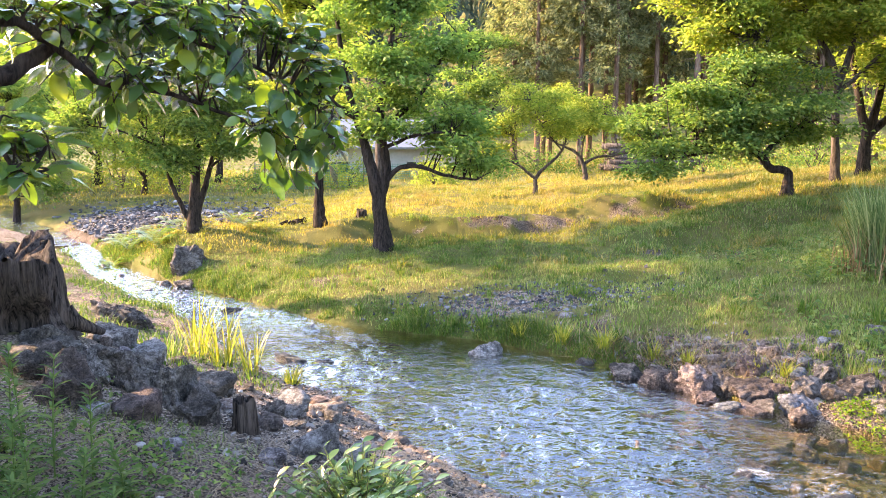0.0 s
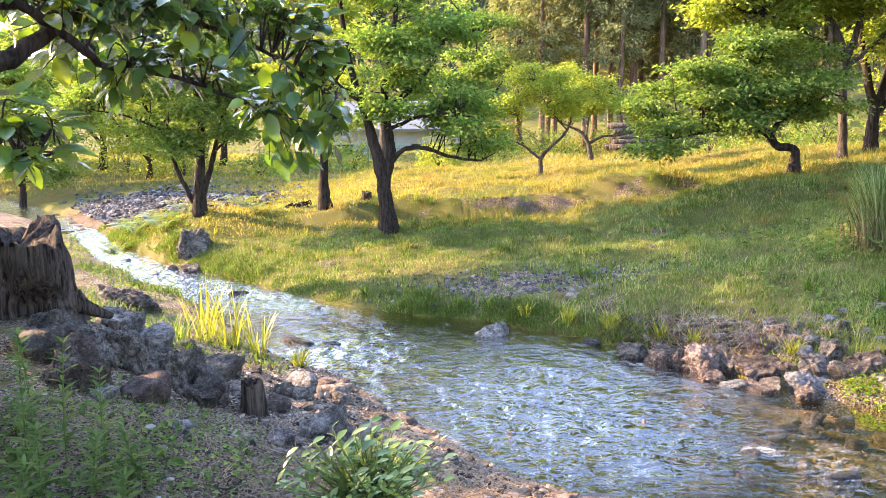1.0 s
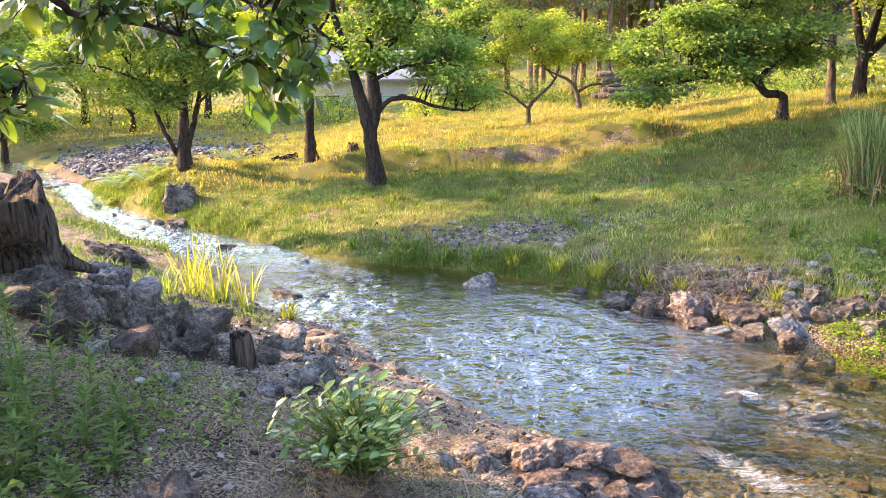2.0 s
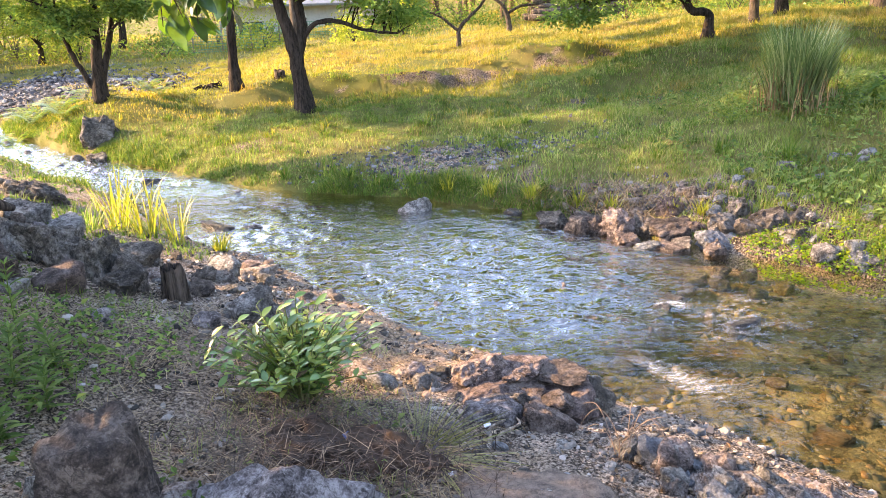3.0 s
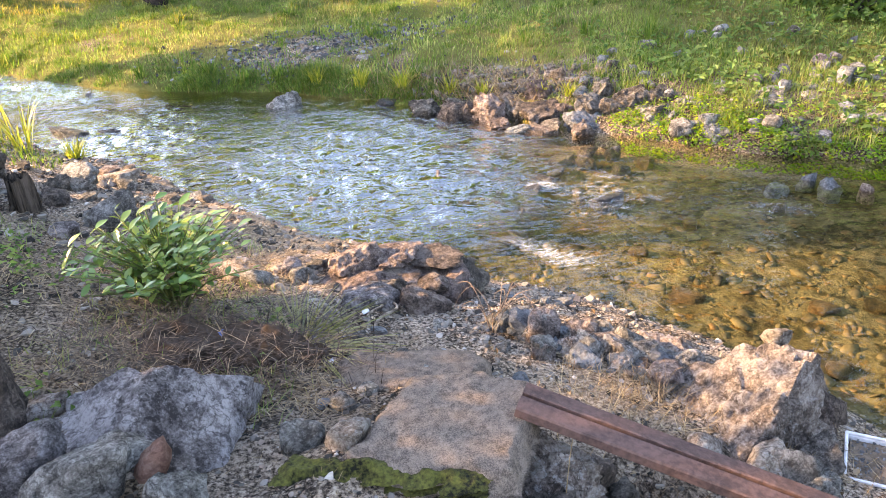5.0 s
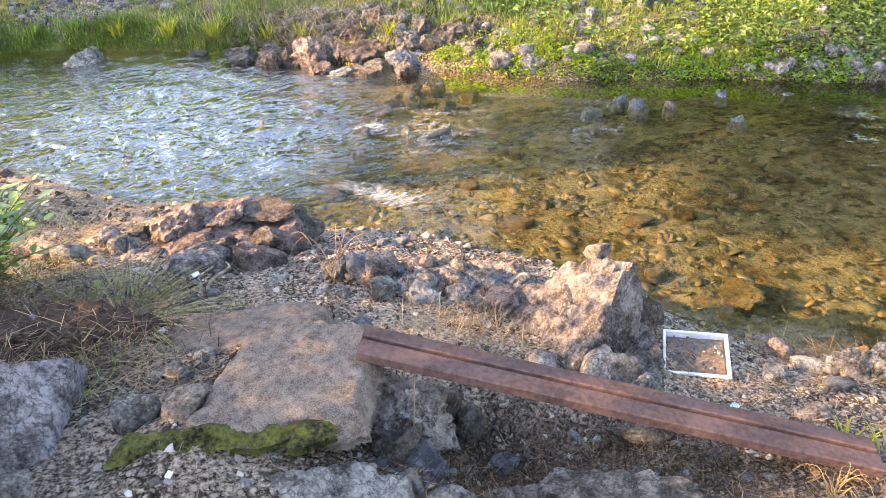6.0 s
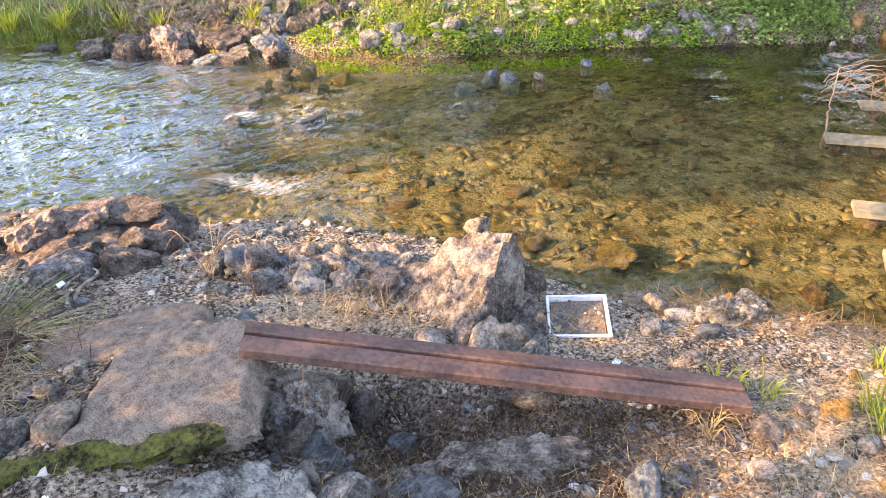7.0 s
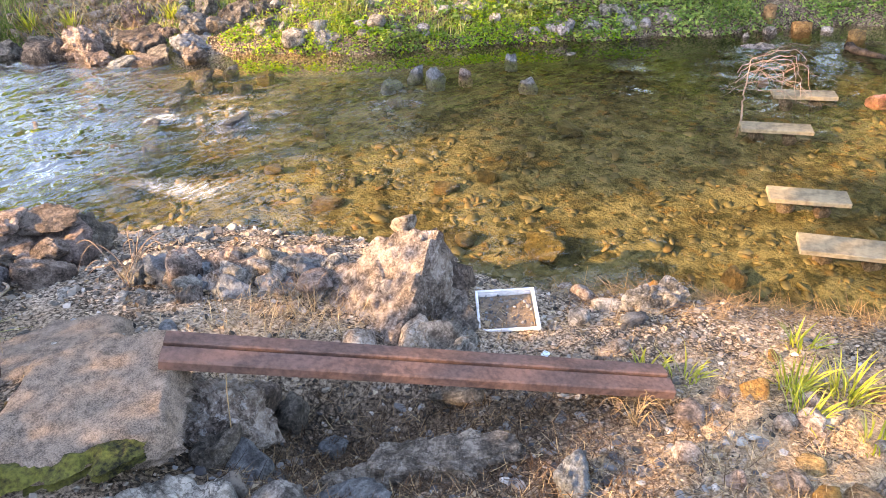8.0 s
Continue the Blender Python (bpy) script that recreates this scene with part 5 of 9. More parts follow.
for k, (x, y) in enumerate(((11.8, 8.2), (13.5, 5.0), (15.5, 8.5), (12.2, 1.8), (16.0, 1.0))):
    make_tree("broadleaf_tree", x, y,
              [[(0, 0, 0, 0.2), (0.05, 0, 1.4, 0.16), (0.0, 0.1, 2.8, 0.12), (0.1, 0.1, 5.0, 0.05)], [(0.05, 0, 2.0, 0.08), (0.9, -0.4, 3.2, 0.05), (1.6, -0.6, 4.4, 0.02)], [(0.05, 0, 2.1, 0.08), (-0.9, -0.4, 3.2, 0.05), (-1.6, -0.5, 4.2, 0.02)]],
              [(0, 0, 4.4, 1.6, 1.6, 1.1), (1.1, -0.6, 3.6, 1.2, 1.2, 0.9), (-1.1, -0.5, 3.5, 1.2, 1.2, 0.9), (0.2, 0.4, 6.0, 1.5, 1.5, 1.0), (-0.6, -0.8, 2.4, 1.2, 0.9, 0.6)],
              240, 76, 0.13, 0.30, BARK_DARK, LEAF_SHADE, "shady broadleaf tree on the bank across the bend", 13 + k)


# more trees out of view, added so the water mirrors dark woods
for k, (x, y, s) in enumerate(((18.5, 4.5, 1.7), (17.5, 11.5, 1.7), (21.0, 8.0, 1.9), (19.5, -2.0, 1.8), (14.5, -3.5, 1.5), (16.0, 13.8, 1.4), (11.6, 12.6, 1.4))):
    L = lambda *pts: [tuple(v * s for v in q) for q in pts]
    make_tree("broadleaf_tree", x, y,
              [L((0, 0, 0, 0.16), (0.1, 0, 1.2, 0.13), (0.0, 0.1, 2.6, 0.10), (0.1, 0.1, 5.6, 0.04)), L((0.05, 0, 1.2, 0.07), (0.9, -0.4, 2.6, 0.05), (1.7, -0.6, 3.8, 0.02)), L((0.05, 0, 1.0, 0.07), (-0.9, -0.4, 2.4, 0.05), (-1.7, -0.5, 3.6, 0.02))],
              L((0, 0, 4.4, 1.6, 1.6, 1.0), (1.3, -0.6, 3.4, 1.2, 1.2, 0.8), (-1.3, -0.5, 3.2, 1.2, 1.2, 0.8), (0.2, 0.4, 5.8, 1.5, 1.5, 0.9), (-0.5, -0.8, 2.0, 1.2, 0.9, 0.5)),
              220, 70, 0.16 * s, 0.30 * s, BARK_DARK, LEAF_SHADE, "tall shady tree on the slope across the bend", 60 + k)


# low leafy bushes and saplings round the meadow's far edge, and unseen shade bushes
def make_bush(name, x, y, r, h, n, foliage, label, seed, leaf=0.12, lift=0.0):
    rng = np.random.default_rng(seed)
    bush = tagged(empty(name, x, y, gz(x, y) - 0.03 + lift), label, "bush")
    stems = []
    for k in range(7):
        a = rng.uniform(0, 6.28)
        tip = np.array([math.cos(a) * r * 0.6, math.sin(a) * r * 0.6, h * rng.uniform(0.6, 0.95)])
        stems.append(tube(smooth_path([(0, 0, 0), tip * [0.35, 0.35, 0.5] + rng.normal(0, 0.05, 3), tip], 4), np.linspace(0.02, 0.006, 9), 4))
    V, F = joined(stems)
    put("branchwork", mesh_np("branchwork", V, F), BARK_GREY, bush)
    k = max(6, n // 30)
    u = rng.normal(size=(k, 3))
    u /= np.linalg.norm(u, axis=1)[:, None]
    u[:, 2] = np.abs(u[:, 2])
    C = u * [r, r, h] * rng.uniform(0.45, 0.95, k)[:, None]
    P = C[rng.integers(0, k, n)] + rng.normal(0, 1, (n, 3)) * [r * 0.18, r * 0.18, h * 0.13]
    P[:, 2] = np.maximum(P[:, 2], 0.02)
    N = np.stack([rng.normal(0, 1.1, n), rng.normal(0, 1.1, n), np.ones(n)], 1)
    V, F = leaves(P, N, leaf * rng.uniform(0.6, 1.3, n), rng)
    put("foliage", mesh_np("foliage", V, F, False), foliage, bush)
    return bush


# the five near x = -4.4 are unseen, added to shade the near bank
BUSHES = [(-0.3, 27.5, 0.9, 1.1, 900, 0), (1.6, 30.0, 1.6, 1.0, 1300, 1), (-7.2, 29, 1.2, 1.0, 900, 2), (-10.5, 30, 1.8, 2.2, 1800, 0), (-14.0, 33, 2.2, 3.2, 2400, 0), (-4.0, 31.5, 1.3, 1.6, 1200, 0),
          (-19, 34, 3.0, 4.2, 2600, 2), (4.2, 33, 1.8, 1.3, 1500, 1), (7.5, 35, 2.2, 1.5, 1500, 1), (12.5, 25.5, 2.0, 1.9, 2000, 2), (15.5, 24.0, 2.2, 2.4, 2000, 2), (9.6, 28, 1.6, 1.8, 1500, 2),
          (17.0, 19.5, 2.0, 2.2, 1800, 0), (-24, 38, 4.0, 7.0, 3600, 0), (-12.5, 39, 3.0, 6.5, 3000, 0), (-17.5, 40, 3.4, 7.5, 3200, 2), (-30, 44, 5.0, 8.5, 3600, 2), (-21, 30, 2.4, 3.4, 2000, 0), (8.8, 6.6, 0.9, 1.1, 1500, 2), (9.3, 4.6, 1.0, 1.3, 1500, 2), (6.95, 8.4, 0.5, 0.45, 1100, 2), (7.3, 7.7, 0.5, 0.4, 1000, 2), (6.7, 9.1, 0.4, 0.4, 900, 2), (7.9, 7.8, 0.7, 0.8, 1200, 2), (10.4, 3.0, 1.2, 1.6, 1600, 2), (-4.05, 2.0, 0.8, 1.5, 2000, 2), (-4.35, 2.65, 0.85, 2.15, 3000, 2), (-4.4, 3.5, 0.85, 3.0, 3000, 2), (-4.4, 4.4, 0.85, 2.35, 3000, 2), (-4.6, 5.05, 0.7, 1.5, 2200, 2), (-6.5, 36, 2.2, 3.4, 1800, 0), (13.5, 32, 2.4, 3.2, 2200, 0)]
for k, (x, y, r, h, n, kind) in enumerate(BUSHES):
    make_bush("bush", x, y, r, h, n, (LEAF_YELLOW, GREEN_GRASS, LEAF_DARK)[kind], ("yellow-green sunlit bush at the meadow edge", "soft pale green undergrowth past the meadow", "deep green leafy bush in shade")[kind], 200 + k)


# ---- cedars behind the meadow ----
def cedar_meshes(seed, height, bare, reach, tufts):
    rng = np.random.default_rng(seed)
    path = np.array([(0, 0, 0), (0.05, 0, height * 0.3), (0, 0.05, height * 0.65), (0, 0, height)])
    trunk = tube(smooth_path(path, 5), np.linspace(0.20, 0.03, 16), 8, seed, 0.12)
    nb = 120
    hb = bare + (height - bare) * (np.arange(nb) + rng.uniform(0, 1, nb)) / nb
    ab = np.arange(nb) * 2.4 + rng.normal(0, 0.5, nb)
    lb = reach * (0.22 + 0.78 * np.sin(np.clip((height - hb) / (height - bare), 0.03, 1) * 2.1)) * rng.uniform(0.55, 1.15, nb)
    b = rng.integers(0, nb, tufts)
    t = rng.uniform(0.25, 1.0, tufts) ** 0.7
    r, a = t * lb[b], ab[b] + rng.normal(0, 0.17, tufts)
    P = np.stack([r * np.cos(a), r * np.sin(a), hb[b] - 0.24 * r + rng.normal(0, 0.10, tufts)], 1) + rng.normal(0, 0.09, (tufts, 3))
    out = np.stack([np.cos(a), np.sin(a), -0.5 + 0 * a], 1)
    N = np.stack([rng.normal(0, 0.6, tufts), rng.normal(0, 0.6, tufts), np.ones(tufts)], 1) + 0.4 * out
    V, F = leaves(P, N, rng.uniform(0.13, 0.34, tufts), rng, 0.4, along=out)
    boughs = []
    for k in range(26):
        hh = bare * 0.7 + (height * 0.9 - bare * 0.7) * k / 26
        aa = rng.uniform(0, 6.28)
        rr = reach * 0.6
        boughs.append(tube(np.array([(0, 0, hh), (rr * 0.5 * math.cos(aa), rr * 0.5 * math.sin(aa), hh + 0.05), (rr * math.cos(aa), rr * math.sin(aa), hh - 0.15)]), [0.03, 0.02, 0.008], 4))
    bv, bf = joined(boughs)
    return mesh_np("trunk", *trunk), mesh_np("branchwork", bv, bf), mesh_np("foliage", V, F, False)


cedars = []
for k, (hh, bare, reach, n) in enumerate(((19, 5.0, 1.9, 11000), (22, 7.5, 1.7, 10000), (17, 3.5, 2.2, 12000))):
    tr, bo, fo = cedar_meshes(300 + k, hh, bare, reach, n)
    c = tagged(empty("cedar", 6 + 3 * k, 46 + k, gz(6 + 3 * k, 46 + k) - 0.1), "tall cedar with a bare reddish trunk and feathery crown", "conifer", "cedars behind the meadow")
    put("trunk", tr, BARK_CEDAR, c)
    put("branchwork", bo, BARK_CEDAR, c)
    put("foliage", fo, CEDAR, c)
    cedars.append(c)
rng = np.random.default_rng(77)
spots = [(4.2, 45, 0), (5.2, 42, 2), (7.4, 41, 1), (8.0, 44.5, 1), (9.1, 40.5, 0), (10.4, 43, 1), (11.4, 41, 1), (12.6, 44, 0), (13.2, 40, 1), (14.3, 42, 1), (15.4, 40.5, 0), (16.2, 43.5, 1), (17.4, 41, 2), (18.6, 43, 0),
         (20.2, 41, 1), (21.4, 44, 2), (23, 41.5, 0), (25, 44, 1), (27, 42, 2), (29.5, 44, 0), (10, 47, 1), (13, 48, 0), (16, 48, 1), (19.5, 48, 1), (23, 49, 0), (7, 50, 2), (32, 46, 1), (35, 44, 2), (27, 36, 0), (31, 37, 2), (24, 33, 1), (36, 34, 0)]
for x, y, k in spots:
    s = rng.uniform(0.85, 1.12)
    c = copy_thing(cedars[k], pose(x, y, gz(x, y) - 0.1, 0, 0, rng.uniform(0, 360)))
    c.scale = (s, s, s)


def make_far_woods():
    """The dark conifer slope behind everything, and woods closing the valley's sides."""
    rng = np.random.default_rng(88)
    Vs = []
    n = 430
    x, y = rng.uniform(-45, 80, n), rng.uniform(68, 150, n)
    y = np.where(x < -20, np.maximum(y, 105), y)
    x[:30], y[:30] = rng.uniform(-150, -95, 30), rng.uniform(-20, 70, 30)
    x[30:75], y[30:75] = rng.uniform(46, 90, 45), rng.uniform(-10, 60, 45)
    z = land(x, y, False)[0]
    for k in range(n):
        h = rng.uniform(12, 19)
        m = 280
        t = rng.uniform(0.05, 1, m) ** 0.8
        a = rng.uniform(0, 6.28, m)
        r = (1 - t) * h * 0.19 + 0.25
        P = np.stack([x[k] + r * np.cos(a), y[k] + r * np.sin(a), z[k] + 1 + t * (h - 1)], 1)
        out = np.stack([np.cos(a), np.sin(a), -0.6 + 0 * a], 1)
        Vs.append(leaves(P, out + [0, 0, 1.2], rng.uniform(0.6, 1.3, m), rng, 0.55, along=out))
    V, F = joined(Vs)
    stuff("far_woods", V, F, CEDAR_FAR, "dark conifer woods on the hillside behind", "woods", False)


make_far_woods()

# ---- rocks and stones ----
ROCK_CACHE = {}


def rock_data(seed, sub, cuts=None, rough=0.07, soft=20.0):
    key = (seed, sub)
    if key not in ROCK_CACHE:
        V, F = rock_shape(seed, sub, rough=rough, soft=soft) if cuts is None else cut_rock(seed, sub, cuts, rough)
        ROCK_CACHE[key] = V, F
    return ROCK_CACHE[key]


def cut_rock(seed, sub, cuts, rough=0.08, soft=55.0):
    """A boulder given by its main faces: rows of a normal and a distance."""
    V, F = ICO[sub]
    c = np.asarray(cuts, float)
    N = c[:, :3] / np.linalg.norm(c[:, :3], axis=1)[:, None]
    q = np.maximum(V @ N.T, 1e-3) / c[:, 3]
    P = V * np.clip((q**soft).sum(1) ** (-1 / soft), 0.15, 1.5)[:, None]
    n = fbm(P * 2.2 + seed, 4, seed)
    P = P * (1 + rough * 2.0 * crag(P * 1.8 + seed, seed + 31)[:, None] + rough * 1.1 * crag(P * 4.0 + seed, seed + 33)[:, None])
    ridge = 1 - np.abs(fbm(P * 3.5 + seed, 3, seed + 4)) * 2
    return P * (1 + rough * 1.6 * n[:, None] + rough * 0.5 * ridge[:, None] + rough * 1.0 * fbm(P * 9, 4, seed + 7)[:, None] - rough * 0.9 * np.clip(1 - 7 * np.abs(fbm(P * 3.1, 2, seed + 11)), 0, 1)[:, None]), F


def rock(name, x, y, w, d, h, material, label, seed, rz=0.0, sink=0.3, z=None, sub=3, rx=0.0, ry=0.0, group="", cuts=None, rough=0.07, category="rock", strata=0.0):
    """One stone, w by d by h above its bed. Its base is sunk a little into what it lies on."""
    sub = min(sub, 5 if w > 0.5 or y < 2.0 else 4 if w > 0.26 else 3)
    V, F = rock_data(seed, sub, cuts, rough)
    if strata:
        layer = crag(np.stack([V[:, 2] * 3.2 + 0.3 * V[:, 0], 0.35 * V[:, 0], 0.35 * V[:, 1]], 1), seed + 51, 7.0)
        V = V * np.stack([1 + strata * layer, 1 + strata * layer, 1 + 0 * layer], 1)
    me = mesh_np(name, V * [w / 2, d / 2, h / (1.5 - sink)], F, sub > 2 and not strata and rough < 0.1)
    base = gz(x, y) if z is None else z
    ob = put(name, me, material, at=pose(x, y, base + h / (1.5 - sink) * (0.5 - sink), rx, ry, rz))
    return tagged(ob, label, category, group)


NEAR = "rocks on the near bank"
# the big pale block at the water's edge: lit slope, dark steep side
# added rock whose dark colour stands for the boulder's side in shadow
rock("boulder", 2.38, 2.29, 0.48, 0.5, 0.47, STONE_DARKBROWN, "dark brown rock standing for the pale boulder's shaded side", 225, 20, 0.25, z=0.02, sub=5, rough=0.14)
rock("boulder", 2.04, 2.24, 1.16, 0.92, 0.54, STONE_PALE, "large pale cracked boulder with a dark steep side", 11, 0, 0.25, z=0.04, sub=5,
     cuts=[(-0.62, 0.02, 0.74, 0.46), (0.30, -0.86, 0.30, 0.52), (0.85, -0.45, 0.22, 0.66), (-0.3, 0.9, 0.35, 0.85), (0.3, 0.1, 1, 0.98), (-1, 0.1, 0.15, 1.05), (0.4, 0.8, 0.5, 0.8), (0, 0, -1, 0.5), (-0.62, -0.72, 0.40, 0.72)], rough=0.115)
rock("stone", 2.30, 2.40, 0.15, 0.13, 0.10, STONE_PALE, "small white-topped stone resting on the big boulder", 12, 10, 0.3, z=0.50)
rock("rock", 1.96, 1.96, 0.34, 0.24, 0.18, STONE_PALE, "pale flat stone leaning at the boulder's foot", 13, 40, z=0.22, sub=4)
rock("rock", 2.06, 1.80, 0.32, 0.26, 0.24, STONE_GREY, "grey crusted stone under the big boulder", 214, 10, z=0.16, sub=4, rough=0.12)
rock("rock", 2.24, 1.96, 0.24, 0.2, 0.16, STONE_DARK, "dark stone wedged below the big boulder", 215, 50, z=0.14, sub=4, rough=0.1)
rock("rock", 2.02, 1.86, 0.26, 0.2, 0.2, STONE_GREY, "grey broken stone with a white crust", 14, -20, z=0.2)
rock("rock", 1.72, 2.05, 0.2, 0.16, 0.10, STONE_PALE, "pale tan stone beside the steel beam", 15, 15)
# the knobbly ledge by the riffle with two squared stones before it
def make_ledge():
    ledge = tagged(empty("rock_ledge", 0.78, 3.92, gz(0.78, 3.92)), "long knobbly ledge of cracked brown rock at the water", "rock")
    rng = np.random.default_rng(16)
    for k, (x, y, w, d, h, z, m) in enumerate([(-0.28, 0.02, 0.50, 0.52, 0.30, 0.0, STONE_DARKBROWN), (0.02, 0.0, 0.52, 0.60, 0.25, 0.0, STONE_BROWN), (0.30, -0.06, 0.46, 0.50, 0.23, -0.02, STONE_DARKBROWN), (-0.20, 0.12, 0.36, 0.28, 0.17, 0.17, STONE_BROWN), (0.08, 0.12, 0.36, 0.28, 0.11, 0.19, STONE_BROWN),
                                               (0.30, 0.05, 0.32, 0.26, 0.11, 0.16, STONE_DARKBROWN), (-0.40, -0.10, 0.22, 0.2, 0.22, 0.0, STONE_DARK), (-0.05, -0.2, 0.24, 0.16, 0.14, 0.12, STONE_DARK), (0.22, -0.22, 0.2, 0.16, 0.12, 0.10, STONE_BROWN), (0.46, -0.04, 0.24, 0.26, 0.2, 0.0, STONE_DARK)]):
        V, F = rock_data(690 + k, 4, rough=0.10)
        layer = crag(V * [0.6, 0.6, 2.6], 70 + k, 6.0)[:, None]
        V = V * (1 + [0.13, 0.13, 0.0] * layer)
        put("block", mesh_np("block", V * [w * 0.58, d * 0.55, h / 1.35], F, False), m, ledge, at=pose(x, y, z * 0.85 + h * 0.12, rng.uniform(-8, 8), rng.uniform(-10, 10), rng.uniform(-30, 30)))
    return ledge


make_ledge()
rock("rock", 0.60, 3.58, 0.34, 0.22, 0.17, STONE_PURPLE, "squared grey stone with a white streak", 18, -8, sub=4)
rock("rock", 0.90, 3.50, 0.29, 0.24, 0.17, STONE_BROWN, "squared brown stone before the ledge", 19, -14, sub=4)
rock("rock", 1.22, 3.85, 0.34, 0.26, 0.20, STONE_DARK, "dark craggy stone at the ledge's end", 20, 25, sub=4, rough=0.12)
for k, (x, y, w, h, m, lab) in enumerate([(0.02, 4.0, 0.22, 0.13, STONE_GREY, "round grey stone beside the shrub"), (0.20, 4.18, 0.18, 0.12, STONE_PURPLE, "round purple-grey cobble by the shrub"), (0.27, 4.02, 0.2, 0.12, STONE_GREY, "dull grey cobble by the shrub"),
                                          (-0.12, 4.12, 0.22, 0.13, STONE_PALE, "pale rounded stone by the shrub"), (0.38, 4.22, 0.16, 0.1, STONE_DARK, "dark cobble lying near the ledge"), (0.12, 3.86, 0.09, 0.07, STONE_PALE, "small white stone at the path")]):
    rock("stone", x, y, w, w * 0.8, h, m, lab, 30 + k, 37 * k, group=NEAR)
# stones heaped by the path in front of the viewer
rock("boulder", -0.42, 2.34, 0.66, 0.56, 0.40, STONE_PURPLE, "large purple-grey boulder with pale worn top", 40, -18, 0.3, z=0.62, sub=5,
     cuts=[(-0.42, -0.12, 0.85, 0.60), (0.62, -0.15, 0.72, 0.60), (0.1, -0.95, 0.3, 0.78), (-0.2, 0.8, 0.6, 0.72), (0.95, 0.0, 0.1, 0.92), (-0.95, 0, 0.2, 1.0), (0, 0, -1, 0.5), (0.6, -0.7, 0.4, 0.8)], rough=0.06)
rock("stone", -0.34, 1.97, 0.14, 0.12, 0.10, STONE_RED, "brick-red stone among grey ones", 41, 20, z=0.86)
rock("rock", -0.53, 1.96, 0.38, 0.24, 0.19, STONE_GREY, "smooth rounded grey stone on the heap", 42, 5, z=0.86, sub=4, rough=0.03)
rock("rock", -0.27, 1.78, 0.25, 0.2, 0.15, STONE_GREY, "angular grey stone on the heap", 43, 60, z=0.80, sub=4)
rock("rock", -0.55, 1.68, 0.24, 0.24, 0.16, STONE_PURPLE, "mottled grey stone on the heap", 44, 15, z=0.86, sub=4)
rock("boulder", -0.98, 2.42, 0.46, 0.38, 0.50, STONE_DARKBROWN, "tall dark brown boulder with pale specks on the bank", 45, 35, 0.25, sub=5, z=0.84, rough=0.09)
rock("rock", -0.72, 2.08, 0.32, 0.22, 0.19, STONE_PURPLE, "blue-grey rounded stone on the heap", 46, 25, z=0.86, sub=4)
rock("rock", -0.47, 2.04, 0.28, 0.2, 0.13, STONE_GREY, "pale grey stone wedged between others", 47, -10, z=0.86, sub=4)
rock("rock", -0.62, 2.42, 0.30, 0.2, 0.13, STONE_PALE, "pale flat stone behind the heap", 48, 12, sub=4)
rock("rock", -0.42, 2.60, 0.26, 0.18, 0.11, STONE_GREY, "grey flat stone at the heap's edge", 49, -14)
rock("rock", 0.10, 2.16, 0.2, 0.16, 0.14, STONE_GREY, "dark grey wedge of stone beside the slab", 50, 30)
rock("rock", 0.26, 2.10, 0.22, 0.14, 0.12, STONE_PALE, "white-veined stone beside the slab", 51, 10)
rock("stone", 0.30, 2.46, 0.11, 0.1, 0.09, STONE_GREY, "squared grey stone on the path", 52, 20)
rock("rock", -0.95, 2.72, 0.22, 0.14, 0.07, STONE_PALE, "low pale stone half in weeds", 53, 5)
rock("rock", -1.25, 2.15, 0.4, 0.3, 0.2, STONE_GREY, "grey rounded stone at the heap's end", 54, 50, sub=4)
rock("rock", -1.24, 2.50, 0.24, 0.2, 0.17, STONE_GREY, "mottled grey stone beside the tall boulder", 226, 20, sub=4)
rock("rock", -1.30, 2.72, 0.2, 0.16, 0.13, STONE_PALE, "pale rounded stone beside the tall boulder", 227, 70, sub=4)
rock("rock", -0.80, 2.62, 0.26, 0.16, 0.10, STONE_PALE, "low pale stone between heap and weeds", 228, 15, sub=4)
# beneath the beam
rock("rock", 1.01, 1.92, 0.40, 0.26, 0.28, STONE_PALE, "angular pale stone propping the beam", 55, -25, sub=5, z=0.40, cuts=[(-0.3, -0.5, 0.8, 0.55), (0.7, -0.5, 0.5, 0.6), (0.9, 0.3, 0.1, 0.8), (-0.9, -0.2, 0.2, 0.85), (0.1, -1, -0.1, 0.7), (0, 1, 0.2, 0.8), (0.3, 0.2, 1, 0.6), (0, 0, -1, 0.5)], rough=0.13, strata=0.25)
rock("rock", 0.90, 1.80, 0.26, 0.2, 0.26, STONE_DARK, "dark stone below the slab's corner", 155, 5, sub=4, z=0.36, rough=0.12)
rock("rock", 1.28, 1.92, 0.2, 0.16, 0.16, STONE_DARK, "dark stone in the hollow under the beam", 156, 35, sub=4, z=0.26)
rock("rock", 0.96, 1.71, 0.24, 0.15, 0.24, STONE_BLUE, "upright blue-grey stone below the beam", 56, -35, sub=4, z=0.34, rough=0.08)
rock("rock", 1.20, 2.02, 0.2, 0.2, 0.2, STONE_DARKBROWN, "dark brown stone deep under the beam", 220, 0, sub=4, z=0.3)
rock("rock", 0.86, 1.60, 0.2, 0.16, 0.18, STONE_DARK, "dark stone beside the broken footing", 221, 60, sub=4, z=0.40)
rock("rock", 1.85, 1.55, 0.28, 0.14, 0.10, STONE_DARK, "dark flat stone under the beam's middle", 222, -30, sub=4, strata=0.2)
rock("stone", 1.35, 1.74, 0.15, 0.10, 0.07, STONE_BLUE, "small blue-grey stone under the beam", 57, 10)
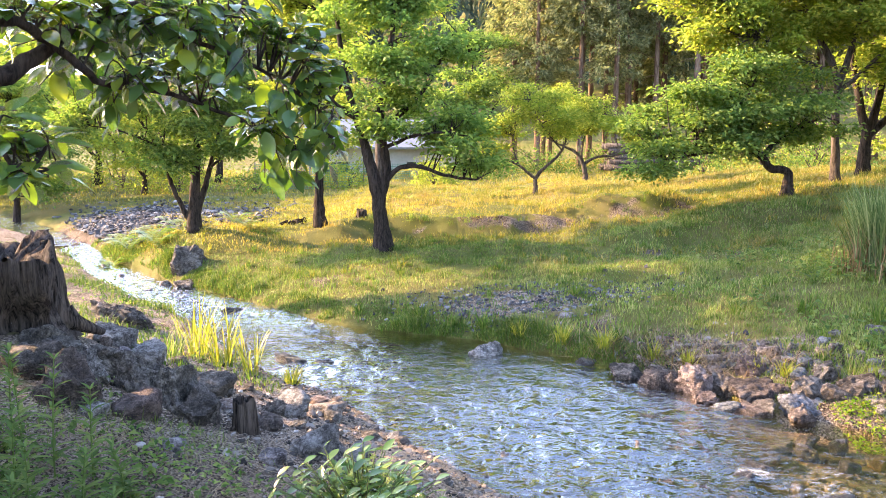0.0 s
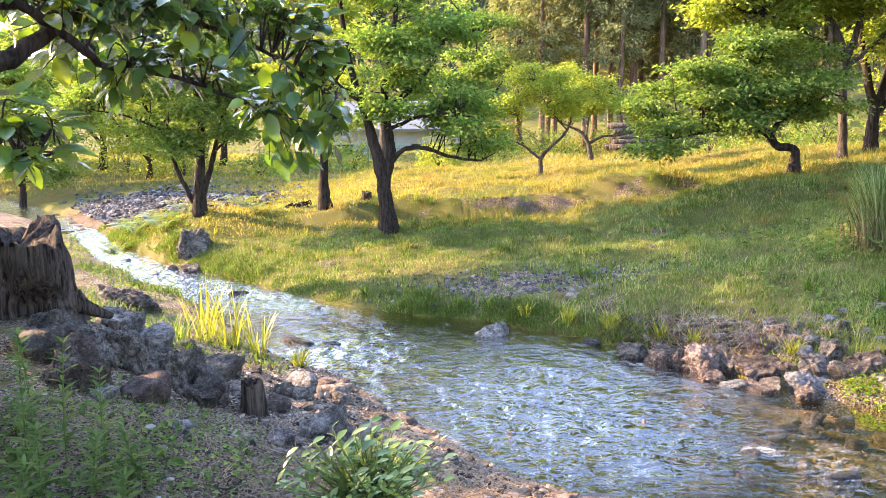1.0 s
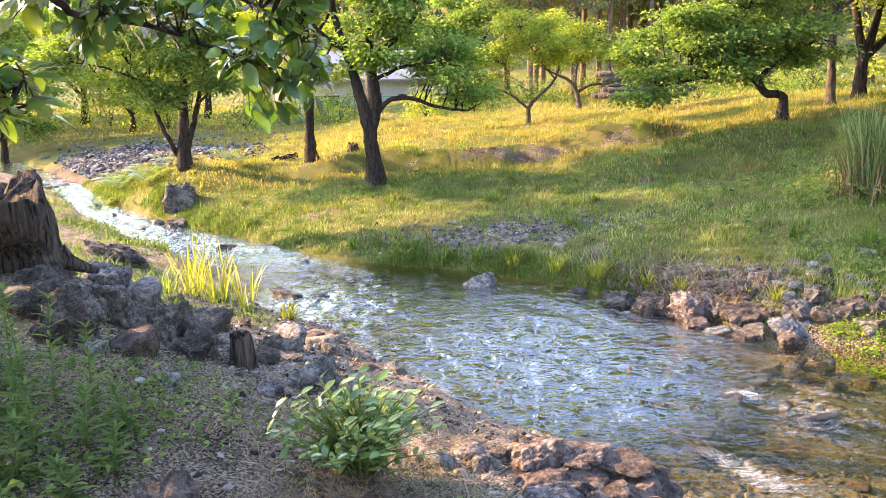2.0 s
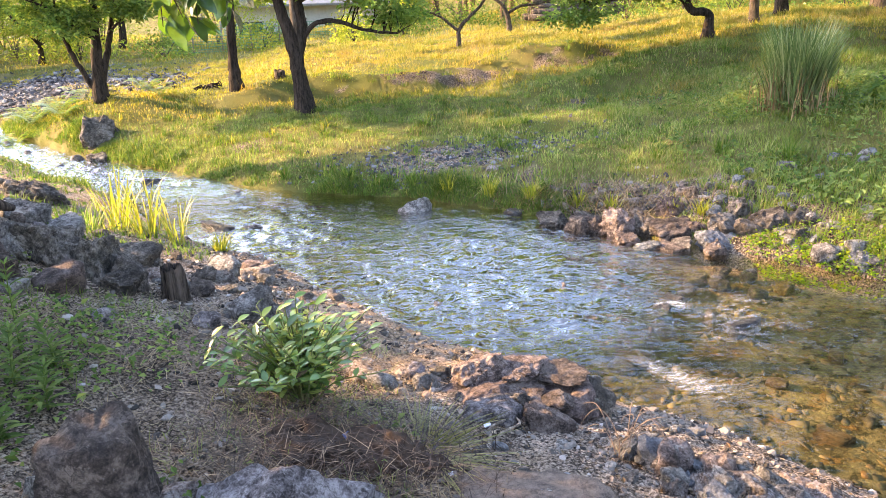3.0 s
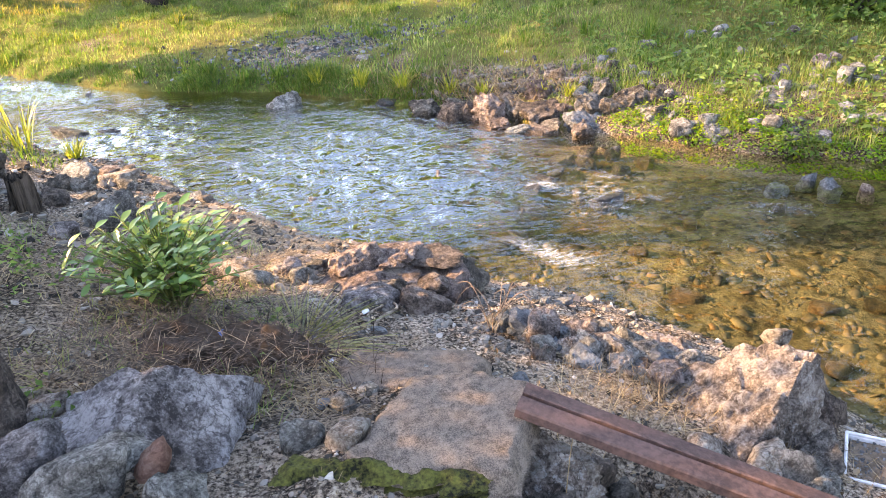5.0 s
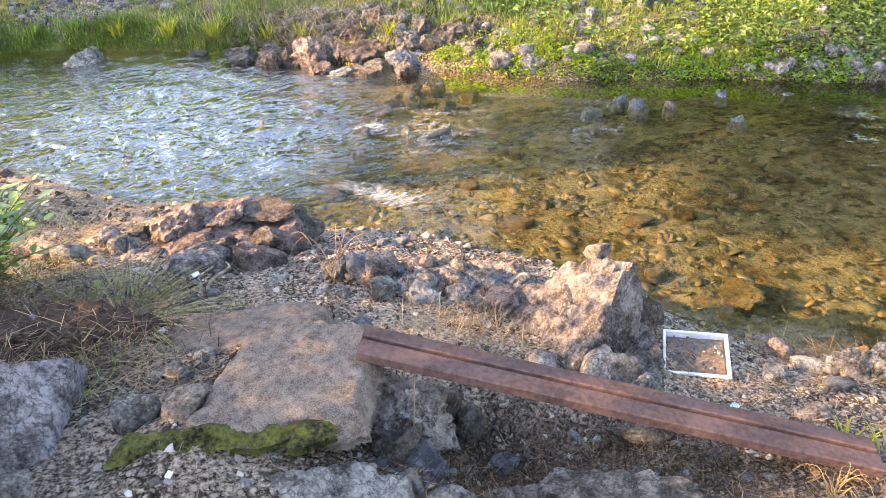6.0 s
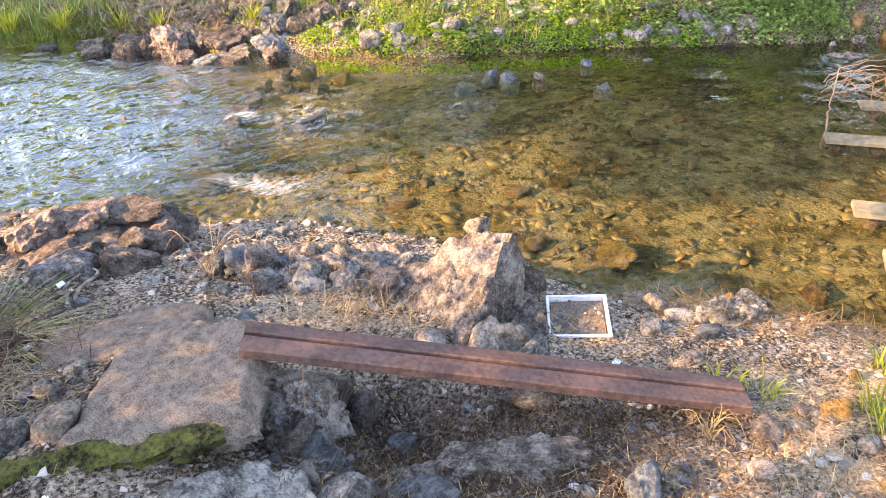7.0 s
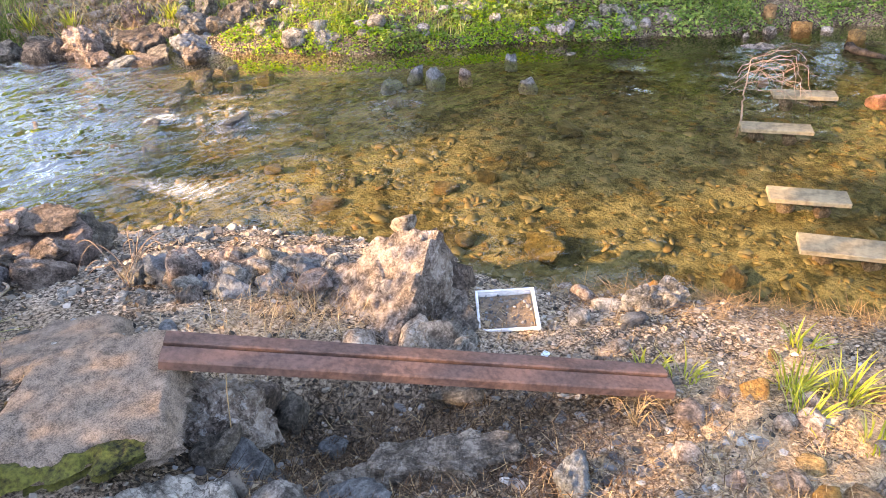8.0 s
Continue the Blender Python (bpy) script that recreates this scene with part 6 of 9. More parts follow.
rock("rock", 1.46, 1.27, 0.66, 0.24, 0.13, STONE_LAYERED, "low broken slab of layered dark grey rock", 58, -42, sub=5, rough=0.12, strata=0.35, z=0.36)
rock("rock", 1.22, 1.42, 0.3, 0.16, 0.09, STONE_LAYERED, "thin flake of layered rock", 223, -30, sub=4, strata=0.3)
rock("rock", 1.70, 0.88, 0.24, 0.16, 0.10, STONE_BLUE, "blue-grey broken stone in the litter", 224, 20, sub=4)
rock("rock", 1.14, 1.30, 0.36, 0.26, 0.10, STONE_BLUE, "flat grey stone by the path", 59, -30, sub=4)
rock("rock", 0.92, 1.42, 0.28, 0.2, 0.10, STONE_GREY, "flat pale stone among rubble", 60, 15, sub=4)
# shore by the crate
rock("boulder", 3.18, 1.45, 0.42, 0.28, 0.24, STONE_GREY, "pale pitted boulder on the shore", 61, -38, z=0.04, sub=5, rough=0.13)
rock("rock", 2.88, 1.40, 0.16, 0.13, 0.10, STONE_BLUE, "blue-grey cobble on the shore", 62, 10)
rock("rock", 2.74, 1.62, 0.16, 0.12, 0.10, STONE_GREY, "grey cobble near the crate", 63, 40)
rock("rock", 2.97, 1.60, 0.30, 0.14, 0.08, STONE_GREY, "flat greenish stone at the waterline", 64, -40)
rock("rock", 2.96, 1.78, 0.18, 0.14, 0.12, STONE_PALE, "pale upright stone at the waterline", 65, -20)
rock("rock", 3.42, 1.62, 0.16, 0.13, 0.09, STONE_OCHRE, "ochre wet stone at the waterline", 66, 0)
rock("rock", 3.02, 1.92, 0.12, 0.1, 0.07, STONE_PALE, "small pale stone by the crate", 67, 0)
rock("rock", 2.60, 1.32, 0.22, 0.13, 0.06, STONE_PALE, "low pale stone in the grit", 68, 0)
# left part of the bank below the stump
rock("boulder", -2.42, 4.72, 0.62, 0.5, 0.44, STONE_DARKBROWN, "dark brown boulder below the old stump", 70, 15, 0.3, sub=5, rough=0.1)
rock("rock", -2.02, 4.74, 0.36, 0.3, 0.24, STONE_DARKBROWN, "broken brown stone among bank rocks", 71, 25, sub=4)
rock("boulder", -2.36, 5.45, 0.85, 0.55, 0.34, STONE_LAYERED, "sloping slab of grey rock on the bank", 72, -35, 0.3, sub=5, rough=0.1, ry=14)
rock("boulder", -2.0, 5.35, 0.62, 0.42, 0.36, STONE_DARK, "fractured dark boulder on the bank", 73, -40, 0.3, sub=5, rough=0.12)
rock("rock", -1.72, 5.25, 0.30, 0.26, 0.3, STONE_DARK, "dark upright broken stone on gravel", 74, 10, sub=4)
rock("rock", -2.0, 6.25, 0.46, 0.36, 0.26, STONE_DARK, "dark rough stone near the yellow grass", 75, 20, sub=4)
rock("boulder", -2.95, 6.55, 0.44, 0.36, 0.26, STONE_GREY, "grey block of stone beside another", 76, 0, sub=4)
rock("boulder", -2.62, 6.5, 0.34, 0.32, 0.28, STONE_GREY, "squared grey stone near the stump", 77, 15, sub=4)
rock("boulder", -4.15, 9.35, 1.05, 0.6, 0.42, STONE_DARK, "long dark boulder at the stream edge", 78, -20, 0.3, sub=5, rough=0.1)
rock("rock", -3.1, 5.6, 0.4, 0.34, 0.26, STONE_DARK, "dark stone at the stump's foot", 79, 45, sub=4)
rock("rock", -2.85, 5.1, 0.5, 0.34, 0.28, STONE_DARK, "dark stone half buried in the bank", 80, -10, sub=4)
rock("rock", -3.3, 7.2, 0.5, 0.4, 0.3, STONE_DARK, "dark stone behind the stump", 81, 30, sub=4)
rock("rock", -0.93, 5.15, 0.46, 0.36, 0.24, STONE_GREY, "two-faced grey rock on the gravel", 82, 15, sub=4)
rock("rock", -0.62, 5.28, 0.26, 0.24, 0.2, STONE_GREY, "grey rock on the gravel", 83, 60, sub=4)
rock("rock", -1.05, 6.62, 0.42, 0.3, 0.18, STONE_PALE, "pale layered stone near the water", 84, 10, sub=4)
rock("rock", -1.42, 6.75, 0.38, 0.28, 0.12, STONE_GREY, "flat grey stone near the water", 85, -20, sub=4)
rock("rock", -0.35, 6.15, 0.16, 0.13, 0.1, STONE_DARK, "dark cobble at the waterline", 86, 0)
rock("rock", -1.75, 5.75, 0.3, 0.22, 0.1, STONE_PALE, "pale slab sunk in gravel", 87, 20)
rock("rock", -1.5, 5.6, 0.26, 0.2, 0.12, STONE_GREY, "grey stone sunk in gravel", 88, 70)
rng = np.random.default_rng(501)
for k in range(26):     # loose stones down the bank
    x, y = rng.uniform(-3.0, -0.4), rng.uniform(4.4, 7.2)
    if -to_line([x], [y], NEAR_BANK)[0][0] < 0.1:
        continue
    s = rng.uniform(0.09, 0.2)
    rock("stone", x, y, s * 1.2, s, s * 0.7, (STONE_GREY, STONE_PURPLE, STONE_BROWN, STONE_DARK)[k % 4], "loose bank stone among gravel", 510 + k % 9, rng.uniform(0, 360), group="loose stones on the bank", sub=2)
rng = np.random.default_rng(502)
for k in range(120):     # the low wall of rubble along the water
    t = rng.uniform(0, 1)
    x, y = 1.28 + 0.70 * t + rng.normal(0, 0.09), 3.14 - 0.46 * t + rng.normal(0, 0.11)
    s = rng.uniform(0.04, 0.15) * (1.0 if k % 5 else 1.35)
    heap = 0.13 * math.exp(-((x - 1.28 - 0.7 * t) ** 2 + (y - 3.14 + 0.46 * t) ** 2) / 0.02)
    rock("stone", x, y, s * 1.3, s, s * 0.7, (STONE_GREY, STONE_BLUE, STONE_GREY, STONE_PALE, STONE_BROWN, STONE_BLUE)[k % 6], "broken grey stone in the rubble wall", 540 + k % 14, rng.uniform(0, 360), group="rubble along the water", rx=rng.uniform(-25, 25), ry=rng.uniform(-20, 20), sink=0.3, z=gz(x, y) + heap * rng.uniform(0.1, 0.9) - 0.02, sub=3, rough=0.12)
rock("boulder", 1.98, 2.82, 0.40, 0.26, 0.22, STONE_PALE, "pale crusted block in the rubble wall", 89, -30, sub=5, rough=0.14)
rock("boulder", 1.42, 3.05, 0.26, 0.24, 0.24, STONE_BROWN, "brown block topping the rubble wall", 90, 20, sub=4, rough=0.12)
# rocks in the stream
STREAM = [(0.55, 9.1, 0.40, 0.30, 0.17, STONE_GREY, "round grey rock rising from the stream", 100), (0.55, 6.05, 0.24, 0.2, 0.06, STONE_WET, "dark wet stone breaking the riffle", 101), (0.35, 5.68, 0.24, 0.12, 0.03, STONE_WET, "low wet stone in the current", 102),
          (-1.85, 8.98, 0.45, 0.3, 0.10, STONE_WET, "dark rock with water curling round it", 103), (-1.45, 8.85, 0.4, 0.22, 0.06, STONE_WET, "flat wet rock in the stream", 104), (-0.31, 8.3, 0.30, 0.12, 0.05, STONE_WET, "low dark stone in fast water", 105),
          (2.0, 5.28, 0.30, 0.24, 0.08, STONE_WET, "mossy wet stone at the riffle", 106), (2.35, 5.62, 0.24, 0.2, 0.07, STONE_WET, "dark wet boulder at the riffle", 107), (2.6, 5.9, 0.2, 0.18, 0.05, STONE_WET, "low stone in rippling water", 108),
          (1.72, 6.2, 0.34, 0.2, 0.02, STONE_DARKBROWN, "brown flat stone under the ripples", 109), (3.15, 6.25, 0.22, 0.14, 0.06, STONE_WET, "pointed wet stone in the stream", 110), (3.5, 6.35, 0.15, 0.12, 0.04, STONE_WET, "small wet stone by the far bank", 111),
          (2.9, 5.3, 0.28, 0.22, 0.07, STONE_WET, "wet stone under white water", 112), (3.7, 6.05, 0.2, 0.14, 0.03, STONE_WETOCHRE, "ochre stone awash in the stream", 113), (1.85, 4.95, 0.34, 0.22, 0.03, STONE_WETOCHRE, "brown stone under the small fall", 114),
          (4.38, 5.06, 0.18, 0.15, 0.10, STONE_BLUE, "grey stone standing in shallow water", 115), (4.78, 4.86, 0.20, 0.16, 0.10, STONE_BLUE, "blue-grey stone standing in the stream", 116), (4.70, 5.08, 0.15, 0.12, 0.09, STONE_BLUE, "grey stone behind another in the stream", 117),
          (4.99, 4.70, 0.11, 0.10, 0.08, STONE_BROWN, "small brown stone in the stream", 118), (5.25, 4.16, 0.17, 0.14, 0.09, STONE_BLUE, "rounded blue-grey stone in calm water", 119), (5.60, 4.66, 0.16, 0.12, 0.06, STONE_BLUE, "low round stone in calm water", 120),
          (3.32, 2.32, 0.25, 0.2, 0.045, STONE_WETOCHRE, "ochre-stained stone awash near the boulder", 121), (4.2, 4.75, 0.14, 0.1, 0.03, STONE_WETOCHRE, "rusty stone awash in shallow water", 122), (6.1, 4.35, 0.14, 0.12, 0.08, STONE_DARK, "dark stone near the far bank", 123), (3.93, 1.38, 0.14, 0.1, 0.04, STONE_WETOCHRE, "brown stone near the planks", 124),
          (-6.3, 14.6, 0.26, 0.2, 0.08, STONE_WET, "wet stone in the upper stream", 125), (-5.3, 13.2, 0.22, 0.16, 0.06, STONE_WET, "wet stone in the upper stream", 126), (-3.3, 11.6, 0.34, 0.22, 0.08, STONE_WET, "dark stone at the far edge", 127), (-1.9, 10.6, 0.34, 0.18, 0.06, STONE_WET, "dark stone below the grass bank", 128),
          (-7.2, 15.9, 0.2, 0.2, 0.07, STONE_WET, "wet stone in the upper stream", 129), (-5.9, 13.9, 0.16, 0.14, 0.05, STONE_WET, "wet stone in the upper stream", 130), (-4.5, 12.3, 0.18, 0.14, 0.05, STONE_WET, "wet stone in the upper stream", 131), (4.9, 3.4, 0.24, 0.16, 0, STONE_WETOCHRE, "brown stone just under water", 132),
          (2.76, 3.76, 0.22, 0.15, 0.0, STONE_WETOCHRE, "ochre cobble under shallow water", 133), (3.46, 3.36, 0.18, 0.14, 0.0, STONE_WETOCHRE, "ochre cobble under shallow water", 134), (3.36, 4.72, 0.14, 0.1, 0, STONE_WETOCHRE, "ochre cobble under the shallows", 135),
          (3.80, 3.27, 0.16, 0.12, 0.0, STONE_WETOCHRE, "ochre cobble under shallow water", 136), (2.76, 4.43, 0.15, 0.1, 0.0, STONE_WETOCHRE, "ochre cobble under shallow water", 137), (3.10, 2.78, 0.14, 0.1, 0.0, STONE_WETOCHRE, "ochre cobble under shallow water", 138)]
for x, y, w, d, h, m, lab, seed in STREAM:
    rock("stream_rock", x, y, w * 1.25, d * 1.3, (max(h * 1.1, 0.035) if h else -0.035) + 0.10, m, lab, 600 + seed % 9, (seed * 47) % 360, 0.3, z=-0.10, sub=4, rough=0.09)
# the far bank
FAR = "rocks along the far bank"
for x, y, w, d, h, m, lab, seed in [(2.30, 7.95, 0.40, 0.34, 0.28, STONE_DARKBROWN, "squared brown rock under the overhanging bank", 140), (2.70, 7.72, 0.46, 0.4, 0.34, STONE_BROWN, "big orange-brown block at the waterline", 141), (2.46, 8.18, 0.36, 0.3, 0.24, STONE_DARK, "dark stone set in the grassy bank", 142),
                                    (3.22, 7.42, 0.56, 0.4, 0.27, STONE_DARKBROWN, "rounded reddish-brown boulder at the water", 143), (3.52, 7.06, 0.44, 0.36, 0.24, STONE_BLUE, "mottled grey-purple boulder at the waterline", 144), (3.40, 6.88, 0.28, 0.24, 0.18, STONE_BROWN, "small brown stone in the shallows", 145),
                                    (3.66, 7.22, 0.44, 0.36, 0.34, STONE_DARK, "dark rounded boulder on the bank", 146), (4.02, 7.1, 0.42, 0.36, 0.30, STONE_DARK, "dark boulder beside another", 147), (4.32, 6.95, 0.34, 0.3, 0.26, STONE_DARK, "dark boulder at the row's end", 148),
                                    (2.86, 7.18, 0.36, 0.24, 0.14, STONE_BLUE, "flat grey stone in the shallows", 149), (3.0, 7.06, 0.34, 0.2, 0.10, STONE_DARKBROWN, "brown slab in the shallows", 150), (1.72, 8.75, 0.34, 0.22, 0.10, STONE_WET, "low dark stone at the grass edge", 151),
                                    (4.49, 6.15, 0.34, 0.24, 0.24, STONE_BLUE, "pointed pale grey stone in the weeds", 152), (4.3, 6.62, 0.2, 0.16, 0.14, STONE_GREY, "grey stone in the weeds", 153), (5.25, 6.35, 0.46, 0.34, 0.26, STONE_GREY, "large grey stone in green weeds", 154),
                                    (5.62, 6.25, 0.3, 0.24, 0.18, STONE_PALE, "pale stone in green weeds", 155), (5.95, 5.75, 0.34, 0.26, 0.2, STONE_GREY, "grey stone on the green slope", 156), (1.68, 9.92, 0.26, 0.2, 0.17, STONE_PALE, "pale stone lying in the gravel heap", 157),
                                    (-4.85, 14.1, 0.80, 0.6, 0.78, STONE_DARK, "tall dark boulder at the bend of the stream", 158), (-4.75, 13.5, 0.42, 0.3, 0.26, STONE_DARK, "dark stone at the waterline", 159), (-5.15, 13.75, 0.3, 0.26, 0.2, STONE_GREY, "grey stone at the waterline", 160),
                                    (6.8, 4.6, 0.4, 0.3, 0.3, STONE_GREY, "grey stone standing in the green bank", 166), (7.1, 4.5, 0.3, 0.26, 0.24, STONE_GREY, "grey stone in the green bank", 167), (7.5, 4.2, 0.5, 0.4, 0.34, STONE_BROWN, "brown stone at the water's edge", 168), (0.1, 12.6, 0.3, 0.2, 0.1, STONE_GREY, "grey stone in the meadow", 169)]:
    rock("boulder" if w > 0.38 else "rock", x, y, w * (1.12 if seed < 152 else 1), d, h * (0.9 if seed < 152 else 0.5 if seed > 160 else 0.7), m, lab, 620 + seed % 11 if seed != 158 else seed, (seed * 31) % 50 - 25, 0.28, z=max(0.0, gz(x, y) - 0.06), sub=4, group=FAR, rough=0.1)
def strewn(name, spots, seed, material, label):
    """Many like stones, sunk a little, as one mesh."""
    rng = np.random.default_rng(seed)
    P = np.array([(x, y, gz(x, y) + 0.10 * w) for x, y, w in spots])
    V, F = many([rock_data(570 + k, 3)  for k in range(9)], P, np.array([w for x, y, w in spots]) * 0.58, rng, 0.75, tilt=0.25)
    stuff(name, V, F, material, label, "stones")


rng = np.random.default_rng(503)
weed_spots = []
while len(weed_spots) < 190:
    x, y = rng.uniform(3.6, 7.6), rng.uniform(4.2, 8.2)
    f = to_line([x], [y], FAR_BANK)[0][0]
    if 0.12 < f < 2.6 and rng.uniform() > f * 0.28:
        weed_spots.append((x, y, rng.uniform(0.06, 0.15) * (1.5 if len(weed_spots) % 6 == 0 else 1.0)))
weed_spots.sort(key=lambda q: -q[2])
for k, (x, y, w) in enumerate(weed_spots[:50]):
    rock("stone", x, y, w * 1.3, w, w * 0.7, (STONE_GREY, STONE_BLUE, STONE_PURPLE, STONE_GREY)[k % 4], "grey stone among weeds on the far bank", 570 + k % 13, 83 * k, group="stones in the weeds", sink=0.2)
strewn("weed_stones", weed_spots[50::2], 531, WEED_STONES, "small grey stones among weeds on the far bank")
strewn("weed_pebbles", weed_spots[51::2], 532, WEED_STONES_PALE, "small pale stones among weeds on the far bank")
rng = np.random.default_rng(504)
lip_spots = []
for k in range(70):     # stones showing along the crumbling lip of the far bank
    t = rng.uniform(0, 1)
    x, y = 2.15 + 1.9 * t + rng.normal(0, 0.15), 8.75 - 1.15 * t + rng.normal(0, 0.16)
    if to_line([x], [y], FAR_BANK)[0][0] > 0.12:
        lip_spots.append((x, y, rng.uniform(0.07, 0.17)))
strewn("lip_stones", lip_spots[::2], 533, STONE_BROWN, "brown stones on the crumbling lip of the bank")
strewn("lip_stones", lip_spots[1::2], 534, STONE_DARK, "dark stones on the crumbling lip of the bank")

for k, (x, y, w, h, m) in enumerate([(2.08, 8.22, 0.34, 0.2, STONE_DARK), (2.52, 7.88, 0.26, 0.2, STONE_DARKBROWN), (2.96, 7.66, 0.34, 0.24, STONE_DARK), (3.38, 7.36, 0.26, 0.2, STONE_DARKBROWN), (3.86, 7.02, 0.32, 0.2, STONE_DARK), (4.2, 6.78, 0.3, 0.18, STONE_DARK), (4.5, 6.72, 0.26, 0.16, STONE_GREY), (3.15, 7.12, 0.3, 0.12, STONE_DARK), (2.66, 7.46, 0.3, 0.12, STONE_BROWN), (3.3, 7.75, 0.36, 0.24, STONE_DARKBROWN), (3.9, 7.4, 0.36, 0.26, STONE_DARK)]):
    rock("rock", x, y, w * 1.2, w * 0.9, h, m, "dark packed stone under the bank's lip", 620 + k, 40 * k, 0.28, z=max(0.0, gz(x, y) - 0.05), sub=4, group=FAR, rough=0.1)

for k, (x, y, w, h, m) in enumerate([(1.98, 4.98, 0.30, 0.06, STONE_WET), (2.14, 5.2, 0.26, 0.05, STONE_DARK), (2.28, 5.42, 0.3, 0.08, STONE_WET), (2.52, 5.86, 0.24, 0.05, STONE_WET), (2.78, 6.1, 0.3, 0.06, STONE_DARK), (3.0, 6.36, 0.36, 0.09, STONE_BLUE), (3.3, 6.5, 0.3, 0.08, STONE_WET), (1.78, 4.82, 0.3, 0.04, STONE_DARKBROWN), (3.4, 6.0, 0.2, 0.05, STONE_DARK), (2.75, 5.55, 0.2, 0.04, STONE_WET)]):
    rock("stream_rock", x, y, w * 1.0, w * 0.7, h * 0.5 + 0.11, STONE_WET if k % 3 else STONE_DARK, "dark wet stone on the sill of the riffle", 600 + k, 67 * k, 0.3, z=-0.11, sub=4, group="stones on the riffle's sill", rough=0.09)

rng = np.random.default_rng(505)
made = 0
while made < 20:     # dark angular rocks stepping down from the old stump to the water
    t = rng.uniform(0, 1)
    x, y = -3.0 + 1.9 * t + rng.normal(0, 0.28), 5.3 + 0.7 * rng.uniform(-1, 1) + 0.5 * t
    if -to_line([x], [y], NEAR_BANK)[0][0] < 0.2:
        continue
    w = rng.uniform(0.2, 0.48) * (1.1 - 0.4 * t)
    rock("rock", x, y, w, w * rng.uniform(0.5, 0.8), w * rng.uniform(0.35, 0.6), (STONE_DARK, STONE_LAYERED, STONE_DARKBROWN, STONE_GREY)[made % 4], "dark angular rock on the stepped bank", 660 + made % 10, rng.uniform(0, 360), 0.25, rx=rng.uniform(-12, 12), ry=rng.uniform(-14, 14), sub=4, group="rocks stepping down the bank", rough=0.11, strata=0.15)
    made += 1

rng = np.random.default_rng(506)
for k in range(30):     # tan cobbles in the sunny litter at the path's end
    x, y, w = rng.uniform(2.05, 3.1), rng.uniform(0.05, 0.85), rng.uniform(0.05, 0.13)
    rock("stone", x, y, w * 1.2, w, w * 0.6, (STONE_OCHRE, STONE_PALE, STONE_BROWN)[k % 3], "tan cobble lying in sunny litter", 510 + k % 9, rng.uniform(0, 360), group="cobbles at the path's end", sub=3)
rng = np.random.default_rng(507)
for k in range(46):     # small grey stones on the trodden path
    x, y, w = rng.uniform(0.2, 2.0), rng.uniform(2.35, 3.7), rng.uniform(0.03, 0.09)
    if -to_line([x], [y], NEAR_BANK)[0][0] < 0.3:
        continue
    rock("stone", x, y, w * 1.3, w, w * 0.5, (STONE_GREY, STONE_BLUE, STONE_PALE)[k % 3], "small grey stone on the trodden path", 510 + k % 9, rng.uniform(0, 360), group="stones on the path", sub=2)

# rocks and tan blocks washed together at the bend
BLOCK = [(0, 0, 1, 0.8), (1, 0.05, 0.05, 0.85), (-1, 0.1, 0.1, 0.85), (0.1, 1, 0, 0.85), (-0.1, -1, 0.1, 0.85), (0, 0, -1, 0.6), (0.7, -0.7, 0.4, 0.98)]
# orange sunlight on the lit blocks is put into their ochre colour
for k, (x, y, w, d, h, m, rz, lab, cuts) in enumerate([(7.62, 3.16, 0.85, 0.5, 0.22, STONE_DARK, -40, "flat dark grey boulder lying in the bend", None), (7.86, 3.46, 0.26, 0.22, 0.2, STONE_BROWN, 0, "rounded brown stone at the bend", None), (8.32, 3.46, 0.32, 0.26, 0.36, STONE_OCHRE, 15, "orange-lit squared block at the bend", BLOCK),
                                                       (8.12, 3.32, 0.30, 0.26, 0.27, STONE_PALE, -20, "pale tan block beside the flat boulder", BLOCK), (8.46, 3.14, 0.46, 0.34, 0.36, STONE_OCHRE, -38, "large orange-lit block of stone at the bend", BLOCK), (8.62, 2.94, 0.28, 0.24, 0.2, STONE_PALE, -50, "pale grey squared stone at the bend", BLOCK),
                                                       (8.60, 2.62, 0.36, 0.32, 0.36, STONE_OCHRE, -25, "ochre cube of stone standing in the water", BLOCK), (7.14, 1.84, 0.5, 0.26, 0.14, STONE_RED, -55, "red-brown stone awash beyond the planks", None), (8.7, 3.75, 0.7, 0.5, 0.4, STONE_DARKBROWN, 10, "brown rock under the shady bank", None), (6.9, 2.75, 0.3, 0.2, 0.08, STONE_RED, 20, "low red-brown stone near the twigs", None)]):
    rock("block" if cuts else "boulder" if w > 0.4 else "stone", x, y, w * 0.50, d * 0.50, h * 0.30 + 0.08, m, lab, 680 + k, rz, 0.2, z=max(-0.08, gz(x, y) - 0.03), sub=4, group="rocks at the bend", cuts=cuts, rough=0.05 if cuts else 0.09)

# ---- slab, beam, crate, planks ----
def poly_inside(x, y, poly):
    """Signed distance to a closed outline, positive inside."""
    poly = np.asarray(poly, float)
    best, inside = np.full(len(x), 1e9), np.zeros(len(x), bool)
    for a, b in zip(poly, np.roll(poly, -1, 0)):
        d = b - a
        t = np.clip(((x - a[0]) * d[0] + (y - a[1]) * d[1]) / (d @ d), 0, 1)
        best = np.minimum(best, np.hypot(x - a[0] - t * d[0], y - a[1] - t * d[1]))
        cross = ((a[1] > y) != (b[1] > y)) & (x < (b[0] - a[0]) * (y - a[1]) / (b[1] - a[1] + 1e-12) + a[0])
        inside ^= cross
    return np.where(inside, best, -best)


